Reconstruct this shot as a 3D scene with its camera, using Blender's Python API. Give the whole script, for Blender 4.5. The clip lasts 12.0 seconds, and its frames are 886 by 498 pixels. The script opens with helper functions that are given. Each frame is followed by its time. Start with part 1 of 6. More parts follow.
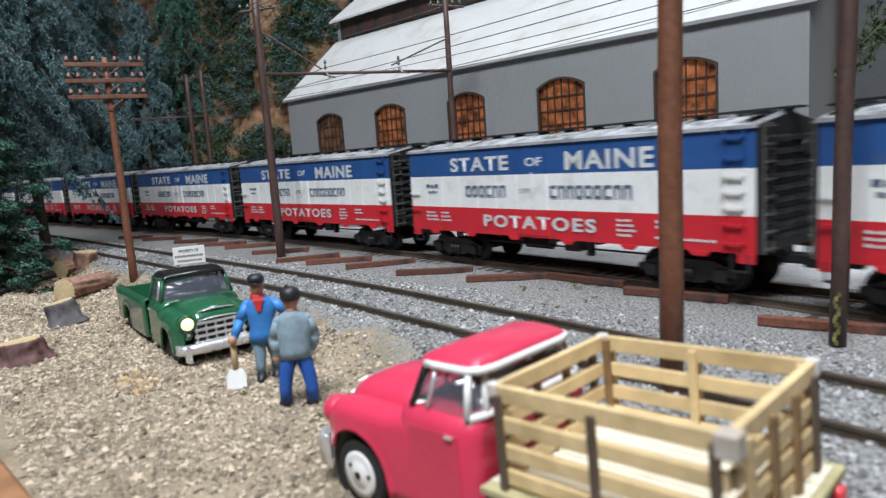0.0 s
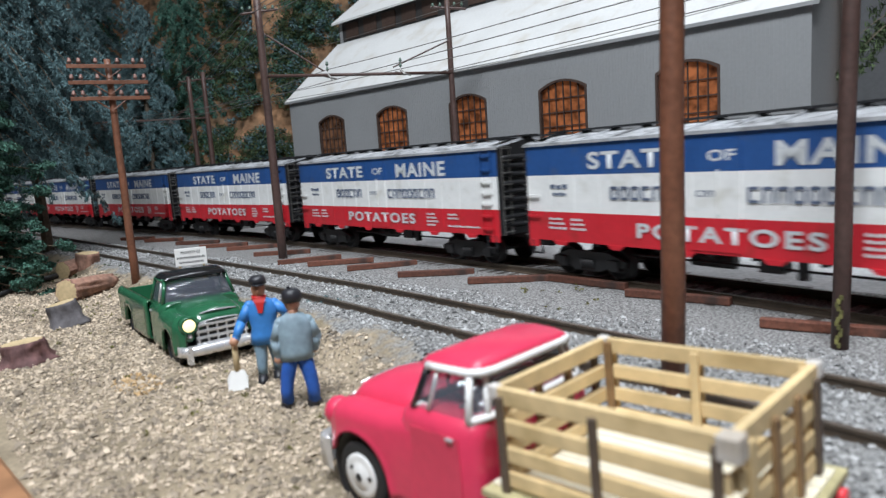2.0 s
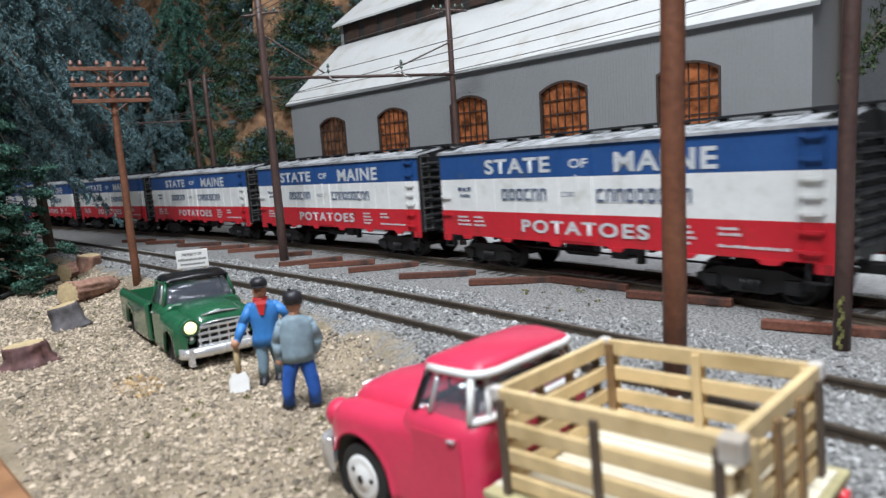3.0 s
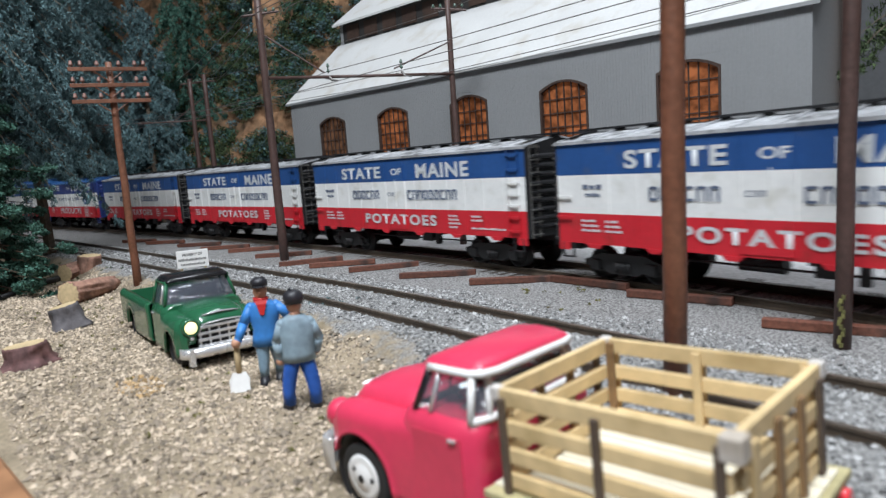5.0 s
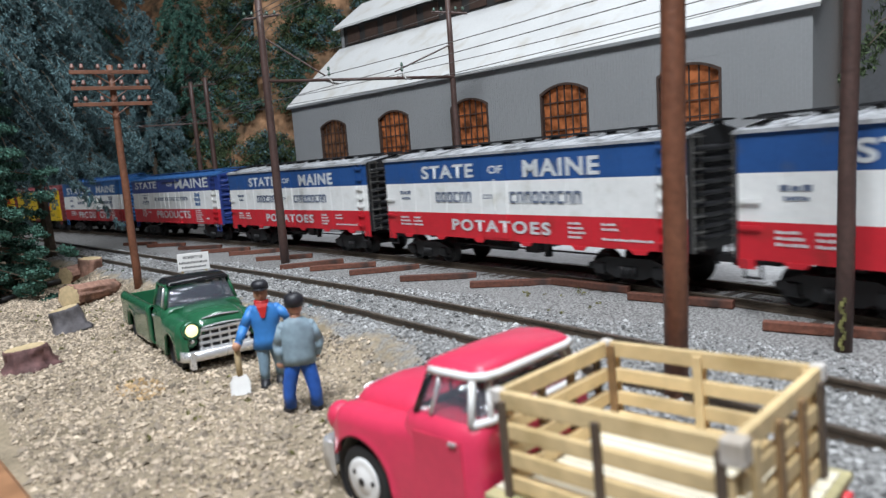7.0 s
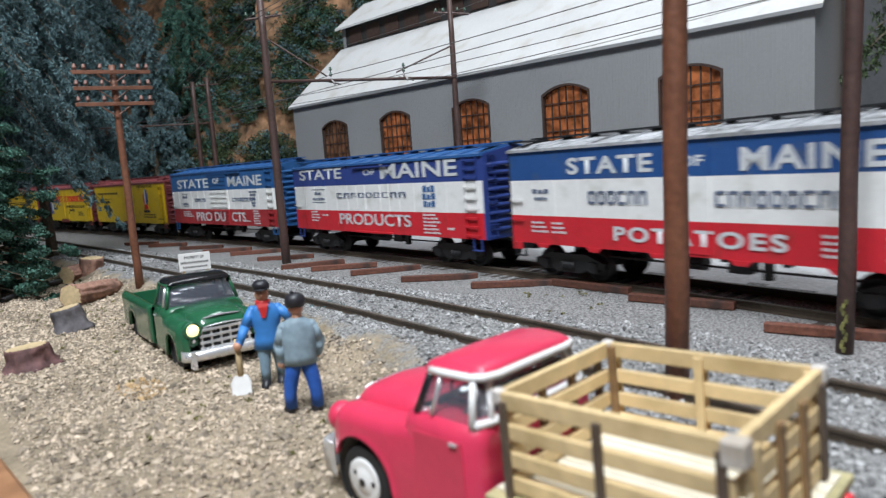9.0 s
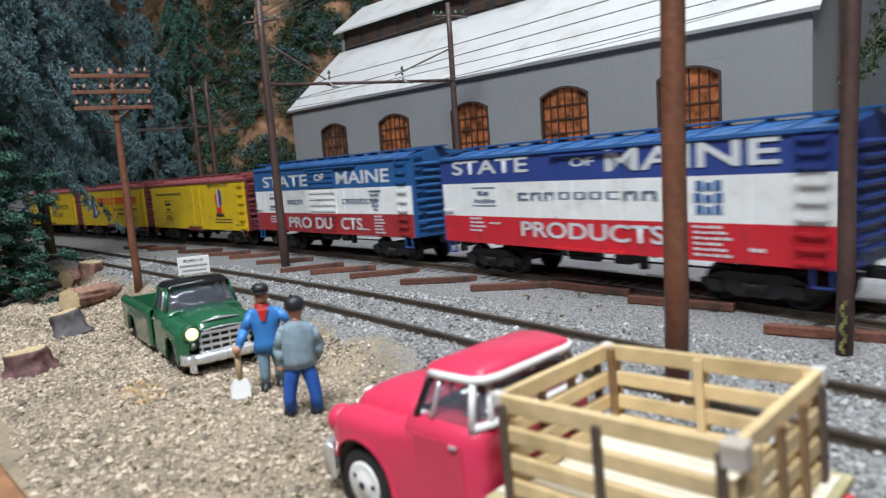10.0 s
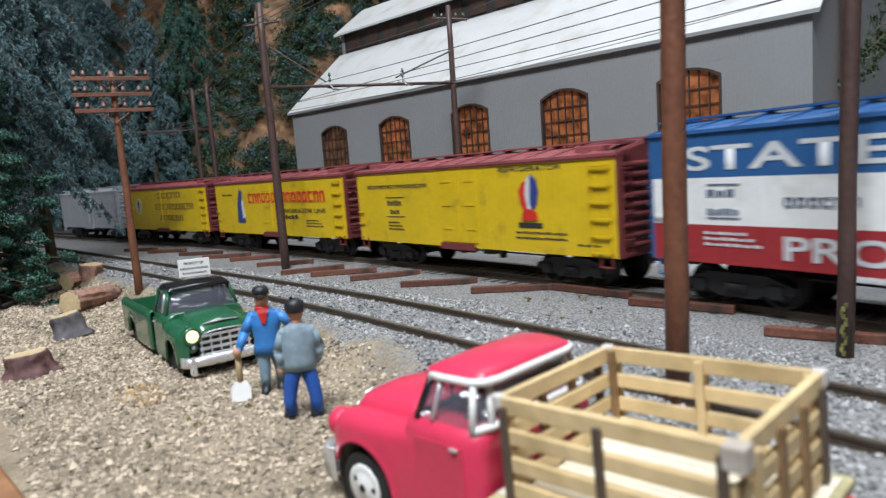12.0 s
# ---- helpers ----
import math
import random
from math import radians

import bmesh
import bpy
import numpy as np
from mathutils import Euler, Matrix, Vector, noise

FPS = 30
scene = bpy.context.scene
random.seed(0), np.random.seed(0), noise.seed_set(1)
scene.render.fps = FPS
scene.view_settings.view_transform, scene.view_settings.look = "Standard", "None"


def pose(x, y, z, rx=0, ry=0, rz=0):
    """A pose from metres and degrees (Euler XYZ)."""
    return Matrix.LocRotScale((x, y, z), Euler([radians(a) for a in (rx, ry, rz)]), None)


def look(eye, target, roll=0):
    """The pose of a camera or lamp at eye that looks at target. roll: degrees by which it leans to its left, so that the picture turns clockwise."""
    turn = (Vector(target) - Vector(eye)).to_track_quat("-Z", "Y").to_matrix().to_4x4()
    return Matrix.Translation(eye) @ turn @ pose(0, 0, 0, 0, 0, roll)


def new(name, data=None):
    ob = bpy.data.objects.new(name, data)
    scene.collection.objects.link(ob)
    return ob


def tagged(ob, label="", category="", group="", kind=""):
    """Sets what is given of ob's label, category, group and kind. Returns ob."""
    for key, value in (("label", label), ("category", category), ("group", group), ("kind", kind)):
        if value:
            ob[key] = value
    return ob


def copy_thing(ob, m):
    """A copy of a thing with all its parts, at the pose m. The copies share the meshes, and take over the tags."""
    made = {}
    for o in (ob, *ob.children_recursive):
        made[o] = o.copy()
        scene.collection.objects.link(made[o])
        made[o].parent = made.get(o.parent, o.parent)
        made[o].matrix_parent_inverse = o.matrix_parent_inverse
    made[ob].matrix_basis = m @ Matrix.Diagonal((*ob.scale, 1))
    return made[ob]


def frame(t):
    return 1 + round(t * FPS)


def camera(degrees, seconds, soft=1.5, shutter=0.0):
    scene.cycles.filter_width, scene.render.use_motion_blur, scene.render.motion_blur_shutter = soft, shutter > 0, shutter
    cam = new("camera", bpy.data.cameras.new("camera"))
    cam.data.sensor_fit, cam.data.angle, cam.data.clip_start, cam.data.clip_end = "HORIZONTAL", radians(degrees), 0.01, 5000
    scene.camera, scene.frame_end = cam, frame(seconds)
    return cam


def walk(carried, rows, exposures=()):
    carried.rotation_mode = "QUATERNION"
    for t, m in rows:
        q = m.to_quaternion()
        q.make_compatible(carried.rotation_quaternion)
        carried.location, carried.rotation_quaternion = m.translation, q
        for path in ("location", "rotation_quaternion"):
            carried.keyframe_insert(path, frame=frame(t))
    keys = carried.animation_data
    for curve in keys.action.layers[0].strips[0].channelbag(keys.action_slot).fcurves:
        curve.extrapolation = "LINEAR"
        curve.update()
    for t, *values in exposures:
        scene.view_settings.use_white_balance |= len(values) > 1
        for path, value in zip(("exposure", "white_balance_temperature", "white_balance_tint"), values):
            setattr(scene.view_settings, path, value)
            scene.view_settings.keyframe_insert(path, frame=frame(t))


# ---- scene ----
# A model railway at 1:87. Lengths below are in millimetres; MM turns them into metres.
MM = 0.001
cam = camera(68.5, 12.0, soft=1.35, shutter=0.45)
cam.data.dof.use_dof = True
cam.data.dof.focus_distance = 0.26
cam.data.dof.aperture_fstop = 36
EYE = Vector((184.3, -174.6, 39.9)) * MM


def aim(yaw, pitch, roll):
    """The camera's pose: yaw clockwise from +y, pitch downwards, in degrees."""
    a, b = radians(yaw), radians(pitch)
    way = Vector((math.sin(a) * math.cos(b), math.cos(a) * math.cos(b), -math.sin(b)))
    return look(EYE, EYE + way, roll)


walk(cam, [(t, aim(*a)) for t, *a in (
    (0.0, -51.55, 8.135, -3.95), (0.5, -51.58, 8.125, -3.97), (1.0, -51.55, 8.15, -3.95), (1.5, -51.58, 8.10, -3.91),
    (2.0, -51.68, 7.966, -3.89), (2.5, -51.76, 7.838, -3.94), (3.0, -51.77, 7.81, -3.99), (4.0, -51.78, 7.83, -4.07),
    (5.0, -51.80, 7.854, -4.13), (5.5, -51.81, 7.84, -4.165), (6.0, -51.785, 7.78, -4.17), (6.5, -51.76, 7.68, -4.13),
    (7.0, -51.84, 7.60, -4.13), (8.0, -51.90, 7.58, -4.05), (9.0, -51.94, 7.54, -3.99), (9.5, -51.89, 7.413, -4.07),
    (10.0, -51.85, 7.309, -4.168), (10.5, -51.87, 7.265, -4.25), (11.0, -51.83, 7.194, -4.25), (11.5, -51.79, 7.165, -4.20),
    (12.0, -51.87, 7.11, -4.21))], exposures=((0.0, 0.0), (12.0, 0.0)))

# ---- light: the room's ceiling fittings, and the room's own faint bounce ----
world = bpy.data.worlds.new("room_light")
scene.world = world
world.use_nodes = True
world.node_tree.nodes["Background"].inputs[0].default_value = (0.95, 0.98, 1.0, 1)
world.node_tree.nodes["Background"].inputs[1].default_value = 0.12


def ceiling_lamp(x, y, z, tx, ty, w, h, power, colour):
    data = bpy.data.lights.new("ceiling_lamp", "AREA")
    data.shape, data.size, data.size_y, data.energy, data.color = "RECTANGLE", w, h, power, colour
    lamp = new("ceiling_lamp", data)
    lamp.matrix_world = look((x, y, z), (tx, ty, 0))
    return lamp


ceiling_lamp(0.285, -0.38, 0.65, 0.01, -0.02, 0.36, 0.12, 8.5, (0.89, 0.955, 1.03))
ceiling_lamp(0.06, 0.02, 1.10, 0.04, 0.0, 0.5, 0.2, 5.7, (0.89, 0.955, 1.03))
# ---- materials ----
def mat(name, colour, rough=0.6, metal=0.0, vary=0.15, grain=700.0, blotch=90.0, bump=0.0, bump_scale=900.0, dirt=None, dirt_amount=0.0, island=0.0, coat=0.0, per_object=0.0):
    """A surface with two scales of variation in colour and roughness, optional dirt blotches and fine relief."""
    m = bpy.data.materials.new(name)
    m.use_nodes = True
    n, l = m.node_tree.nodes, m.node_tree.links
    b = n["Principled BSDF"]
    b.inputs["Metallic"].default_value = metal
    b.inputs["Coat Weight"].default_value = coat
    co = n.new("ShaderNodeTexCoord")
    fine, wide = n.new("ShaderNodeTexNoise"), n.new("ShaderNodeTexNoise")
    for tex, s in ((fine, grain), (wide, blotch)):
        tex.inputs["Scale"].default_value, tex.inputs["Detail"].default_value = s, 4
        l.new(co.outputs["Object"], tex.inputs["Vector"])
    add = n.new("ShaderNodeMath")
    add.operation = "ADD"
    l.new(fine.outputs["Fac"], add.inputs[0])
    l.new(wide.outputs["Fac"], add.inputs[1])
    ramp = n.new("ShaderNodeMapRange")
    ramp.inputs[1].default_value, ramp.inputs[2].default_value = 0.7, 1.3
    ramp.inputs[3].default_value, ramp.inputs[4].default_value = 1 - vary, 1 + vary
    l.new(add.outputs[0], ramp.inputs[0])
    value = ramp.outputs[0]
    for amount, node, out in ((island, "ShaderNodeNewGeometry", "Random Per Island"), (per_object, "ShaderNodeObjectInfo", "Random")):
        if amount:
            src, mr, mul = n.new(node), n.new("ShaderNodeMapRange"), n.new("ShaderNodeMath")
            mr.inputs[3].default_value, mr.inputs[4].default_value = 1 - amount, 1 + amount
            l.new(src.outputs[out], mr.inputs[0])
            mul.operation = "MULTIPLY"
            l.new(value, mul.inputs[0])
            l.new(mr.outputs[0], mul.inputs[1])
            value = mul.outputs[0]
    hsv = n.new("ShaderNodeHueSaturation")
    hsv.inputs["Color"].default_value = (*colour, 1)
    l.new(value, hsv.inputs["Value"])
    out = hsv.outputs[0]
    if dirt:
        tex, mr, mix = n.new("ShaderNodeTexNoise"), n.new("ShaderNodeMapRange"), n.new("ShaderNodeMix")
        tex.inputs["Scale"].default_value, tex.inputs["Detail"].default_value = blotch * 1.7, 7
        l.new(co.outputs["Object"], tex.inputs["Vector"])
        mr.inputs[1].default_value, mr.inputs[2].default_value = 0.62 - 0.3 * dirt_amount, 0.75
        l.new(tex.outputs["Fac"], mr.inputs[0])
        mix.data_type = "RGBA"
        mix.inputs[7].default_value = (*dirt, 1)
        l.new(mr.outputs[0], mix.inputs[0])
        l.new(out, mix.inputs[6])
        out = mix.outputs[2]
    l.new(out, b.inputs["Base Color"])
    rr = n.new("ShaderNodeMapRange")
    rr.inputs[3].default_value, rr.inputs[4].default_value = max(0.02, rough - 0.12), min(1, rough + 0.12)
    l.new(wide.outputs["Fac"], rr.inputs[0])
    l.new(rr.outputs[0], b.inputs["Roughness"])
    if bump:
        tex, bn = n.new("ShaderNodeTexNoise"), n.new("ShaderNodeBump")
        tex.inputs["Scale"].default_value, tex.inputs["Detail"].default_value = bump_scale, 5
        l.new(co.outputs["Object"], tex.inputs["Vector"])
        bn.inputs["Strength"].default_value, bn.inputs["Distance"].default_value = bump, 0.0005
        l.new(tex.outputs["Fac"], bn.inputs["Height"])
        l.new(bn.outputs[0], b.inputs["Normal"])
    return m


def glass(name, colour, rough=0.05, cover=0.4):
    """Thin clear styrene with a faint tint and a hard gloss."""
    m = bpy.data.materials.new(name)
    m.use_nodes = True
    b = m.node_tree.nodes["Principled BSDF"]
    b.inputs["Base Color"].default_value, b.inputs["Roughness"].default_value = (*colour, 1), rough
    b.inputs["Alpha"].default_value, b.inputs["IOR"].default_value = cover, 1.55
    b.inputs["Specular IOR Level"].default_value = 1.0
    return m


def glow(name, colour, strength):
    m = bpy.data.materials.new(name)
    m.use_nodes = True
    b = m.node_tree.nodes["Principled BSDF"]
    b.inputs["Base Color"].default_value = (*colour, 1)
    b.inputs["Emission Color"].default_value, b.inputs["Emission Strength"].default_value = (*colour, 1), strength
    return m


def lit_pane(name, colour, strength):
    """A pane lit unevenly from within by an amber lamp, behind dusty glass."""
    m = glow(name, colour, strength)
    n, l = m.node_tree.nodes, m.node_tree.links
    b = n["Principled BSDF"]
    co, tex, ramp = n.new("ShaderNodeTexCoord"), n.new("ShaderNodeTexNoise"), n.new("ShaderNodeValToRGB")
    tex.inputs["Scale"].default_value, tex.inputs["Detail"].default_value = 170, 5
    l.new(co.outputs["Object"], tex.inputs["Vector"])
    l.new(tex.outputs["Fac"], ramp.inputs[0])
    ramp.color_ramp.elements[0].position, ramp.color_ramp.elements[1].position = 0.36, 0.62
    ramp.color_ramp.elements[0].color = (*[c * 0.22 for c in colour], 1)
    ramp.color_ramp.elements[1].color = (*colour, 1)
    for key in ("Base Color", "Emission Color"):
        l.new(ramp.outputs[0], b.inputs[key])
    b.inputs["Roughness"].default_value = 0.25
    return m


CAR_BLUE = mat("royal_blue_paint", (0.02, 0.082, 0.26), 0.5, vary=0.1, dirt=(0.05, 0.09, 0.2), dirt_amount=0.2)
CAR_NAVY = mat("navy_blue_paint", (0.032, 0.06, 0.24), 0.42, vary=0.08)
CAR_TEAL = mat("medium_blue_paint", (0.025, 0.11, 0.29), 0.5, vary=0.1)
CAR_WHITE = mat("off_white_paint", (0.82, 0.82, 0.80), 0.5, vary=0.05, dirt=(0.66, 0.65, 0.6), dirt_amount=0.2)
CAR_RED = mat("bright_red_paint", (0.60, 0.022, 0.035), 0.45, vary=0.08, dirt=(0.4, 0.03, 0.03), dirt_amount=0.2)
CAR_BRICK = mat("brick_red_paint", (0.36, 0.03, 0.035), 0.5, vary=0.1)
CAR_YELLOW = mat("reefer_yellow_paint", (0.68, 0.46, 0.012), 0.45, vary=0.08, dirt=(0.5, 0.33, 0.02), dirt_amount=0.15)
CAR_MAROON = mat("oxide_maroon_paint", (0.17, 0.035, 0.035), 0.55, vary=0.15)
ROOF_PINK = mat("dusty_oxide_roof_paint", (0.30, 0.085, 0.09), 0.4, vary=0.2)
CAR_SILVER = mat("aluminium_paint", (0.5, 0.52, 0.56), 0.4, metal=0.3, vary=0.12)
ROOF_GREY = mat("galvanised_roof_metal", (0.55, 0.56, 0.58), 0.4, metal=0.35, vary=0.25, dirt=(0.12, 0.12, 0.12), dirt_amount=0.35)
ROOF_BLUE = mat("blue_roof_paint", (0.036, 0.12, 0.31), 0.35, vary=0.15)
BLACK = mat("black_plastic", (0.014, 0.014, 0.015), 0.5, vary=0.25)
BLACK_END = mat("black_end_paint", (0.02, 0.02, 0.022), 0.45, vary=0.3)
GREY_LETTER = mat("slate_blue_lettering", (0.10, 0.13, 0.2), 0.6, vary=0.25)
WHITE_LETTER = mat("white_lettering", (0.62, 0.64, 0.65), 0.5, vary=0.12)
BLACK_LETTER = mat("black_lettering", (0.03, 0.03, 0.03), 0.6)
RED_LETTER = mat("red_lettering", (0.6, 0.03, 0.02), 0.5)
STEEL = mat("worn_wheel_steel", (0.35, 0.34, 0.32), 0.35, metal=0.8)
RAIL = mat("weathered_rail", (0.10, 0.075, 0.055), 0.55, metal=0.35, vary=0.25)
RAIL_TOP = mat("dull_rail_head", (0.20, 0.17, 0.14), 0.4, metal=0.6, vary=0.2)
TIE = mat("creosoted_tie", (0.055, 0.045, 0.038), 0.8, vary=0.3, per_object=0.2)
LOOSE_TIE = mat("stained_loose_tie", (0.14, 0.05, 0.03), 0.7, vary=0.45, grain=900, per_object=0.45, bump=0.5, dirt=(0.035, 0.022, 0.018), dirt_amount=0.5)
POLE = mat("brown_painted_pole", (0.17, 0.068, 0.037), 0.5, vary=0.3, grain=900, bump=0.25)
POLE_DARK = mat("dark_brown_pole", (0.075, 0.042, 0.035), 0.5, vary=0.3, bump=0.25)
WIRE = mat("dull_wire", (0.16, 0.15, 0.14), 0.5, metal=0.4)
WIRE_WHITE = mat("pale_thread_wire", (0.5, 0.49, 0.46), 0.6)
GROUND = mat("sandy_ground_cover", (0.30, 0.24, 0.165), 0.95, vary=0.35, grain=1300, blotch=60, bump=0.9, bump_scale=1400, dirt=(0.17, 0.135, 0.085), dirt_amount=0.5)


def blend_ground(material):
    """Lets the grey ballast fines take over from the sandy cover towards the siding, along a ragged line."""
    n, l = material.node_tree.nodes, material.node_tree.links
    b = n["Principled BSDF"]
    sand = b.inputs["Base Color"].links[0].from_socket

    def calc(op, a, c):
        node = n.new("ShaderNodeMath")
        node.operation = op
        for k, v in enumerate((a, c)):
            if isinstance(v, float):
                node.inputs[k].default_value = v
            else:
                l.new(v, node.inputs[k])
        return node.outputs[0]

    co, sep = n.new("ShaderNodeTexCoord"), n.new("ShaderNodeSeparateXYZ")
    l.new(co.outputs["Object"], sep.inputs[0])
    x, y = calc("MULTIPLY", sep.outputs[0], 1000.0), calc("MULTIPLY", sep.outputs[1], 1000.0)
    west = calc("MULTIPLY", calc("MAXIMUM", calc("SUBTRACT", 20.0, x), 0.0), 0.09)
    east = calc("MULTIPLY", calc("MAXIMUM", calc("SUBTRACT", x, 75.0), 0.0), 0.75)
    d = calc("ADD", calc("ADD", calc("ADD", y, 102.0), west), east)
    for s, amount in ((70.0, 22.0), (420.0, 12.0)):
        tex = n.new("ShaderNodeTexNoise")
        tex.inputs["Scale"].default_value, tex.inputs["Detail"].default_value = s, 3
        l.new(co.outputs["Object"], tex.inputs["Vector"])
        d = calc("ADD", d, calc("MULTIPLY", calc("SUBTRACT", tex.outputs["Fac"], 0.5), amount))
    mr = n.new("ShaderNodeMapRange")
    mr.inputs[1].default_value, mr.inputs[2].default_value = -2.5, 2.5
    l.new(d, mr.inputs[0])
    speck, ramp, mix = n.new("ShaderNodeTexNoise"), n.new("ShaderNodeValToRGB"), n.new("ShaderNodeMix")
    speck.inputs["Scale"].default_value, speck.inputs["Detail"].default_value = 1500, 4
    l.new(co.outputs["Object"], speck.inputs["Vector"])
    ramp.color_ramp.elements[0].position, ramp.color_ramp.elements[1].position = 0.35, 0.65
    ramp.color_ramp.elements[0].color, ramp.color_ramp.elements[1].color = (0.075, 0.072, 0.07, 1), (0.36, 0.355, 0.345, 1)
    l.new(speck.outputs["Fac"], ramp.inputs[0])
    mix.data_type = "RGBA"
    l.new(mr.outputs[0], mix.inputs[0])
    l.new(sand, mix.inputs[6])
    l.new(ramp.outputs[0], mix.inputs[7])
    l.new(mix.outputs[2], b.inputs["Base Color"])


blend_ground(GROUND)
# strong light on the ground behind the train, painted in as a paler colour
LIT_BED = mat("light_painted_ground", (0.45, 0.45, 0.45), 0.9, vary=0.25, grain=600, blotch=50, bump=0.5)
OCHRE_GRIT = mat("ochre_grit", (0.42, 0.28, 0.14), 0.9, island=0.4)
GRAVEL = mat("tan_gravel", (0.40, 0.325, 0.245), 0.9, vary=0.25, island=0.62)
BALLAST = mat("grey_ballast", (0.30, 0.298, 0.295), 0.9, vary=0.2, island=0.8)
WALL_GREY = mat("grey_corrugated_siding", (0.25, 0.255, 0.258), 0.6, vary=0.06, blotch=30)
ROOF_WHITE = mat("pale_painted_metal_roof", (0.58, 0.58, 0.57), 0.5, vary=0.06, blotch=40, dirt=(0.47, 0.44, 0.39), dirt_amount=0.3)
# the annex wall's shade is painted in as a dark base colour
ANNEX_SHADE = mat("shade_painted_siding", (0.06, 0.062, 0.065), 0.7, vary=0.15, blotch=40)
CLERE = mat("dark_clerestory_boards", (0.03, 0.028, 0.027), 0.7, vary=0.3)
IRON = mat("rusty_window_iron", (0.05, 0.028, 0.02), 0.7, vary=0.3)
LIT_PANE = lit_pane("amber_lit_pane", (0.42, 0.135, 0.05), 0.15)
DIM_PANE = lit_pane("dim_amber_pane", (0.16, 0.075, 0.04), 0.2)
ROCK = mat("ochre_rock", (0.30, 0.165, 0.088), 0.9, vary=0.55, grain=110, blotch=26, bump=1.0, bump_scale=120, dirt=(0.04, 0.035, 0.02), dirt_amount=0.75)
LEAF_DARK = mat("dark_green_foliage", (0.048, 0.125, 0.092), 0.85, vary=0.2, island=0.6)
LEAF_BLUE = mat("blue_green_foliage", (0.088, 0.155, 0.165), 0.85, vary=0.2, island=0.45)
LEAF_MOSS = mat("moss_green_foliage", (0.05, 0.075, 0.03), 0.9, vary=0.2, island=0.6)
LEAF_OLIVE = mat("olive_moss", (0.16, 0.15, 0.05), 0.9, vary=0.2, island=0.5)
BARK = mat("grey_brown_bark", (0.11, 0.085, 0.06), 0.9, vary=0.35, bump=0.8)
WOOD_EDGE = mat("varnished_edge_wood", (0.30, 0.15, 0.075), 0.5, vary=0.25, grain=250)
GREEN_PAINT = mat("gloss_dark_green_paint", (0.022, 0.115, 0.055), 0.22, vary=0.06, coat=0.4)
BLACK_PAINT = mat("gloss_black_paint", (0.012, 0.012, 0.014), 0.25, coat=0.3)
RED_PAINT = mat("gloss_pinkish_red_paint", (0.66, 0.042, 0.10), 0.36, vary=0.06, coat=0.15)
CHROME = mat("silver_trim_paint", (0.75, 0.75, 0.76), 0.25, metal=0.6, vary=0.08)
WHITE_PAINT = mat("white_trim_paint", (0.8, 0.79, 0.77), 0.4, vary=0.04)
RUBBER = mat("black_rubber", (0.018, 0.018, 0.018), 0.75)
STAKE = mat("cream_stake_wood", (0.66, 0.49, 0.26), 0.6, vary=0.2, grain=350, blotch=60, per_object=0.12, dirt=(0.40, 0.28, 0.12), dirt_amount=0.25)
STAKE_DARK = mat("brown_stake_post", (0.10, 0.07, 0.05), 0.6, vary=0.2)
DECK = mat("pale_deck_boards", (0.72, 0.66, 0.52), 0.6, vary=0.12, grain=300)
PANE = glass("tinted_styrene", (0.12, 0.13, 0.16), 0.1, 0.34)
LAMP_ON = glow("lit_headlight", (1.0, 0.84, 0.45), 1.3)
TAIL_LAMP = mat("red_lens", (0.7, 0.05, 0.06), 0.2)


# ---- mesh tools, all in millimetres ----
def box(bm, x0, x1, y0, y1, z0, z1, bevel=0.0, m=None, mi=0):
    vs = [Vector((x, y, z)) for z in (z0, z1) for y in (y0, y1) for x in (x0, x1)]
    if m:
        vs = [m @ v for v in vs]
    v = [bm.verts.new(c) for c in vs]
    fs = [bm.faces.new([v[i] for i in q]) for q in ((0, 2, 3, 1), (4, 5, 7, 6), (0, 1, 5, 4), (1, 3, 7, 5), (3, 2, 6, 7), (2, 0, 4, 6))]
    for f in fs:
        f.material_index = mi
    if bevel:
        bmesh.ops.bevel(bm, geom=list({e for f in fs for e in f.edges}), offset=bevel, segments=2, affect="EDGES", profile=0.5)


def rod(bm, a, b, r, n=8, r2=None, mi=0):
    a, b = Vector(a), Vector(b)
    d = b - a
    q = d.to_track_quat("Z", "Y")
    rings = []
    for c, rr in ((a, r), (b, r if r2 is None else r2)):
        rings.append([bm.verts.new(c + q @ Vector((rr * math.cos(k * math.tau / n), rr * math.sin(k * math.tau / n), 0))) for k in range(n)])
    for k in range(n):
        f = bm.faces.new((rings[0][k], rings[0][(k + 1) % n], rings[1][(k + 1) % n], rings[1][k]))
        f.smooth, f.material_index = n > 6, mi
    bm.faces.new(rings[0][::-1]).material_index = mi
    bm.faces.new(rings[1]).material_index = mi


def loft(bm, sections, caps=True, closed=True, smooth=True, mi=0):
    rings = [[bm.verts.new(c) for c in s] for s in sections]
    n = len(rings[0])
    for r0, r1 in zip(rings, rings[1:]):
        for k in range(n if closed else n - 1):
            f = bm.faces.new((r0[k], r0[(k + 1) % n], r1[(k + 1) % n], r1[k]))
            f.smooth, f.material_index = smooth, mi
    if caps and closed:
        bm.faces.new(rings[0][::-1]).material_index = mi
        bm.faces.new(rings[-1]).material_index = mi


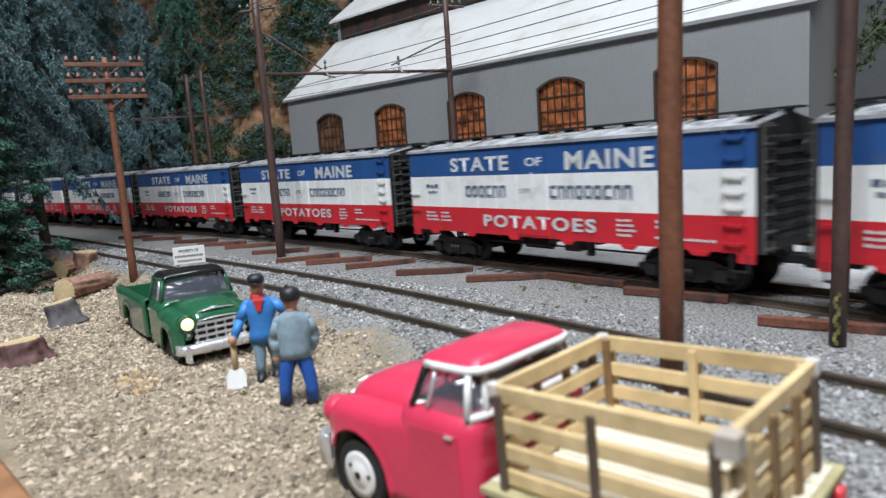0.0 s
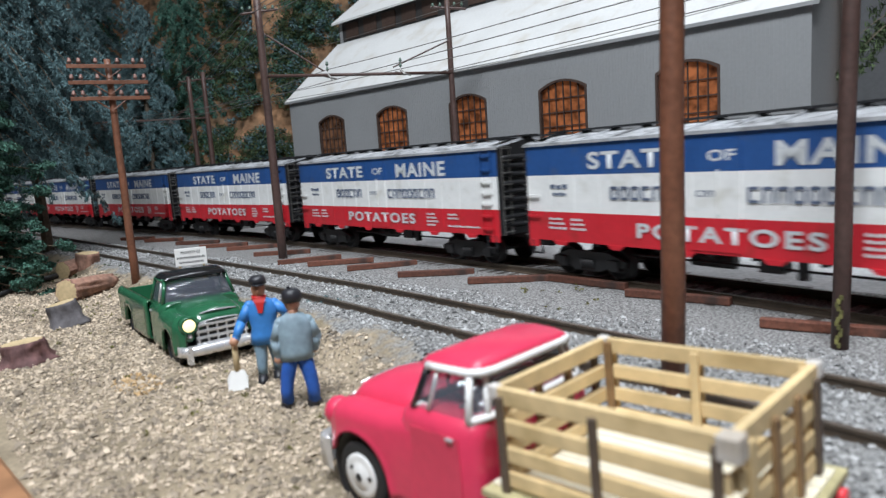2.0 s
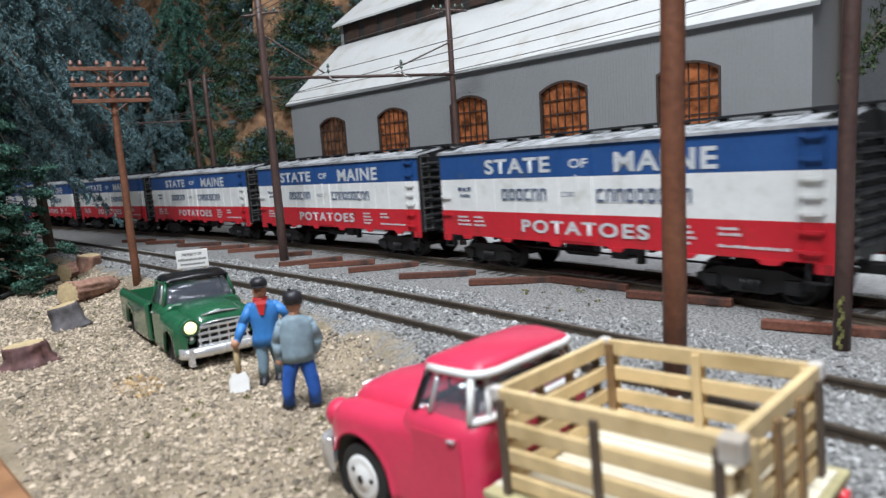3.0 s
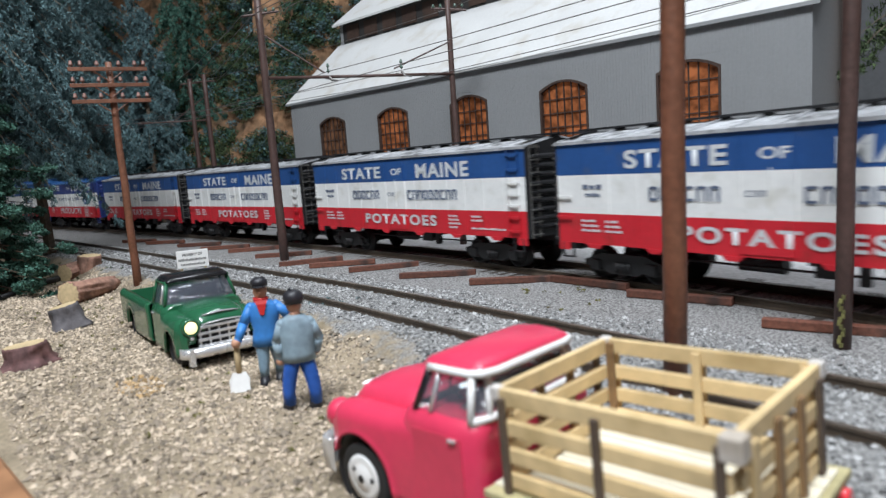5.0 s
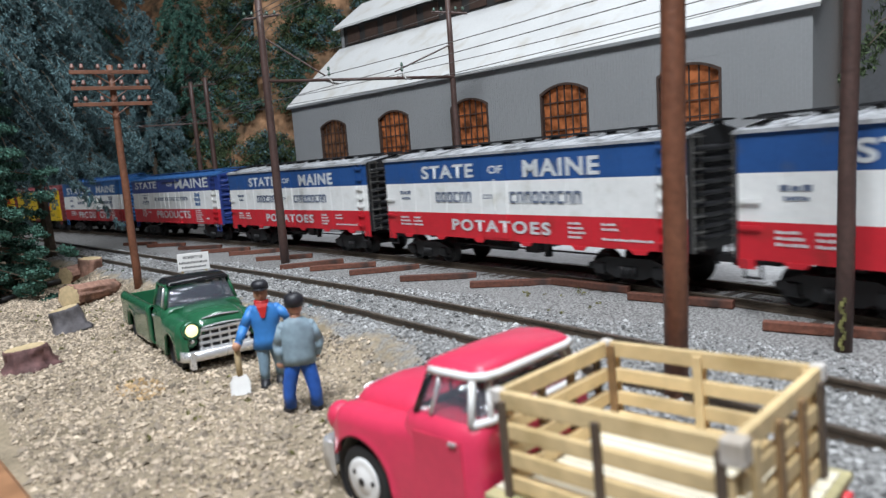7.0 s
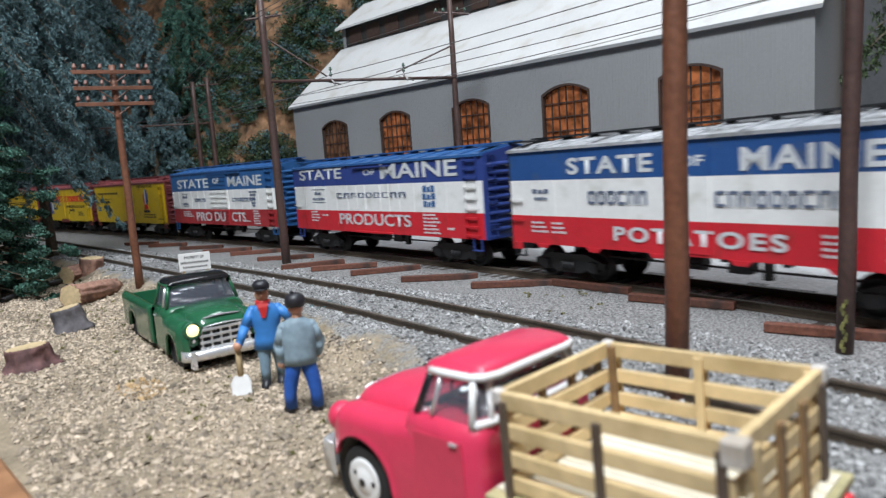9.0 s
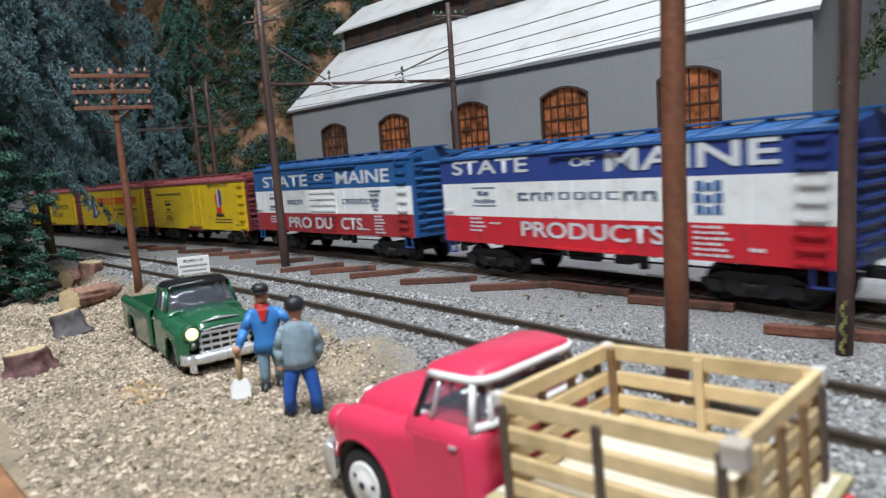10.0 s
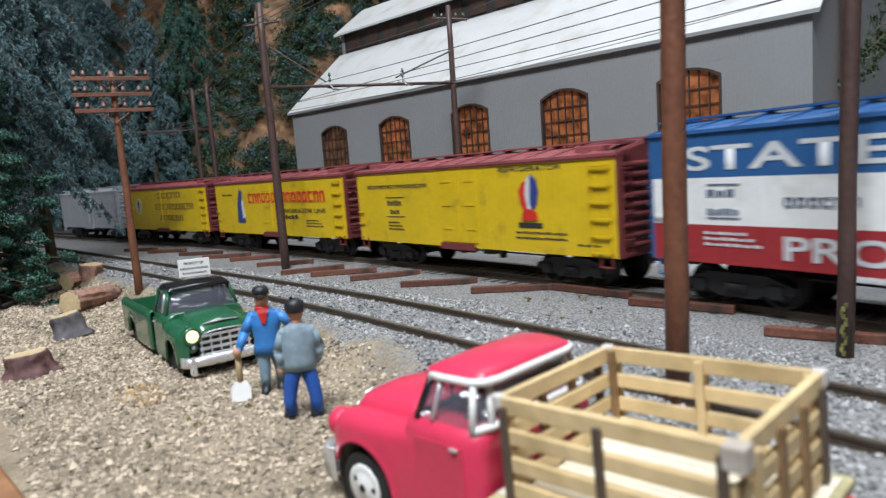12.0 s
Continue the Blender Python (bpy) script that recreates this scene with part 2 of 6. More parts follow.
def turned(bm, centre, axis, profile, n=20, mi=0):
    """A body of revolution: profile of (distance along axis, radius)."""
    c = Vector(centre)
    q = Vector(axis).to_track_quat("Z", "Y")
    loft(bm, [[c + q @ Vector((r * math.cos(k * math.tau / n), r * math.sin(k * math.tau / n), h)) for k in range(n)] for h, r in profile], mi=mi)


def finish(name, bm, material):
    bmesh.ops.recalc_face_normals(bm, faces=bm.faces[:])
    bmesh.ops.scale(bm, vec=(MM, MM, MM), verts=bm.verts[:])
    me = bpy.data.meshes.new(name)
    bm.to_mesh(me)
    bm.free()
    for m in (material if isinstance(material, (list, tuple)) else [material]):
        me.materials.append(m)
    return me


def part(name, bm, material, parent, label="", at=None):
    ob = new(name, finish(name, bm, material) if isinstance(bm, bmesh.types.BMesh) else bm)
    ob.parent = parent
    if at is not None:
        ob.matrix_basis = at
    if label:
        ob["label"] = label
    return ob


def thing(name, x, y, z, rz=0.0, label="", category="", group="", kind=""):
    ob = new(name)
    ob.empty_display_size = 0.005
    ob.matrix_basis = pose(x * MM, y * MM, z * MM, 0, 0, rz)
    return tagged(ob, label, category, group, kind)


def solid(name, bm, material, label="", category="", group="", kind="", at=None):
    ob = new(name, finish(name, bm, material))
    if at is not None:
        ob.matrix_basis = at
    return tagged(ob, label, category, group, kind)


def raw_mesh(name, verts, faces, material, smooth=False):
    """From arrays in millimetres; material may be a list with face indices given later."""
    me = bpy.data.meshes.new(name)
    me.from_pydata((np.asarray(verts) * MM).tolist(), [], np.asarray(faces).tolist())
    for m in (material if isinstance(material, (list, tuple)) else [material]):
        me.materials.append(m)
    if smooth:
        me.polygons.foreach_set("use_smooth", [True] * len(me.polygons))
    me.update()
    return me


def lettering(name, text, x0, x1, z0, z1, bold=0.0, space=1.0):
    """A word as a flat mesh on the plane y = 0, from x0 to x1 and z0 to z1."""
    cu = bpy.data.curves.new(name, "FONT")
    cu.body, cu.size, cu.extrude, cu.offset, cu.space_character = text, 10, 0.0, bold, space
    ob = new(name, cu)
    bpy.context.view_layer.update()
    me = bpy.data.meshes.new_from_object(ob.evaluated_get(bpy.context.evaluated_depsgraph_get()))
    bpy.data.objects.remove(ob)
    v = np.array([p.co for p in me.vertices])
    lo, hi = v.min(0), v.max(0)
    for p, c in zip(me.vertices, v):
        p.co = ((x0 + (c[0] - lo[0]) / (hi[0] - lo[0]) * (x1 - x0)) * MM, 0, (z0 + (c[1] - lo[1]) / (hi[1] - lo[1]) * (z1 - z0)) * MM)
    me.name = name
    me.materials.clear()
    return me


def plain_letter(bm, x0, x1, z0, z1, y, depth, kind=0):
    """A plain block in place of one letter: a closed ring, an arch or an open ring, as one solid."""
    w, h = x1 - x0, z1 - z0
    t, v, c = w * 0.27, h * 0.17, min(w, h) * 0.14
    if kind == 0:
        def oct_ring(a, b, lo, hi, cut, yy):
            return [(a + cut, yy, lo), (b - cut, yy, lo), (b, yy, lo + cut), (b, yy, hi - cut), (b - cut, yy, hi), (a + cut, yy, hi), (a, yy, hi - cut), (a, yy, lo + cut)]

        inner = (x0 + t, x1 - t, z0 + v, z1 - v, c * 0.5)
        loft(bm, [oct_ring(x0, x1, z0, z1, c, y), oct_ring(x0, x1, z0, z1, c, y - depth), oct_ring(*inner, y - depth), oct_ring(*inner, y)], caps=False, smooth=False)
        return
    if kind == 1:
        outline = [(x0, z0), (x0 + t, z0), (x0 + t, z1 - v), (x1 - t, z1 - v), (x1 - t, z0), (x1, z0), (x1, z1 - c), (x1 - c, z1), (x0 + c, z1), (x0, z1 - c)]
    else:
        outline = [(x0 + c, z0), (x1, z0), (x1, z0 + v), (x0 + t, z0 + v), (x0 + t, z1 - v), (x1, z1 - v), (x1, z1), (x0 + c, z1), (x0, z1 - c), (x0, z0 + c)]
    loft(bm, [[(x, yy, z) for x, z in outline] for yy in (y, y - depth)], smooth=False)


def bars(bm, x0, x1, z0, z1, count, y=0.0, fill=0.78, depth=0.12):
    """A row of plain bars in place of writing too small to read."""
    w = (x1 - x0) / count
    for k in range(count):
        h = (z1 - z0) * (0.8 if k % 3 == 1 else 1.0)
        box(bm, x0 + k * w, x0 + k * w + w * fill, y - depth, y, z0, z0 + h)


# ---- the lines of the two tracks ----
BEND, BEND2 = -0.5447e-3, -1.02e-6


def heading(s):
    s = max(-530.0, min(260.0, s))
    return BEND * s + BEND2 * s * s / 2


LINE_STEP, LINE_LOW, LINE_HIGH = 5.0, -2400.0, 2400.0
LINE = {}


def lay_line():
    for sign, count in ((1, int(LINE_HIGH / LINE_STEP)), (-1, int(-LINE_LOW / LINE_STEP))):
        x = y = 0.0
        LINE[0] = (0.0, 0.0)
        for k in range(count):
            a = heading(sign * (k + 0.5) * LINE_STEP)
            x, y = x + sign * math.cos(a) * LINE_STEP, y + sign * math.sin(a) * LINE_STEP
            LINE[sign * (k + 1)] = (x, y)


lay_line()


def on_line(s):
    """A point of the far track's centre line, s millimetres along it."""
    k = math.floor(s / LINE_STEP)
    f = s / LINE_STEP - k
    a, b = LINE[k], LINE[k + 1]
    return Vector((a[0] + (b[0] - a[0]) * f, a[1] + (b[1] - a[1]) * f, 0))


def far_y(x):
    return on_line(max(-1500, min(1500, x))).y


def near_y(x):
    """The near track's centre line."""
    d = 20.0 - x
    return -82.5 - 0.09 * (d + math.sqrt(d * d + 900)) / 2 + 0.004 * max(0, x)


GROUND_Z, FAR_RAIL, NEAR_RAIL = -3.5, -0.9, 4.3


def ground_z(x, y):
    d = abs(y - near_y(x))
    t = max(0.0, min(1.0, (30 - d) / 15))
    z = GROUND_Z + (NEAR_RAIL - 1.75 - GROUND_Z) * t * t * (3 - 2 * t)
    if y < -95:
        a, b = max(0.0, min(1.0, (x - 85) / 20, (150 - x) / 15)), min(1.0, (-95 - y) / 12)
        z -= 3.2 * a * a * (3 - 2 * a) * b
    if d < 15:
        return z + 0.12 * noise.noise((x * 0.15, y * 0.15, 5.0))
    if y > far_y(x) - 20:
        return GROUND_Z + 0.3 + 0.1 * noise.noise((x * 0.15, y * 0.15, 5.0))
    z += 0.5 * noise.noise((x * 0.02, y * 0.02, 3.0)) + 0.25 * noise.noise((x * 0.08, y * 0.08, 7.0))
    return z


def build_ground():
    xs = np.concatenate([np.arange(-1995, -240, 25), np.arange(-240, 240, 3.0), np.arange(240, 1996, 30)])
    ys = np.concatenate([np.arange(-228, 60, 3.0), np.arange(60, 700, 20)])
    v = [(x, max(y, edge_y(x)) if y < -100 else y, ground_z(x, y)) for y in ys for x in xs]
    w = len(xs)
    f = [(j * w + i, j * w + i + 1, (j + 1) * w + i + 1, (j + 1) * w + i) for j in range(len(ys) - 1) for i in range(w - 1)]
    tagged(new("ground", ground_mesh(v, f)), "sandy tan scenic ground cover of the model railway", "ground", kind="structure")


def grey_side(x, y):
    return y > near_y(x) - 19 - 0.75 * max(0.0, x - 75) + 8 * noise.noise((x * 0.06, y * 0.06, 2.0)) + 3 * noise.noise((x * 0.25, y * 0.25, 2.0))


def ground_mesh(v, f):
    me = raw_mesh("ground", v, f, [GROUND, LIT_BED], True)
    grey = []
    for q in f:
        x, y = (sum(v[i][k] for i in q) / 4 for k in (0, 1))
        grey.append(1 if y > far_y(x) + 21 + 3 * noise.noise((x * 0.06, y * 0.06, 9.0)) and -300 < x < 300 else 0)
    me.polygons.foreach_set("material_index", grey)
    return me


def edge_y(x):
    """The front edge of the layout."""
    return -178.8 + 0.11 * max(-450.0, min(450.0, x))


def stones(name, count, x0, x1, y0, y1, size, material, keep, label):
    """Loose stones as one mesh: uneven eight-sided grains half sunk in the ground."""
    rng = np.random.default_rng(5)
    base = np.array([(1, 0, 0), (0, 1, 0), (-1, 0, 0), (0, -1, 0), (0, 0, 1), (0, 0, -0.6)])
    tri = np.array([(0, 1, 4), (1, 2, 4), (2, 3, 4), (3, 0, 4), (1, 0, 5), (2, 1, 5), (3, 2, 5), (0, 3, 5)])
    vs, fs = [], []
    for x, y in zip(rng.uniform(x0, x1, count), rng.uniform(y0, y1, count)):
        if not keep(x, y):
            continue
        r = size * rng.lognormal(0, 0.33)
        a = rng.uniform(0, 6.28)
        b = base * (r * rng.uniform(0.6, 1.2, (6, 3))) * (1, rng.uniform(0.6, 1), rng.uniform(0.45, 0.8))
        b += rng.normal(0, r * 0.16, (6, 3))
        c, s = math.cos(a), math.sin(a)
        p = np.stack([b[:, 0] * c - b[:, 1] * s + x, b[:, 0] * s + b[:, 1] * c + y, b[:, 2] + ground_z(x, y) + r * 0.2], 1)
        fs.append(tri + 6 * len(vs))
        vs.append(p)
    return tagged(new(name, raw_mesh(name, np.concatenate(vs), np.concatenate(fs), material)), label, "gravel", kind="stuff")


def rail_bar(name, points, z_top, parent):
    """One rail with foot, web and head, along points."""
    prof = ((-1.0, -2.3), (1.0, -2.3), (1.0, -2.0), (0.25, -1.7), (0.25, -0.7), (0.5, -0.5), (0.5, 0.0), (-0.5, 0.0), (-0.5, -0.5), (-0.25, -0.7), (-0.25, -1.7), (-1.0, -2.0))
    bm = bmesh.new()
    rings = []
    for k, p in enumerate(points):
        d = (points[min(k + 1, len(points) - 1)] - points[max(k - 1, 0)]).normalized()
        side = Vector((-d.y, d.x, 0))
        rings.append([p + side * a + Vector((0, 0, z_top + b)) for a, b in prof])
    loft(bm, rings, smooth=False)
    for f in bm.faces:
        if f.normal.z > 0.9 or f.calc_center_median().z > z_top - 0.05:
            f.material_index = 1
    return part(name, bm, [RAIL, RAIL_TOP], parent)


def build_track(name, at, s0, s1, z_top, pitch, label):
    road = tagged(new(name), label, "railway track", kind="structure")
    n = int((s1 - s0) / 12)
    for off in (-8.75, 8.75):
        pts = []
        for k in range(n + 1):
            s = s0 + (s1 - s0) * k / n
            d = (at(s + 1) - at(s - 1)).normalized()
            pts.append(at(s) + Vector((-d.y, d.x, 0)) * off)
        rail_bar("rail", pts, z_top, road)
    bm = bmesh.new()
    box(bm, -1.25, 1.25, -15, 15, -1.9, 0, 0.15)
    tie = finish("tie", bm, TIE)
    for k in range(int((min(s1, 330) - max(s0, -600)) / pitch)):
        s = max(s0, -600) + k * pitch
        d = at(s + 1) - at(s - 1)
        c = at(s)
        part("tie", tie, None, road, at=pose(c.x * MM, c.y * MM, (z_top - 2.3 + 0.1 * math.sin(k * 7.1)) * MM, 0, 0, math.degrees(math.atan2(d.y, d.x)) + 1.2 * math.sin(k * 3.3)))
    return road


def near_line(s):
    return Vector((s, near_y(s), 0))


def build_loose_ties():
    """Spare ties lying beside the far track, each askew."""
    bm = bmesh.new()
    box(bm, -14.5, 14.5, -1.2, 1.2, 0, 2.2, 0.25)
    me = finish("loose_tie", bm, LOOSE_TIE)
    for ax, ay, bx, by in ((72, -20, 101, -14.5), (115, -29, 143, -21), (39, -14.5, 67, -13), (18, -32, 38, -14), (-17, -38, 4, -18), (-48, -42, -33, -17),
                           (-74, -45, -58, -24), (-93, -51, -82, -26), (-134, -46, -115, -24), (-172, -46, -155, -22), (-205, -50, -186, -28), (-243, -52, -222, -32), (-285, -60, -262, -42), (-325, -66, -300, -50)):
        cx, cy = (ax + bx) / 2, (ay + by) / 2
        ob = new("loose_tie", me)
        ob.matrix_basis = pose(cx * MM, cy * MM, (ground_z(cx, cy) + 0.1) * MM, 0, 0, math.degrees(math.atan2(by - ay, bx - ax)))
        tagged(ob, "reddish brown wooden tie lying loose beside the track", "railway tie", "loose ties along the track")


# ---- the engine house ----
SHED_TURN = math.degrees(math.atan(0.13))


def arched_window(parent, u, w, z0, z1, rise, glass_mat):
    """An arched iron window: frame, bars and amber panes, in the wall plane (x along, y into the wall)."""
    win = part("window", bmesh_frame(u, w, z0, z1, rise), IRON, parent)
    cols, rows = 6, 5
    cw, rh = w / cols, (z1 - rise * 0.3 - z0) / rows
    for c in range(1, cols):
        bm = bmesh.new()
        x = u - w / 2 + c * cw
        box(bm, x - 0.24, x + 0.24, 0.5, 1.1, z0, z1 + arch(x - u, w, rise) - rise)
        part("glazing_bar", bm, IRON, win)
    for r in range(1, rows):
        bm = bmesh.new()
        box(bm, u - w / 2, u + w / 2, 0.55, 1.05, z0 + r * rh - 0.25, z0 + r * rh + 0.25)
        part("glazing_bar", bm, IRON, win)
    for c in range(cols):
        bm = bmesh.new()
        xa, xb = u - w / 2 + c * cw + 0.2, u - w / 2 + (c + 1) * cw - 0.2
        top = [z1 - rise + arch(x - u, w, rise) for x in (xa, xb)]
        loft(bm, [[(xa, y, z0), (xb, y, z0), (xb, y, top[1]), (xa, y, top[0])] for y in (1.3, 1.7)], smooth=False)
        part("pane", bm, glass_mat, win, "amber lit pane")
    return win


def arch(d, w, rise):
    return rise * (1 - (2 * d / w) ** 2)


def bmesh_frame(u, w, z0, z1, rise):
    bm = bmesh.new()
    n, t = 10, 1.0
    outer, inner = [], []
    for k in range(n + 1):
        x = -w / 2 + w * k / n
        outer.append((u + x * (1 + 2 * t / w), z1 - rise + arch(x, w, rise) + t))
        inner.append((u + x, z1 - rise + arch(x, w, rise)))
    o = [(u - w / 2 - t, z0 - t)] + outer + [(u + w / 2 + t, z0 - t)]
    i = [(u - w / 2, z0)] + inner + [(u + w / 2, z0)]
    for k in range(len(o)):
        a, b, c, d = o[k], o[(k + 1) % len(o)], i[(k + 1) % len(o)], i[k]
        loft(bm, [[(p[0], y, p[1]) for p in (a, b, c, d)] for y in (-0.6, 1.4)], smooth=False)
    return bm


def build_shed():
    """Grey corrugated engine house with arched windows, a pale metal roof and a raised clerestory."""
    L0, L1, EAVE, DEEP, BASE = -258.0, 80.0, 88.0, 150.0, GROUND_Z - 1
    shed = thing("engine_house", 0, 75, 0, SHED_TURN, "grey corrugated engine house with pale metal roof and amber arched windows", "building")
    wins = [(-210.5, 26), (-149.8, 25.5), (-88, 25), (-27.3, 25), (33.6, 25.3)]
    Z0, Z1, RISE = 38.0, 72.3, 4.0
    # front wall, pierced for the windows
    bm = bmesh.new()
    cuts = sorted([L0] + [x for u, w in wins for x in (u - w / 2 - 1, u + w / 2 + 1)] + [L1])
    for a, b in zip(cuts[::2], cuts[1::2]):
        box(bm, a, b, 0, 3, BASE, EAVE)
    for u, w in wins:
        a, b = u - w / 2 - 1, u + w / 2 + 1
        box(bm, a, b, 0, 3, BASE, Z0 - 1)
        n = 10
        for k in range(n):
            x0, x1 = a + (b - a) * k / n, a + (b - a) * (k + 1) / n
            t0, t1 = (Z1 - RISE + arch(x - u, b - a, RISE) + 1 for x in (x0, x1))
            loft(bm, [[(x0, y, t0), (x1, y, t1), (x1, y, EAVE), (x0, y, EAVE)] for y in (0, 3)], smooth=False)
    x = L0 + 0.5
    while x < L1 - 1:  # standing ribs of the siding
        blocked = [w for u, w in wins if abs(x - u) < w / 2 + 1.2]
        if not blocked:
            box(bm, x, x + 0.7, -0.12, 0, BASE, EAVE - 0.2)
        else:
            box(bm, x, x + 0.7, -0.12, 0, Z1 + 2.2, EAVE - 0.2)
            box(bm, x, x + 0.7, -0.12, 0, BASE, Z0 - 1.2)
        x += 1.5
    part("front_wall", bm, WALL_GREY, shed)
    for a in (L0, L1 - 3):
        bm = bmesh.new()
        loft(bm, [[(q, y, z) for y, z in ((3.0, BASE), (DEEP, BASE), (DEEP, EAVE), (102, 129), (102, 148), (77, 166), (51, 148), (51, 129), (3.0, EAVE))] for q in (a, a + 3)], smooth=False)
        part("end_wall", bm, WALL_GREY, shed)
    bm = bmesh.new()
    box(bm, L0, L1, DEEP, DEEP + 3, BASE, EAVE)
    part("back_wall", bm, WALL_GREY, shed)
    for name, prof in (("lower_roof", ((-2, 85.4), (50.5, 130.0), (50.5, 131.3), (-2, 86.8))), ("back_roof", ((157, 85.2), (102.5, 130.0), (102.5, 131.3), (157, 86.6))),
                       ("upper_roof", ((46, 144.5), (77, 167), (77, 168.4), (46, 146))), ("upper_back_roof", ((108, 144.5), (77.01, 167), (77.01, 168.4), (108, 146)))):
        bm = bmesh.new()
        loft(bm, [[(q, y, z) for y, z in prof] for q in (L0 - 3, L1 + 3)], smooth=False)
        part(name, bm, ROOF_WHITE, shed, "pale painted sheet metal roof")
    bm = bmesh.new()
    box(bm, L0 - 1, L1 + 1, 51.5, 101.5, 128, 147.5)
    cl = part("clerestory", bm, CLERE, shed, "dark boarded clerestory")
    for k in range(16):
        bm = bmesh.new()
        x = L0 + 8 + k * 20.5
        box(bm, x, x + 14, 50.9, 51.5, 133, 144)
        part("louvre", bm, IRON, cl)
    bm = bmesh.new()
    box(bm, L0 - 3, L1 + 3, -2.3, -2.02, 85.2, 86.7)
    part("gutter", bm, WALL_GREY, shed)
    for u, w in wins:
        arched_window(shed, u, w, Z0, Z1, RISE, DIM_PANE if u < -200 else LIT_PANE)


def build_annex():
    """The set-back wall of the next building; the shade beyond the corner is put into its colour."""
    shed = thing("brick_annex", 0, 75, 0, SHED_TURN, "building set back beyond the engine house, its shade painted dark grey", "building")
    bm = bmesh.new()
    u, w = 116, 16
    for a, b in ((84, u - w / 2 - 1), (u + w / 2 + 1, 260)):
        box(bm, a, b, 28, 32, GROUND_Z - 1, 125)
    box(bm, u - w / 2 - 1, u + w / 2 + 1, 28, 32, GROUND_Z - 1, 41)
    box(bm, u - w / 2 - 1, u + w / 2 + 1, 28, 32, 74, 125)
    part("wall", bm, ANNEX_SHADE, shed)
    bm = bmesh.new()
    loft(bm, [[(q, y, z) for y, z in ((24, 124), (60, 152), (60, 153.4), (24, 125.4))] for q in (82, 264)], smooth=False)
    part("roof", bm, ROOF_WHITE, shed)
    win = arched_window(shed, u, w, 42, 74, 3.0, DIM_PANE)
    win.matrix_basis = pose(0, 28 * MM, 0)


# ---- the cliff ----
def cliff_point(u, h):
    """u: along the cliff from 0 to 1; h: height. A curved rock face that leans back."""
    pts = ((-1950, 90), (-1000, 60), (-760, 30), (-560, 40), (-440, 90), (-380, 190), (-300, 330), (0, 420), (500, 480), (1500, 500))
    q = u * (len(pts) - 1)
    k = min(int(q), len(pts) - 2)
    f = q - k
    x, y = (pts[k][i] + (pts[k + 1][i] - pts[k][i]) * f for i in (0, 1))
    d = Vector((pts[k + 1][0] - pts[k][0], pts[k + 1][1] - pts[k][1], 0)).normalized()
    back = Vector((-d.y, d.x, 0))
    if back.y < 0 and k < 4:
        back = -back
    n = 30 * noise.fractal((x * 0.008, y * 0.008, h * 0.010), 1.0, 2.2, 5) + 18 * noise.noise((x * 0.03 + 5, y * 0.03, h * 0.02)) + 9 * abs(noise.noise((x * 0.09, y * 0.09, h * 0.06)))
    return Vector((x, y, GROUND_Z - 2 + h)) + back * (h * 0.42 + n)


def build_cliff():
    nu, nh = 420, 110
    v = [tuple(cliff_point(i / nu, j / nh * 620)) for j in range(nh + 1) for i in range(nu + 1)]
    f = [(j * (nu + 1) + i, j * (nu + 1) + i + 1, (j + 1) * (nu + 1) + i + 1, (j + 1) * (nu + 1) + i) for j in range(nh) for i in range(nu)]
    tagged(new("cliff", raw_mesh("cliff", v, f, ROCK, False)), "ochre rock cliff overgrown with dark moss and shrubs", "cliff", kind="structure")
# ---- the freight train ----
CAR_L, CAR_W, SILL, EAVE = 143.5, 33.0, 11.9, 42.9   # heights over the rail
STRIPES = (SILL, 21.2, 32.9, EAVE)


def bogie(parent, u):
    b = part("bogie", bogie_meshes["bolster"], None, parent, at=pose(u * MM, 0, 0))
    for v in (-11.5, 11.5):
        part("side_frame", bogie_meshes["frame"], None, b, at=pose(0, v * MM, 0))
    for x in (-10.5, 10.5):
        part("wheel_set", bogie_meshes["wheels"], None, b, at=pose(x * MM, 0, 4.9 * MM))


bogie_meshes = {}


def make_bogie_meshes():
    bm = bmesh.new()
    box(bm, -2.5, 2.5, -11, 11, 4.5, 8.5, 0.4)
    rod(bm, (0, 0, 8), (0, 0, 11.5), 3.2, 12)
    bogie_meshes["bolster"] = finish("bolster", bm, BLACK)
    bm = bmesh.new()
    # arch-shaped cast side frame with journal boxes and springs
    loft(bm, [[(x, y, z) for x, z in ((-15, 6.2), (-8, 8.6), (8, 8.6), (15, 6.2), (15, 4.4), (9.5, 4.4), (5, 2.4), (-5, 2.4), (-9.5, 4.4), (-15, 4.4))] for y in (-0.8, 0.8)], smooth=False)
    for x in (-10.5, 10.5):
        box(bm, x - 1.9, x + 1.9, -1.5, 1.0, 3.0, 6.6, 0.4)
    for x in (-2, 0, 2):
        rod(bm, (x, -1.1, 3.0), (x, -1.1, 6.0), 0.75, 8)
    bogie_meshes["frame"] = finish("side_frame", bm, BLACK)
    bm = bmesh.new()
    for s in (-1, 1):
        turned(bm, (0, s * 7.4, 0), (0, s, 0), ((0, 0.1), (0, 5.6), (0.6, 5.6), (0.8, 4.9), (2.4, 4.75), (2.4, 4.0), (1.9, 3.7), (1.9, 1.4), (2.6, 1.2), (2.6, 0.1)), 24)
    rod(bm, (0, -11, 0), (0, 11, 0), 0.9, 8)
    bogie_meshes["wheels"] = finish("wheel_set", bm, [BLACK])


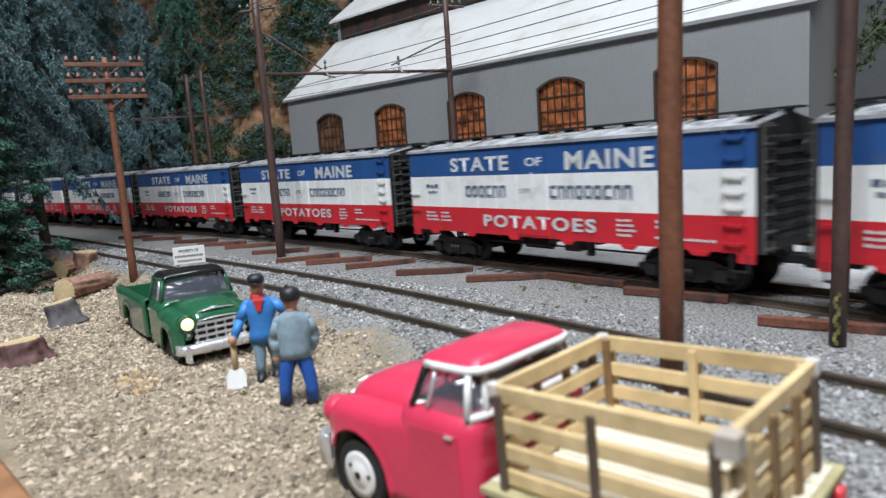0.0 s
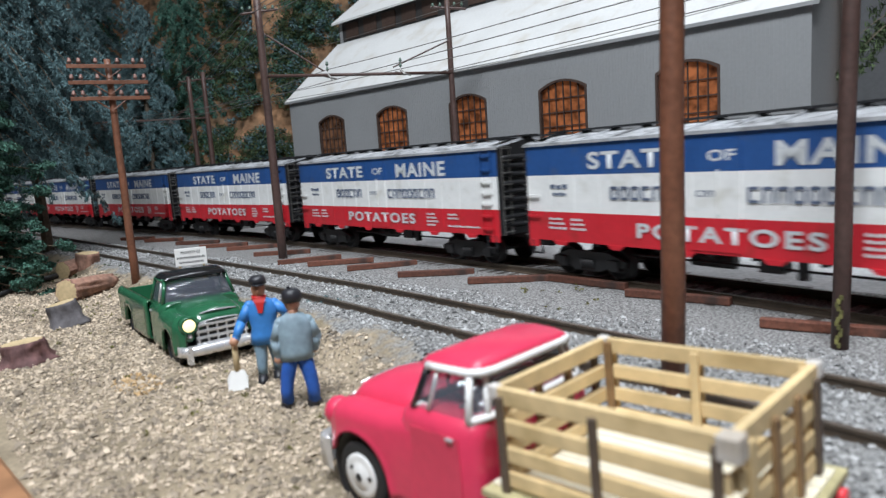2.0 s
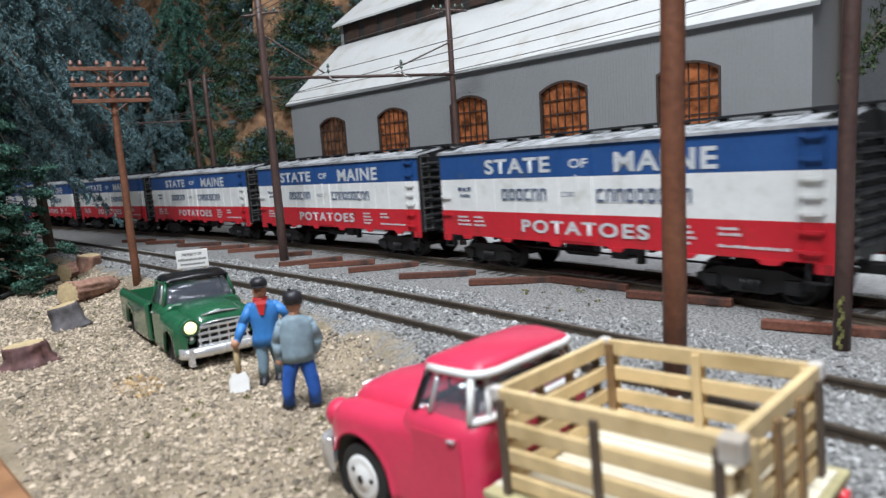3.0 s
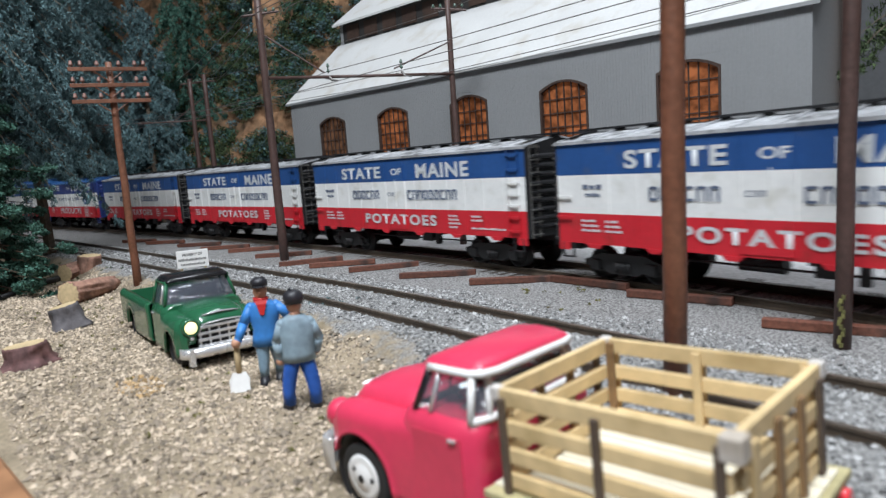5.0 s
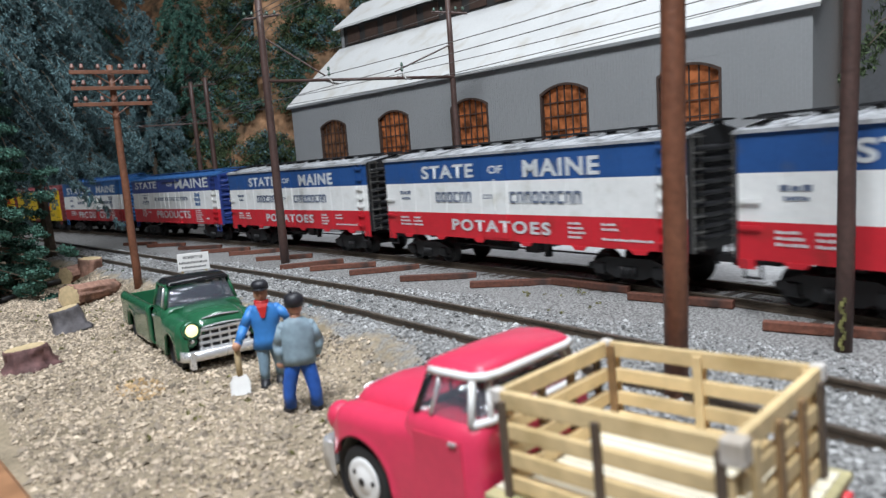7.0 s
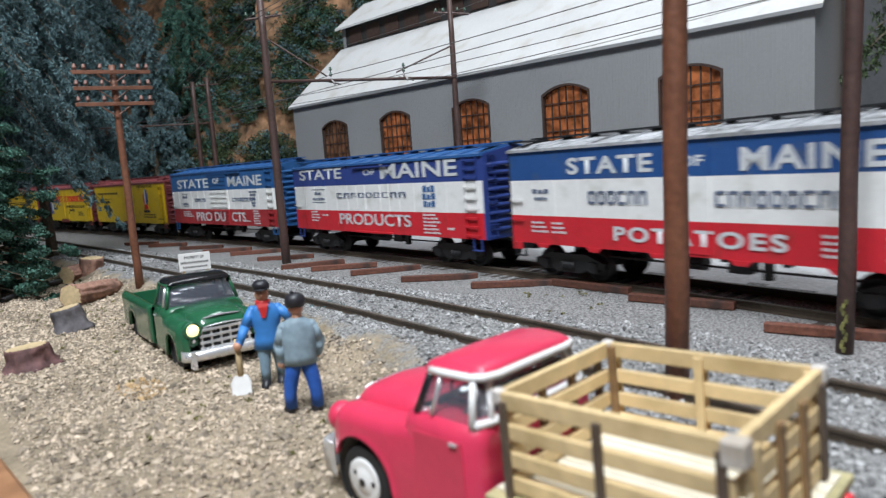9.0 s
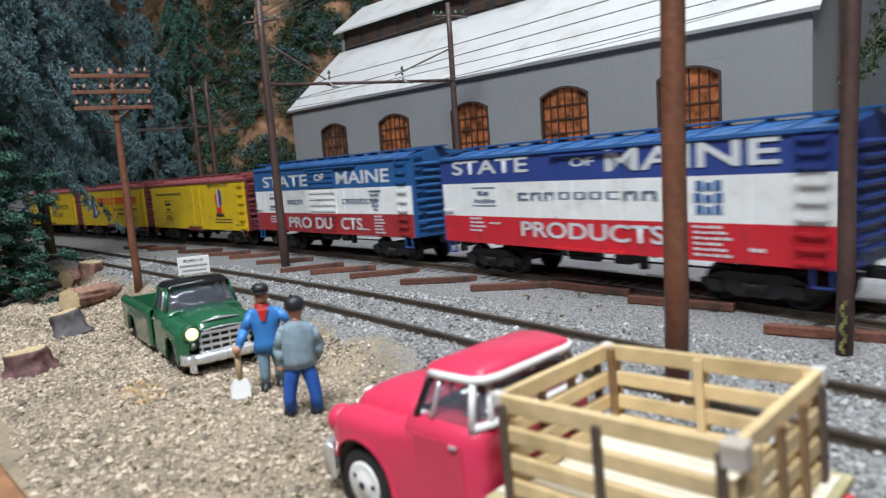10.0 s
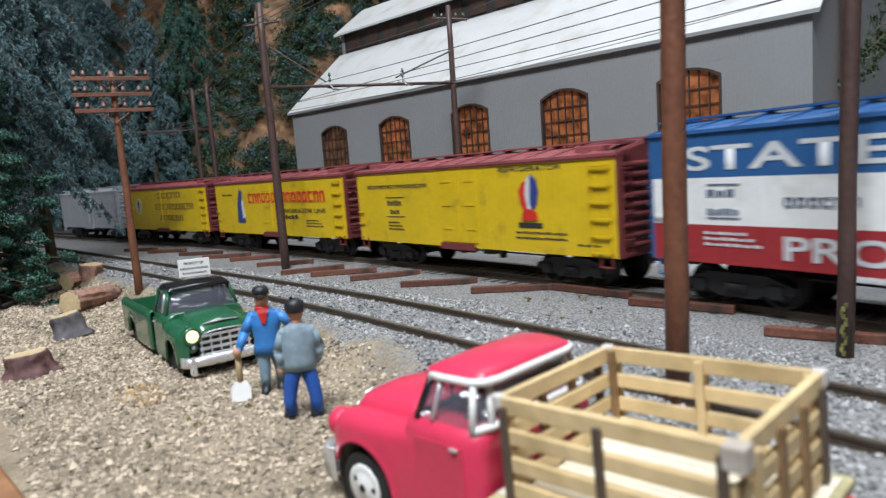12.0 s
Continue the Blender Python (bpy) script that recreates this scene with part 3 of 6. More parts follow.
def ladder(parent, material, u0, u1, v, z0, z1, rungs, out=-1, axis="x"):
    """Two stiles and rungs standing off a side (axis x) or an end (axis y)."""
    bm = bmesh.new()

    def bar(a0, a1, z_0, z_1, d0, d1):
        if axis == "x":
            box(bm, a0, a1, *sorted((v + out * d0, v + out * d1)), z_0, z_1)
        else:
            box(bm, *sorted((v + out * d0, v + out * d1)), a0, a1, z_0, z_1)

    bar(u0, u0 + 0.4, z0, z1, 0.0, 0.5)
    bar(u1 - 0.4, u1, z0, z1, 0.0, 0.5)
    bar(u0, u1, z1 - 0.3, z1, 0.1, 0.4)
    lad = part("ladder", bm, material, parent)
    bm = bmesh.new()
    bar(u0 - 0.3, u1 + 0.3, 0, 0.45, 0.5, 1.1)
    rung = finish("rung", bm, material)
    for k in range(rungs):
        part("rung", rung, None, lad, at=pose(0, 0, (z0 + 1 + (z1 - z0 - 2) * k / (rungs - 1)) * MM))


def sided(bm, z0, z1, half, mi, ribs=True, l=CAR_L):
    box(bm, -l / 2, l / 2, -half, half, z0, z1, mi=mi)
    if ribs:
        n = 14
        for k in range(n + 1):
            x = -l / 2 + 0.4 + (l - 0.8) * k / n
            for s in (-1, 1):
                box(bm, x - 0.25, x + 0.25, *sorted((s * half, s * (half + 0.13))), z0, z1, mi=mi)


def wood_sided(bm, z0, z1, half, mi):
    """A boarded body as one solid: its plan has a groove at every joint."""
    n = 62
    w = CAR_L / n
    plan = []
    for k in range(n):
        x = -CAR_L / 2 + w * k
        plan += [(x, -half), (x + 0.13, -half - 0.12), (x + w - 0.13, -half - 0.12)]
    plan.append((CAR_L / 2, -half))
    plan += [(-x, -y) for x, y in plan]
    loft(bm, [[(x, y, z) for x, y in plan] for z in (z0, z1)], smooth=False, mi=mi)


def roof(parent, half, z, material, ridge=3.0, hatches=False, fancy=True, board=None):
    bm = bmesh.new()
    prof = ((-half - 0.5, z - 0.6), (half + 0.5, z - 0.6), (half + 0.5, z + 0.3), (0, z + ridge), (-half - 0.5, z + 0.3))
    loft(bm, [[(x, a, b) for a, b in prof] for x in (-CAR_L / 2 - 0.6, CAR_L / 2 + 0.6)], smooth=False)
    n = 12
    for k in range(n + 1):
        x = -CAR_L / 2 + 0.3 + (CAR_L - 0.6) * k / n
        for s in (-1, 1):
            loft(bm, [[(x + d, s * half, z + 0.3 + e), (x + d, s * 3, z + ridge * (1 - 3 / half) + 0.4 + e)] + [(x + d, s * 3, z + ridge * (1 - 3 / half)), (x + d, s * half, z)] for d, e in ((-0.4, 0.35), (0.4, 0.35))], smooth=False)
            if fancy and k < n:  # stiffening darts pressed into each panel
                w = CAR_L / n
                loft(bm, [[(x + w * f - 0.9 * t, s * (half - 2.5 - 9 * f2), z + 0.35 + ridge * ((2.5 + 9 * f2) / half) + 0.5 * t),
                           (x + w * f + 0.9 * t + 0.3, s * (half - 2.5 - 9 * f2), z + 0.3 + ridge * ((2.5 + 9 * f2) / half)),
                           (x + w * f, s * (half - 2.5 - 9 * f2) + 0.1, z + ridge * ((2.5 + 9 * f2) / half) - 0.2)] for f, f2, t in ((0.2, 0.0, 0.5), (0.45, 0.45, 1.0), (0.75, 0.95, 0.5))], smooth=False)
    part("roof", bm, material, parent)
    bm = bmesh.new()
    for y in (-2.6, -0.75, 1.1):
        box(bm, -CAR_L / 2 - 3.5, CAR_L / 2 + 3.5, y, y + 1.55, z + ridge + 0.7, z + ridge + 1.25)
    for k in range(13):
        x = -CAR_L / 2 + CAR_L * k / 12
        box(bm, x - 0.4, x + 0.4, -2.5, 2.5, z + ridge - 0.4, z + ridge + 0.7)
    for s in (-1, 1):
        box(bm, s * (CAR_L / 2 - 3) - 2.5, s * (CAR_L / 2 - 3) + 2.5, -half + 2.0, -2.8, z + ridge - 0.2, z + ridge + 0.35)
    part("running_board", bm, board or material, parent)
    if hatches:
        for s in (-1, 1):
            for t in (-1, 1):
                bm = bmesh.new()
                cx, cy = s * (CAR_L / 2 - 12), t * 9.0
                box(bm, cx - 5.5, cx + 5.5, cy - 4.2, cy + 4.2, z + 0.8, z + 2.9, 0.35)
                box(bm, cx - 4.5, cx + 4.5, cy - 0.3, cy + 0.3, z + 2.9, z + 3.5)
                part("ice_hatch", bm, material, parent)


def car_ends(parent, half, z0, z1, material, ridge=3.0, ladders=None):
    for s in (-1, 1):
        bm = bmesh.new()
        x = s * CAR_L / 2
        loft(bm, [[(x + s * d, a, b) for a, b in ((-half, z0), (half, z0), (half, z1), (0, z1 + ridge), (-half, z1))] for d in (0.02, 0.9)], smooth=False)
        wall = part("end_wall", bm, material, parent)
        bm = bmesh.new()
        # one pressed corrugation, tapered at its ends
        loft(bm, [[(x + s * (0.9 + d * r), y, e * (0.4 + 0.6 * r)) for d, e in ((0, -1.05), (1.0, -0.45), (1.0, 0.45), (0, 1.05))] for y, r in ((-half + 1.2, 0.15), (-half + 4, 0.9), (-1.5, 1.0), (0, 0.45), (1.5, 1.0), (half - 4, 0.9), (half - 1.2, 0.15))])
        rib = finish("rib", bm, material)
        z = z0 + 3.5
        while z < z1 - 1.5:
            part("rib", rib, None, wall, at=pose(0, 0, z * MM))
            z += 3.0
        ladder(parent, ladders or material, -half + 0.8, -half + 5.0, s * (CAR_L / 2 + 1.3), z0, z1 + 0.5, 8, out=s, axis="y")
        bm = bmesh.new()
        rod(bm, (s * (CAR_L / 2 + 1.6), 6, z1 - 6), (s * (CAR_L / 2 + 2.4), 6, z1 - 6), 2.3, 14)
        rod(bm, (s * (CAR_L / 2 + 1.7), 6, 9.5), (s * (CAR_L / 2 + 1.7), 6, z1 - 6), 0.3, 6)
        part("brake_wheel", bm, material, parent)


def coupler_and_frame(parent):
    bm = bmesh.new()
    box(bm, -CAR_L / 2, CAR_L / 2, -2.2, 2.2, 9.4, SILL + 0.2)
    for x in (-44, -22, -6, 6, 22, 44):
        box(bm, x - 0.8, x + 0.8, -14.5, 14.5, 10.8, SILL + 0.2)
    rod(bm, (-16, -6, 8.6), (-4, -6, 8.6), 2.2, 12)
    box(bm, 4, 10, -9, -4, 7.0, 11)
    rod(bm, (-40, -8.5, 8.2), (44, -8.5, 8.2), 0.35, 6)
    box(bm, 14, 16, -10, -8, 6.2, 12)
    part("underframe", bm, BLACK, parent)
    for s in (-1, 1):
        bm = bmesh.new()
        box(bm, *sorted((s * (CAR_L / 2 - 2), s * (CAR_L / 2 + 5.0))), -1.3, 1.3, 7.6, 10.2, 0.3)
        box(bm, *sorted((s * (CAR_L / 2 + 4.6), s * (CAR_L / 2 + 8.8))), -2.0, 2.0, 6.9, 10.4, 0.6)
        part("coupler", bm, BLACK, parent)
        bogie(parent, s * 50)


def steps(parent, material, half):
    for s in (-1, 1):
        for t in (-1, 1):
            bm = bmesh.new()
            x = s * (CAR_L / 2 - 4)
            for dx in (-2.2, 2.2):
                box(bm, x + dx - 0.2, x + dx + 0.2, t * half - 0.25, t * half + 0.25, SILL - 4.4, SILL)
            box(bm, x - 2.4, x + 2.4, t * half - 0.6, t * half + 0.6, SILL - 4.7, SILL - 4.3)
            part("stirrup_step", bm, material, parent)


WORDS = {}


def word(parent, text, x0, x1, z0, z1, material, half, bold=0.06, proud=0.03, space=1.0):
    key = (text, x0, x1, z0, z1)
    if key not in WORDS:
        me = lettering("lettering", text, x0, x1, z0, z1, bold, space)
        me.materials.append(material)
        WORDS[key] = me
    part("lettering", WORDS[key], None, parent, at=pose(0, (-half - proud) * MM, 0))


def marks(parent, rows, material, half, name="stencil", depth=0.05):
    """Small stencils joined as one part."""
    bm = bmesh.new()
    for x0, x1, z0, z1, n in rows:
        if n == 1:
            box(bm, x0, x1, -half - depth, -half, z0, z1)
        else:
            bars(bm, x0, x1, z0, z1, n, -half, depth=depth)
    tagged(part(name, bm, material, parent), kind="stuff")


def plain_name(parent, rows, material, half, depth=0.16):
    """A company's name as plain blocks, one part for each."""
    for x0, x1, z0, z1, n in rows:
        w = (x1 - x0) / (n - 0.22)
        for k in range(n):
            bm = bmesh.new()
            plain_letter(bm, x0 + k * w, x0 + k * w + w * 0.78, z0, z1, -half, depth, (0, 1, 1, 2, 0, 0)[(k * 5 + n) % 6])
            part("name_block", bm, material, parent)


def data_panel(x0, x1, z, rows, n):
    return [(x0, x0 + (x1 - x0) * (0.75 + 0.25 * ((k * 7) % 3) / 2), z - k * 1.45, z - k * 1.45 + 0.75, n) for k in range(rows)]


def skirt(bm, half, mi):
    for x, w in ((-57, 6.5), (-35, 6), (-12, 6), (12, 6), (35, 6), (57, 6.5)):
        for s in (-1, 1):
            loft(bm, [[(x - w / 2, y, SILL), (x + w / 2, y, SILL), (x + w / 2 - 1.4, y, SILL - 1.3), (x - w / 2 + 1.4, y, SILL - 1.3)] for y in (s * half - 0.3, s * half + 0.3)], smooth=False, mi=mi)
    for e in (-1, 1):
        for s in (-1, 1):
            box(bm, *sorted((e * (CAR_L / 2 - 0.2), e * (CAR_L / 2 - 4.5))), s * half - 0.35, s * half + 0.25, SILL - 2.4, SILL, mi=mi)


def striped(bm, x0, x1, y0, y1, z0, z1, low=None, high=None):
    """One upright slab that carries the three stripes across it."""
    levels = (z0, low or STRIPES[1], high or STRIPES[2], z1)
    rings = [[bm.verts.new(c) for c in ((x0, y0, z), (x1, y0, z), (x1, y1, z), (x0, y1, z))] for z in levels]
    for k in range(3):
        for j in range(4):
            bm.faces.new((rings[k][j], rings[k][(j + 1) % 4], rings[k + 1][(j + 1) % 4], rings[k + 1][j])).material_index = 2 - k
    bm.faces.new(rings[0]).material_index = 2
    bm.faces.new(rings[3]).material_index = 0


def potato_car(label):
    """Steel insulated car in blue, white and red stripes with a flush plug door."""
    h = CAR_W / 2
    car = thing("boxcar", 0, 0, 0, 0, label, "freight car", "cars of the freight train")
    bm = bmesh.new()
    for k, m in enumerate((2, 1, 0)):
        sided(bm, STRIPES[k], STRIPES[k + 1], h - 0.15, m)
    skirt(bm, h - 0.15, 2)
    part("body", bm, [CAR_BLUE, CAR_WHITE, CAR_RED], car)
    for s in (-1, 1):
        bm = bmesh.new()
        striped(bm, -9.5, 3.5, s * (h - 0.2), s * (h + 0.12), SILL + 0.8, EAVE - 2.2)
        door = part("door", bm, [CAR_BLUE, CAR_WHITE, CAR_RED], car)
        for x in (-9.8, 3.5):
            bm = bmesh.new()
            striped(bm, x, x + 0.3, s * (h - 0.2), s * (h + 0.3), SILL + 0.8, EAVE - 2.0)
            part("door_edge", bm, [CAR_BLUE, CAR_WHITE, CAR_RED], door)
        bm = bmesh.new()
        rod(bm, (-2.2, s * (h + 0.4), 22.2), (-2.2, s * (h + 0.4), 33.5), 0.22, 6)
        part("door_rod", bm, CAR_WHITE, door)
    roof(car, h, EAVE, ROOF_GREY, board=BLACK_END)
    car_ends(car, h - 0.2, SILL, EAVE, BLACK_END, ladders=STEEL)
    bm = bmesh.new()
    for x in (63.8, 68.8):
        striped(bm, x, x + 0.4, -h - 0.6, -h, SILL, EAVE - 0.8)
    side_ladder = part("ladder", bm, [CAR_BLUE, CAR_WHITE, CAR_RED], car)
    for k, m in enumerate((CAR_RED, CAR_WHITE, CAR_BLUE)):
        bm = bmesh.new()
        box(bm, 63.5, 69.5, -h - 1.1, -h - 0.5, 0, 0.5)
        rung = finish("rung", bm, m)
        n = 2 if k != 1 else 3
        for j in range(n):
            part("rung", rung, None, side_ladder, at=pose(0, 0, (STRIPES[k] + (j + 0.5) * (STRIPES[k + 1] - STRIPES[k]) / n) * MM))
    bm = bmesh.new()
    for z, m in ((26.3, 0), (19.8, 1)):
        box(bm, -71, -65.5, -h - 1.0, -h - 0.5, z, z + 0.5, mi=m)
    part("grab_iron", bm, [CAR_WHITE, CAR_RED], car)
    word(car, "STATE", -44.9, -13.2, 34.4, 39.6, WHITE_LETTER, h, 0.3, 0.03, 1.12)
    word(car, "OF", -5.2, 2.4, 35.5, 38.3, WHITE_LETTER, h, 0.25, 0.16)
    word(car, "MAINE", 12.0, 43.9, 33.9, 39.6, WHITE_LETTER, h, 0.3, 0.03, 1.1)
    plain_name(car, [(-36.5, -15.2, 25.4, 29.3, 6), (-8.4, -3.4, 26.6, 28.2, 3), (5.4, 36.6, 25.2, 29.1, 9)], GREY_LETTER, h, 0.16)
    word(car, "POTATOES", -27.2, 23.5, 14.7, 19.0, WHITE_LETTER, h, 0.32, 0.16, 1.22)
    marks(car, [(-61, -53, 28.6, 30.0, 3), (-60, -54, 26.4, 27.4, 5)], GREY_LETTER, h)
    marks(car, data_panel(-62, -54, 18.6, 3, 4) + data_panel(-52.5, -46, 18.6, 3, 4) + data_panel(31, 38, 18.6, 4, 4) + data_panel(44, 51, 18.6, 2, 4) + [(44, 62, 14.2, 14.9, 9)], WHITE_LETTER, h)
    coupler_and_frame(car)
    steps(car, BLACK_END, h)
    return car


def products_car(label, blue, red, roof_mat, newhaven):
    """Steel boxcar in blue, white and red with PRODUCTS lettering and a ribbed sliding door."""
    h = CAR_W / 2
    car = thing("boxcar", 0, 0, 0, 0, label, "freight car", "cars of the freight train")
    bm = bmesh.new()
    top = EAVE if newhaven else EAVE + 2.4
    z = (SILL - 0.4, 21.4, 33.4, top)
    for k, m in enumerate((2, 1, 0)):
        sided(bm, z[k], z[k + 1], h - 0.15, m)
    part("body", bm, [blue, CAR_WHITE, red], car)
    for s in (-1, 1):
        bm = bmesh.new()
        x0, x1 = (-11.5, 13) if newhaven else (-10.5, 14.0)
        striped(bm, x0, x1, *sorted((s * (h - 0.2), s * (h + (0.15 if newhaven else 0.7)))), z[0] + 0.6, top - 2, z[1], z[2])
        door = part("door", bm, [blue, CAR_WHITE, red], car)
        for k, m in enumerate((red, CAR_WHITE, blue)):
            lo, hi = max(z[k], z[0] + 0.6), min(z[k + 1], top - 2)
            for j in range(0 if newhaven else 4):
                bm = bmesh.new()
                zz = lo + (j + 0.5) * (hi - lo) / 4
                box(bm, x0 + 0.5, x1 - 0.5, *sorted((s * (h + 0.7), s * (h + 1.15))), zz - 0.45, zz + 0.45)
                part("door_rib", bm, m, door)
        for zz, m in ((top - 2.0, blue), (z[0] + 0.1, red)):
            bm = bmesh.new()
            box(bm, x0 - 2, x1 + (18 if not newhaven else 2), *sorted((s * h, s * (h + 1.2))), zz, zz + 0.7)
            part("door_track", bm, m, door)
    roof(car, h, top, roof_mat, board=roof_mat)
    car_ends(car, h - 0.2, z[0], top, blue)
    for k, m in enumerate((red, CAR_WHITE, blue)):
        bm = bmesh.new()
        for j in range(3):
            zz = z[k] + (j + 0.4) * (z[k + 1] - z[k]) / 3
            box(bm, 62.0, 69.5, -h - 1.1, -h - 0.5, zz, zz + 0.5)
        for x in (62.2, 68.9):
            box(bm, x, x + 0.4, -h - 0.6, -h, z[k], z[k + 1])
        part("ladder", bm, m, car)
    bm = bmesh.new()
    box(bm, -71, -65.5, -h - 1.0, -h - 0.5, 23.5, 24.0)
    part("grab_iron", bm, CAR_WHITE, car)
    if newhaven:
        word(car, "STATE", -65, -24.2, 36.6, 41.8, WHITE_LETTER, h, 0.2)
        word(car, "OF", -5.5, 4.0, 37.5, 40.2, WHITE_LETTER, h, 0.25, 0.18)
        word(car, "MAINE", 8.0, 58.5, 35.6, 42.0, WHITE_LETTER, h, 0.2, 0.18)
        plain_name(car, [(-29.6, 25.3, 27.4, 29.8, 9)], GREY_LETTER, h, 0.19)
        word(car, "PRODUCTS", -28.5, 27.8, 15.0, 20.2, WHITE_LETTER, h, 0.2, 0.18)
        marks(car, [(-54, -41, 31.6, 31.9, 1), (-51, -44, 29.0, 30.6, 2), (-53, -41, 26.4, 27.6, 5), (-54, -41, 25.2, 25.5, 1)], GREY_LETTER, h)
        marks(car, [(36.9, 44.6, 29.6, 32.2, 3), (36.4, 45, 26.6, 29.0, 3), (36.9, 44.6, 23.6, 26.0, 3)], CAR_TEAL, h, "emblem")
        marks(car, data_panel(-56, -47, 20.2, 4, 4) + data_panel(-45, -37, 18.7, 1, 3) + data_panel(36, 47, 20.0, 6, 4) + [(51, 55, 14.6, 15.6, 3)], WHITE_LETTER, h)
        bm = bmesh.new()
        box(bm, -12.5, -12, -h - 0.4, -h, 22, 33)
        rod(bm, (-5, -h - 0.35, 22), (-5, -h - 0.35, 33), 0.25, 6)
        rod(bm, (7, -h - 0.35, 22), (7, -h - 0.35, 33), 0.25, 6)
        part("door_rod", bm, CAR_WHITE, car)
    else:
        word(car, "STATE", -61.4, -12.2, 35.2, 41.4, WHITE_LETTER, h, 0.2)
        word(car, "OF", -3.0, 6.0, 37.6, 41.0, WHITE_LETTER, h, 0.2, 1.2)
        word(car, "MAINE", 15.0, 57.2, 35.4, 41.4, WHITE_LETTER, h, 0.2)
        plain_name(car, [(-35, -19, 26.2, 28.4, 6), (19, 47, 26.2, 28.4, 9)], GREY_LETTER, h)
        word(car, "PRO", -35.2, -11.4, 13.6, 19.4, WHITE_LETTER, h, 0.2, 0.05)
        word(car, "DU", -5.0, 9.8, 13.8, 19.6, WHITE_LETTER, h, 0.2, 1.2)
        word(car, "CTS", 16.4, 34.0, 13.8, 19.6, WHITE_LETTER, h, 0.2, 0.05)
        marks(car, [(-55, -46, 31.4, 31.8, 1), (-55, -47, 28.6, 30.4, 3), (-55, -46, 24.0, 25.6, 5), (-55, -46, 23.0, 23.4, 1)], GREY_LETTER, h)
        marks(car, [(41, 50, 31.2, 32.0, 1), (42, 49, 29.2, 30.6, 4), (42.4, 48.6, 26.8, 28.2, 3), (43, 48, 24.4, 25.8, 3), (44, 47, 23.0, 23.8, 1)], GREY_LETTER, h, "emblem")
        marks(car, data_panel(-56, -40, 19.0, 3, 6) + data_panel(44, 52, 20.0, 6, 4) + [(30, 40, 14.0, 14.7, 5)], WHITE_LETTER, h)
    coupler_and_frame(car)
    steps(car, blue, h)
    return car


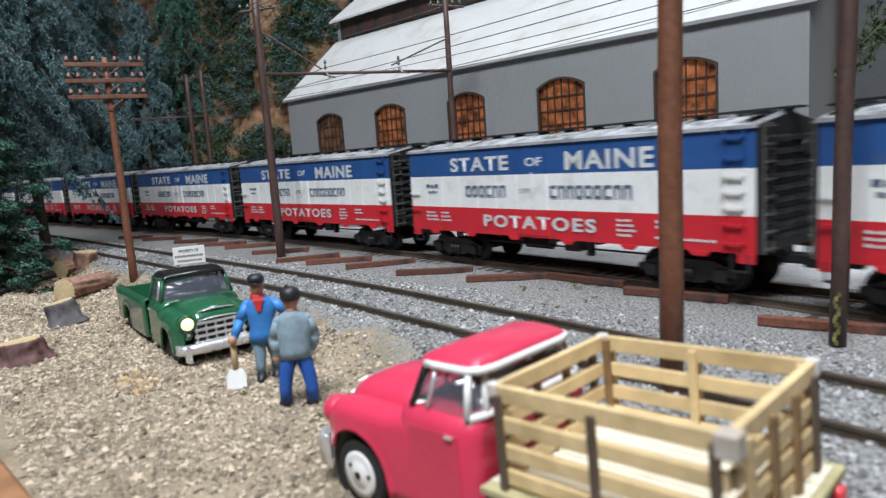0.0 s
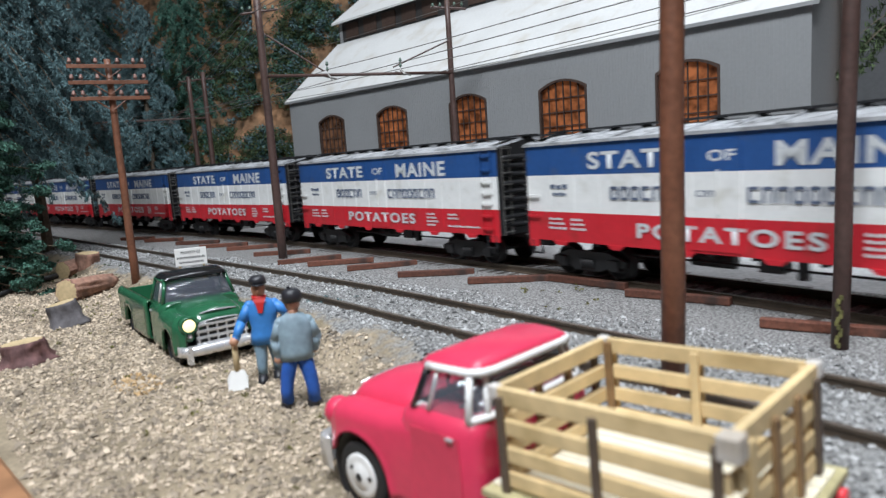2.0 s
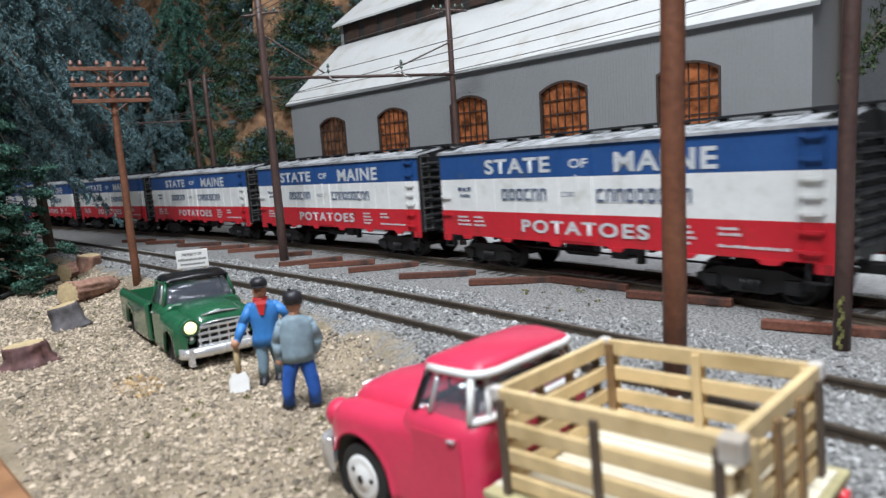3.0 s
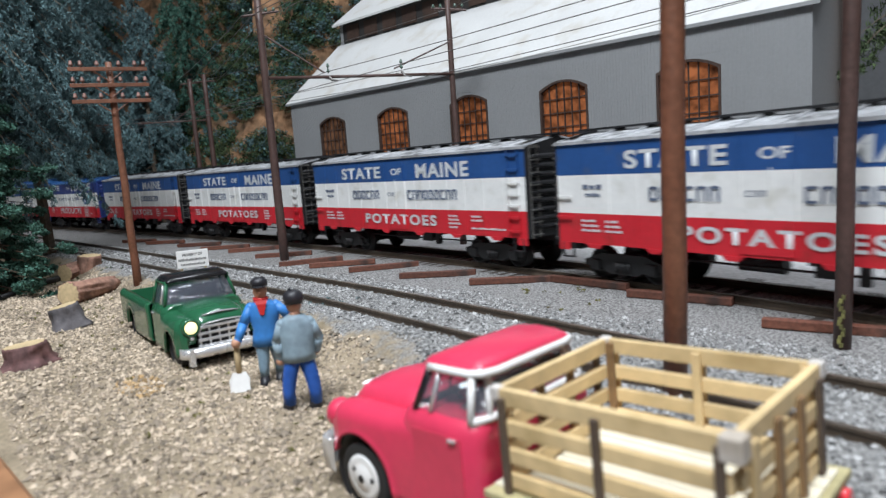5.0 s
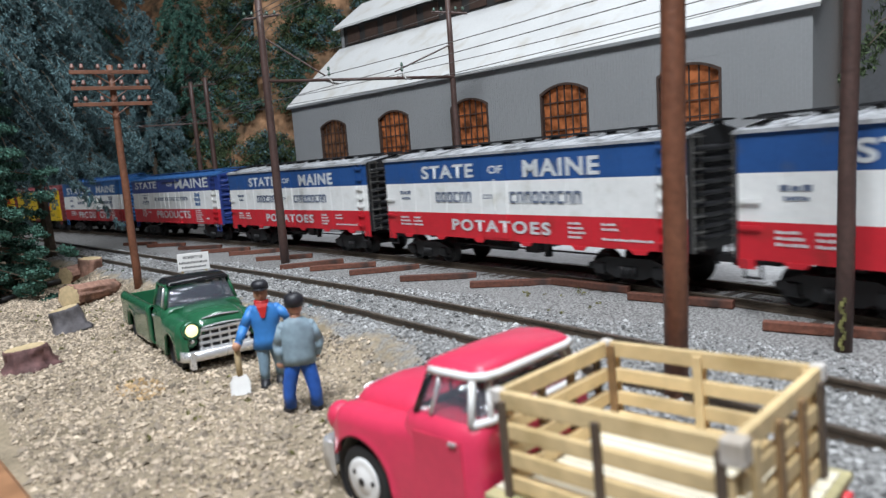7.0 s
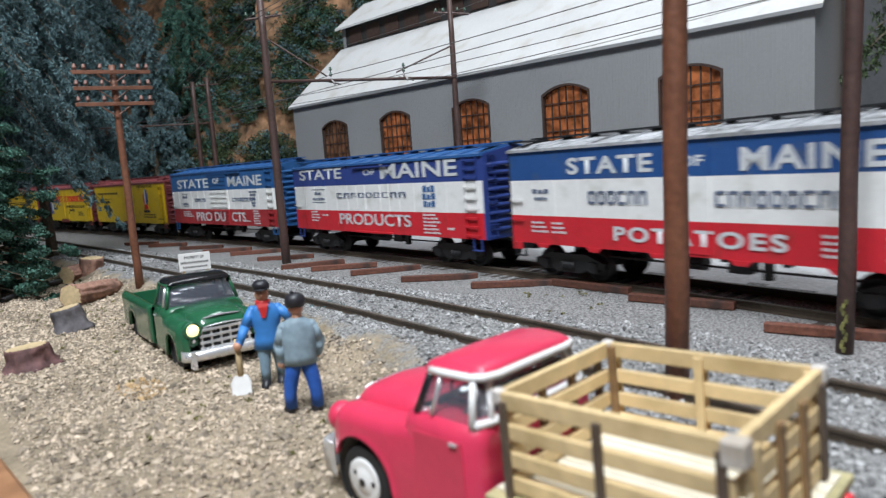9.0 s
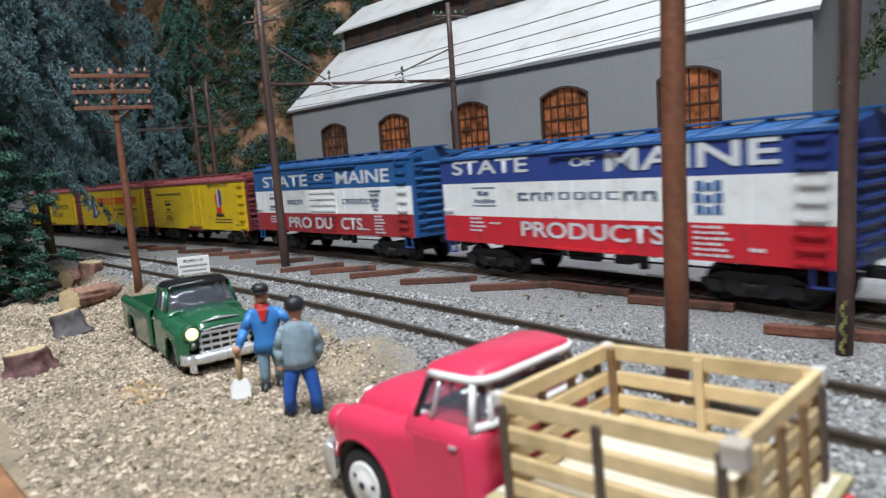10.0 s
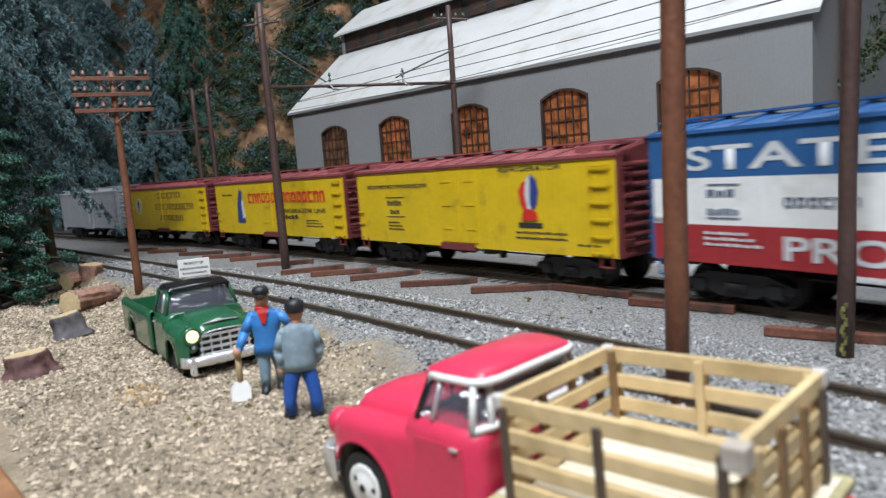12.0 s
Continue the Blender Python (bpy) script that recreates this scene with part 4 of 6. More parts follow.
def reefer(label, style):
    """Wooden-sided yellow refrigerator car with oxide roof, ends and hatches."""
    h = CAR_W / 2
    side, trim, rf = (CAR_SILVER, CAR_SILVER, CAR_SILVER) if style == "silver" else (CAR_YELLOW, CAR_MAROON, ROOF_PINK)
    car = thing("refrigerator_car", 0, 0, 0, 0, label, "freight car", "cars of the freight train")
    bm = bmesh.new()
    top = EAVE - 1.6
    wood_sided(bm, SILL - 1.6, top, h - 0.2, 0)
    part("body", bm, side, car)
    for s in (-1, 1):
        bm = bmesh.new()
        for x0, x1 in ((-10.5, -0.15), (0.15, 10.5)):
            box(bm, x0, x1, *sorted((s * (h - 0.2), s * (h + 0.25))), SILL + 0.4, top - 2.0)
        door = part("door", bm, side, car)
        bm = bmesh.new()
        for z in (17, 26, 35):
            box(bm, -9.5, -4, *sorted((s * (h + 0.25), s * (h + 0.5))), z, z + 0.7)
            box(bm, 4, 9.5, *sorted((s * (h + 0.25), s * (h + 0.5))), z, z + 0.7)
        rod(bm, (0.6, s * (h + 0.5), SILL + 2), (0.6, s * (h + 0.5), top - 3), 0.25, 6)
        part("hinge", bm, side, door)
        bm = bmesh.new()
        box(bm, -11.5, 8.5, *sorted((s * (h - 0.4), s * (h + 0.5))), SILL - 2.6, SILL - 0.2)
        part("door_sill", bm, trim, car)
    roof(car, h, top, rf, ridge=3.2, hatches=True, fancy=True, board=rf if style != "silver" else CAR_SILVER)
    bm = bmesh.new()
    for s in (-1, 1):
        box(bm, -CAR_L / 2, CAR_L / 2, *sorted((s * h, s * (h + 0.4))), top - 1.2, top + 0.1)
    part("fascia", bm, trim, car)
    car_ends(car, h - 0.2, SILL - 1.6, top, trim)
    ladder(car, side, 62.5, 70.0, -h, SILL - 1.4, top - 3, 6)
    bm = bmesh.new()
    for z in (23, 18):
        box(bm, -71, -67, -h - 0.9, -h - 0.4, z, z + 0.5)
    part("grab_iron", bm, side, car)
    if style == "packing":
        plain_name(car, [(-63, -19, 33.6, 35.0, 16)], BLACK_LETTER, h)
        marks(car, [(-49, -35.5, 29.4, 29.8, 1), (-48, -37, 26.2, 28.4, 5), (-46, -39, 22.6, 24.4, 3), (-49, -35.5, 21.2, 21.6, 1)] + data_panel(-48, -36, 18.6, 3, 5), BLACK_LETTER, h)
        word(car, "REFRIGERATOR", 22.7, 51.3, 37.6, 39.4, BLACK_LETTER, h, 0.15)
        bm = bmesh.new()
        loft(bm, [[(x, y, z) for x, z in ((32.2, 31), (33, 27), (35.5, 22.0), (37, 26), (37.2, 31), (36.5, 34.5), (34, 33.8))] for y in (-h - 0.22, -h)], smooth=False, mi=0)
        loft(bm, [[(x, y, z) for x, z in ((35.2, 30), (36.2, 25), (37.6, 25), (38, 30), (38, 36.4), (36, 35))] for y in (-h - 0.3, -h)], smooth=False, mi=1)
        loft(bm, [[(x, y, z) for x, z in ((37.4, 27), (38.8, 24.5), (40.6, 27), (41.2, 31), (40.4, 34.8), (38, 36.6))] for y in (-h - 0.36, -h)], smooth=False, mi=2)
        loft(bm, [[(x, y, z) for x, z in ((33.4, 21.0), (40.6, 21.4), (40, 24), (36, 25.2), (34, 24))] for y in (-h - 0.4, -h)], smooth=False, mi=0)
        part("emblem", bm, [RED_LETTER, WHITE_LETTER, CAR_NAVY], car)
        marks(car, [(31.5, 42.5, 18.6, 20.4, 1), (30, 53, 16.6, 17.4, 14), (30, 53, 14.8, 15.6, 14), (57, 66, 13.4, 14.1, 5)], BLACK_LETTER, h, "slogan")
    elif style == "cleanser":
        plain_name(car, [(-27, 55, 28.5, 34.0, 15)], RED_LETTER, h, 0.3)
        word(car, "REFRIGERATOR LINE", 6, 55, 22.8, 25.0, BLACK_LETTER, h, 0.15, 0.29)
        marks(car, [(14, 28, 19.4, 21.6, 4), (8, 13, 17, 19.2, 2)] + data_panel(36, 52, 18.4, 3, 5) + [(-62, -48, 33, 34, 4)], BLACK_LETTER, h)
        bm = bmesh.new()
        loft(bm, [[(x, y, z) for x, z in ((-43, 17), (-33, 17), (-34, 24), (-36, 31), (-35, 35), (-38, 37), (-40, 33), (-42, 27))] for y in (-h - 0.22, -h)], smooth=False)
        part("emblem", bm, CAR_NAVY, car)
        bm = bmesh.new()
        loft(bm, [[(x, y, z) for x, z in ((-36, 19), (-33.4, 20), (-34.6, 30), (-36.4, 30))] for y in (-h - 0.3, -h)], smooth=False)
        part("emblem_apron", bm, WHITE_LETTER, car)
    elif style == "cheese":
        plain_name(car, [(-6, 33, 33.4, 37.6, 5), (-12, 52, 25.4, 29.6, 12), (-4, 34, 17.4, 21.4, 6)], mat_olive_letter, h, 0.3)
        bm = bmesh.new()
        turned(bm, (-43, -h + 0.05, 28), (0, -1, 0), ((0, 6.2), (0.25, 6.2)), 24)
        part("emblem", bm, mat_pale_emblem, car)
        bm = bmesh.new()
        loft(bm, [[(x, y, z) for x, z in ((-45.4, 29), (-43, 33), (-40.6, 29), (-42.2, 28), (-42.2, 24), (-43.8, 24), (-43.8, 28))] for y in (-h - 0.34, -h)], smooth=False)
        part("emblem_leaf", bm, CAR_TEAL, car)
        marks(car, data_panel(-64, -54, 32, 3, 5), mat_olive_letter, h)
    coupler_and_frame(car)
    steps(car, trim, h)
    return car


mat_olive_letter = mat("olive_lettering", (0.22, 0.15, 0.02), 0.6)
mat_pale_emblem = mat("pale_emblem_disc", (0.72, 0.65, 0.3), 0.6)

TRAIN = []


def build_train():
    make_bogie_meshes()
    first = potato_car("blue white and red striped steel boxcar lettered POTATOES")
    for off in (478.5, 319, 159.5, 0, -159.5, -319, -478.5, -638):
        TRAIN.append((first if off == 478.5 else copy_thing(first, pose(0, 0, 0)), off))
    TRAIN.append((products_car("navy blue, white and red boxcar lettered PRODUCTS", CAR_NAVY, CAR_RED, ROOF_BLUE, True), -797.5))
    TRAIN.append((products_car("blue, white and brick red boxcar with ribbed sliding door", CAR_TEAL, CAR_BRICK, ROOF_BLUE, False), -963.0))
    TRAIN.append((reefer("yellow wooden refrigerator car with red, white and blue emblem", "packing"), -1120.8))
    TRAIN.append((reefer("yellow wooden refrigerator car with large red lettering", "cleanser"), -1277.5))
    TRAIN.append((reefer("yellow wooden refrigerator car with round pale emblem", "cheese"), -1436.0))
    TRAIN.append((reefer("silver painted refrigerator car at the train's tail", "silver"), -1594.0))


# how far the train has run at each time
RUN = ((0.0, -280.5), (0.5, -225.0), (1.0, -168.8), (1.5, -112.5), (2.0, -55.5), (2.5, 1.2), (3.0, 56.5), (3.5, 111.6), (4.0, 166.6), (4.5, 221.6), (5.0, 276.6), (5.5, 332.0),
       (6.0, 387.0), (6.5, 442.0), (7.0, 496.7), (7.5, 552.5), (8.0, 611.0), (8.5, 671.5), (9.0, 732.4), (9.5, 791.5), (10.0, 854.6), (10.5, 920.6), (11.0, 987.2), (11.5, 1052.8), (12.0, 1115.8))


def run_at(t):
    for (t0, s0), (t1, s1) in zip(RUN, RUN[1:]):
        if t <= t1:
            return s0 + (s1 - s0) * (t - t0) / (t1 - t0)
    return RUN[-1][1]


TURNS = [(k / 30, run_at(k / 30)) for k in range(361)]   # the wheels roll on the rails


def car_pose(s):
    a, b = on_line(s - 50), on_line(s + 50)
    c = (a + b) / 2
    return pose(c.x * MM, c.y * MM, FAR_RAIL * MM, 0, 0, math.degrees(math.atan2(b.y - a.y, b.x - a.x)))


def motions():
    for car, off in TRAIN:
        walk(car, [(t, car_pose(s + off)) for t, s in RUN])
        for wheels in car.children_recursive:
            if wheels.name.startswith("wheel_set"):
                x = wheels.matrix_basis.translation.x
                walk(wheels, [(t, pose(x, 0, 4.9 * MM, 0, math.degrees(s / 4.8), 0)) for t, s in TURNS])
# ---- the room that holds the layout ----
ROOM_WHITE = mat("matt_white_room_paint", (0.70, 0.70, 0.70), 0.9, vary=0.04, grain=20, blotch=2)
ROOM_FLOOR = mat("grey_room_carpet", (0.16, 0.15, 0.14), 0.95, vary=0.2, grain=200, blotch=8)


def build_room():
    for name, x0, x1, y0, y1, z0, z1, m in (("wall_north", -2000, 2000, 1200, 1300, -1000, 1400, ROOM_WHITE), ("wall_south", -2000, 2000, -1900, -1800, -1000, 1400, ROOM_WHITE),
                                            ("wall_east", 2000, 2100, -1900, 1300, -1000, 1400, ROOM_WHITE), ("wall_west", -2100, -2000, -1900, 1300, -1000, 1400, ROOM_WHITE),
                                            ("ceiling", -2100, 2100, -1900, 1300, 1400, 1460, ROOM_WHITE), ("floor", -2100, 2100, -1900, 1300, -1060, -1000, ROOM_FLOOR)):
        bm = bmesh.new()
        box(bm, x0, x1, y0, y1, z0, z1)
        solid(name, bm, m, "plain %s of the layout room" % name.split("_")[0], name.split("_")[0], kind="structure")


def build_edge():
    """The varnished board along the layout's front edge."""
    bm = bmesh.new()
    n = 60
    rings = []
    for k in range(n + 1):
        x = -1990 + 3980 * k / n
        y = edge_y(x)
        rings.append([(x, y + 1.5, -7.5), (x, y + 1.5, -2.2), (x, y + 0.8, -1.5), (x, y - 5, -1.6), (x, y - 6, -2.6), (x, y - 6, -80), (x, y + 1.5, -80)])
    loft(bm, rings, smooth=False)
    solid("fascia_board", bm, WOOD_EDGE, "varnished wooden board along the layout's front edge", "fascia board", kind="structure")


# ---- poles, masts and wires ----
def pole_mesh(h, r0, r1, lean=(0, 0)):
    bm = bmesh.new()
    rings = []
    for k in range(9):
        t = k / 8
        wob = 0.12 * math.sin(k * 2.1)
        rings.append([(lean[0] * t * h + wob + (r0 + (r1 - r0) * t) * math.cos(a * math.tau / 12), lean[1] * t * h + (r0 + (r1 - r0) * t) * math.sin(a * math.tau / 12), -2 + (h + 2) * t) for a in range(12)])
    loft(bm, rings)
    return bm


def insulator(parent, x, y, z, material):
    bm = bmesh.new()
    turned(bm, (x, y, z), (0, 0, 1), ((0, 0.25), (0.5, 0.3), (0.6, 0.75), (1.2, 0.75), (1.4, 0.5), (1.9, 0.6), (2.2, 0.35), (2.3, 0.05)), 8)
    part("insulator", bm, material, parent)


def build_telephone_pole():
    x, y = -85.5, -113.9
    z = ground_z(x, y)
    turn = math.degrees(math.atan2(25.2, 5.6))
    pole = thing("telephone_pole", x, y, z, turn, "reddish brown telephone pole with three crossarms and insulators", "telephone pole")
    part("post", pole_mesh(84.4 - z, 1.55, 1.1, (0.004, 0.010)), POLE, pole)
    for za in (81.6 - z, 75.8 - z, 70.0 - z):
        bm = bmesh.new()
        box(bm, -13.2, 13.2, -1.75, -0.9, za - 0.7, za + 0.7, 0.1)
        part("crossarm", bm, POLE, pole)
        bm = bmesh.new()
        for s in (-1, 1):
            rod(bm, (0, -1.2, za - 4.5), (s * 5, -1.4, za - 0.8), 0.22, 6)
        part("brace", bm, POLE, pole)
        for d in (-12, -9.0, -3.6, 3.6, 9.0, 12):
            insulator(pole, d, -1.45, za + 0.7, INSUL)


INSUL = mat("rusty_pink_insulator", (0.24, 0.13, 0.105), 0.5, vary=0.2)
INSUL_GREEN = mat("dull_green_insulator", (0.07, 0.12, 0.09), 0.4)


def build_mast(x, y, h, arm_to, arm_z, top_arm, label, r=1.5, material=None):
    """A catenary mast; arm_to is the far end of its bracket arm, or None."""
    z = ground_z(x, y) if y < 20 else GROUND_Z
    mast = thing("catenary_mast", x, y, z, 0, label, "catenary mast", "catenary masts")
    part("post", pole_mesh(h - z, r * 1.15, r * 0.85), material or POLE_DARK, mast)
    if arm_to:
        ax, ay, az = arm_to[0] - x, arm_to[1] - y, arm_to[2] - z
        bm = bmesh.new()
        rod(bm, (0, 0, arm_z - z), (ax, ay, az), 0.75, 8)
        part("cross_span", bm, POLE_DARK, mast)
        for t0, t1, dz in ((0.0, 0.31, 20.5), (1.0, 0.68, 12.5)):
            bm = bmesh.new()
            rod(bm, (ax * t0, ay * t0, arm_z - z + dz), (ax * t1, ay * t1, arm_z - z + 1), 0.42, 6)
            part("stay", bm, POLE_DARK, mast, "thin diagonal stay")
        for t in (0.33, 0.72):
            insulator(mast, ax * t, ay * t, arm_z - z + 0.6, INSUL_GREEN)
            insulator(mast, ax * t, ay * t, arm_z - z + 3.0, INSUL_GREEN)
            bm = bmesh.new()
            rod(bm, (ax * t - 3, ay * t - 1, arm_z - z - 1.0), (ax * t + 5, ay * t + 2, arm_z - z - 3.5), 0.4, 6)
            rod(bm, (ax * t, ay * t, arm_z - z - 0.5), (ax * t + 2, ay * t + 1, arm_z - z - 3.0), 0.6, 6)
            part("contact_hanger", bm, WIRE, mast)
    if top_arm:
        bm = bmesh.new()
        a, b = top_arm
        rod(bm, (-0.55 * 8, -0.83 * 8, a - z), (0.55 * 9, 0.83 * 9, b - z), 0.6, 6)
        part("crossarm", bm, POLE_DARK, mast)
        for s in (-7, -3.5, 3.5, 7):
            insulator(mast, 0.55 * s, 0.83 * s, (a + b) / 2 - z + 0.5, INSUL_GREEN)
    return mast


def build_wire(points, r, material, label, sag=2.0):
    bm = bmesh.new()
    path = [Vector(points[0])]
    for a, b in zip(points, points[1:]):
        a, b = Vector(a), Vector(b)
        path += [a.lerp(b, k / 10) - Vector((0, 0, sag * 4 * k / 10 * (1 - k / 10))) for k in range(1, 11)]
    side = (path[-1] - path[0]).cross(Vector((0, 0, 1))).normalized()
    loft(bm, [[p + side * (r * math.cos(k * math.tau / 5)) + Vector((0, 0, r * math.sin(k * math.tau / 5))) for k in range(5)] for p in path])
    solid("overhead_wire", bm, material, label, "wire", "overhead wires")


def build_poles():
    build_telephone_pole()
    build_mast(-112.2, -40.3, 122, (-64, 35, 80.5), 83.5, (112, 113.5), "dark brown wooden catenary mast with span arm over the track", 1.9)
    build_mast(-65, 35, 117, None, 0, (111.5, 110), "slim dark catenary mast behind the train", 1.5)
    build_mast(-394, 18, 123, None, 0, (119, 119.5), "distant dark catenary mast beside the cliff", 2.0)
    build_mast(-386, 28, 126, (-445, -49, 89.4), 87.6, (120, 120), "distant dark catenary mast with span arm over the track", 2.1)
    for x, y, h, r, lean, m, label in ((131.2, -90.4, 150, 1.75, (0.012, 0.008), POLE, "tall reddish brown wooden pole beside the siding"),
                                 (133.6, -34.4, 150, 1.65, (0.012, 0.004), POLE_DARK, "tall dark brown wooden pole between the tracks")):
        z = ground_z(x, y)
        pole = thing("wooden_pole", x, y, z, 0, label, "pole", "tall poles")
        part("post", pole_mesh(h, r, r * 0.9, lean), m, pole)
        if m is POLE_DARK:
            bm = bmesh.new()
            for k in range(14):
                a = 5.0 + 0.22 * math.sin(k * 5.0)
                box(bm, math.cos(a) * 1.8 - 0.3, math.cos(a) * 1.8 + 0.3, math.sin(a) * 1.8 - 0.3, math.sin(a) * 1.8 + 0.3, 0.6 + k * 0.75, 1.5 + k * 0.75)
            tagged(part("paint_drip", bm, LEAF_OLIVE, pole), "yellowish paint drips near the foot", kind="stuff")
    for dx, dy, z0, z1, z2 in ((-4.5, -7, 112, 112, 90), (-2, -3, 112, 111, 89), (2, 3, 113, 110, 88), (4.5, 7, 113, 110, 88)):
        build_wire([(-390 + dx * 2, 22 + dy * 2, z2 + 31), (-112 + dx, -40.3 + dy, z0), (150 + dx, -28 + dy, 122)], 0.16, WIRE, "dull grey line wire between the masts", 1.5)
    for t, zc in ((0.33, 79.5), (0.72, 78.0)):
        mx, my = -112.2 + 48 * t, -40.3 + 75 * t
        for dz, s in ((0.0, 0.6), (5.5, 2.5)):
            build_wire([(-900, -150 + 20 * t, 96 + dz), (-386 - 59 * t, 28 - 77 * t, 86.5 + dz), (mx, my, zc + dz), (240, my - 12, 77 + dz)], 0.17, WIRE, "dull grey contact wire above the main line", s)
    build_wire([(-65, 35, 111.0), (-386, 28, 121)], 0.16, WIRE, "thin grey wire running to the distant mast", 1.5)
    build_wire([(-65, 35, 80.5), (120, 40, 84.5), (260, 40, 92)], 0.22, WIRE_WHITE, "pale thread wire along the engine house", 1.0)
    build_wire([(-65, 35, 111), (240, 36, 122)], 0.18, WIRE, "thin grey wire above the engine house roof", 1.0)


# ---- foliage ----
def leaf_cloud(centres, radii, per, leaf, rng, squash=1.0, flat=0.0, thin=0.45, hang=0.0):
    """Many small three-sided leaves round the given centres: vertices and faces."""
    vs = []
    for c, r in zip(centres, radii):
        n = max(3, int(per * rng.uniform(0.7, 1.3)))
        d = rng.normal(0, 1, (n, 3))
        d /= np.linalg.norm(d, axis=1)[:, None]
        p = np.asarray(c) + d * (r * rng.uniform(0.35, 1.0, (n, 1))) * (1, 1, squash)
        a = rng.normal(0, 1, (n, 3))
        a[:, 2] = a[:, 2] * (1 - flat) - hang
        a /= np.linalg.norm(a, axis=1)[:, None]
        b = np.cross(a, rng.normal(0, 1, (n, 3)))
        b /= np.linalg.norm(b, axis=1)[:, None] + 1e-9
        s = leaf * rng.uniform(0.6, 1.5, (n, 1))
        vs.append(np.stack([p - a * s * 0.6, p + b * s * thin, p + a * s * 0.9, p - b * s * thin], 1).reshape(-1, 3))
    v = np.concatenate(vs)
    return v, np.arange(len(v)).reshape(-1, 4)


def crown(name, parent, v, f, material):
    return part(name, raw_mesh(name, v, f, material), None, parent)


def limb_chain(bm, pts, r0, r1):
    n = len(pts) - 1
    for k in range(n):
        rod(bm, pts[k], pts[k + 1], r0 + (r1 - r0) * k / n, 6, r0 + (r1 - r0) * (k + 1) / n)


def bushy_tree(x, y, h, r, seed, material, label, clumps=420, per=60, leaf=1.5, low=0.02):
    """Foam-leaved conifer: tapered trunk, tiered limbs, leaf clumps with gaps."""
    rng = np.random.default_rng(seed)
    tree = thing("tree", x, y, ground_z(x, y) if y < 20 else GROUND_Z, 0, label, "tree", "trees of the scenery")
    bm = bmesh.new()
    limb_chain(bm, [(0.4 * math.sin(k), 0.4 * math.cos(k * 1.3), -1 + h * k / 8) for k in range(9)], max(1.2, h * 0.022), 0.3)
    centres, radii = [], []
    tiers = max(8, int(h / 8))
    for t in range(tiers):
        z = h * (low + (0.97 - low) * t / (tiers - 1))
        reach = r * (1 - (z / h) ** 1.4) + 2
        for k in range(7):
            a = k * math.tau / 7 + t * 0.7 + rng.uniform(-0.3, 0.3)
            L = reach * rng.uniform(0.6, 1.1)
            tip = (L * math.cos(a), L * math.sin(a), z - 0.22 * L)
            rod(bm, (0, 0, z), tip, 0.45, 5, 0.12)
            for q in range(max(2, int(clumps / tiers / 7))):
                s = rng.uniform(0.3, 1.05)
                centres.append((tip[0] * s + rng.normal(0, 1.8), tip[1] * s + rng.normal(0, 1.8), z - 0.22 * L * s + rng.normal(0, 1.5)))
                radii.append(rng.uniform(2.2, 4.6))
    part("trunk", bm, BARK, tree)
    v, f = leaf_cloud(centres, radii, per, leaf, rng, 0.6)
    crown("crown", tree, v, f, material)
    return tree


def drooping_tree(x, y, h, r, seed, material, label, branches=90, leaf=1.2, low=0.2, fan=None, density=7):
    """Conifer with long hanging blue-green sprays on thin branches."""
    rng = np.random.default_rng(seed)
    tree = thing("tree", x, y, ground_z(x, y) if y < 20 else GROUND_Z, 0, label, "tree", "trees of the scenery")
    bm = bmesh.new()
    limb_chain(bm, [(0.7 * math.sin(k), 0.7 * math.cos(k * 1.3), -1 + h * k / 8) for k in range(9)], h * 0.015, 0.3)
    centres, radii = [], []
    for k in range(branches):
        t = rng.uniform(low, 0.98)
        z = h * t
        a = rng.uniform(*fan) if fan else rng.uniform(0, math.tau)
        L = (r * (1 - t ** 2) + 6) * rng.uniform(0.55, 1.1)
        drop = L * rng.uniform(0.45, 1.0)
        pts = [(L * s * math.cos(a), L * s * math.sin(a), z + 2 * s - drop * s ** 1.8) for s in np.linspace(0, 1, 7)]
        limb_chain(bm, pts, 0.45, 0.1)
        for s in np.linspace(0.25, 1, max(4, int(L / 2.6))):
            i = min(5, int(s * 6))
            g = s * 6 - i
            p = [pts[i][j] * (1 - g) + pts[i + 1][j] * g for j in range(3)]
            for q in range(3):
                side = rng.normal(0, 2.8 * (1.15 - s))
                hang = abs(rng.normal(0, 3.5))
                centres.append((p[0] - math.sin(a) * side + rng.normal(0, 0.7), p[1] + math.cos(a) * side + rng.normal(0, 0.7), p[2] - hang))
                radii.append(rng.uniform(0.9, 2.0))
    part("trunk", bm, BARK, tree)
    v, f = leaf_cloud(centres, radii, density, leaf, rng, 1.7, 0.0, 0.16, 1.1)
    crown("crown", tree, v, f, material)
    return tree


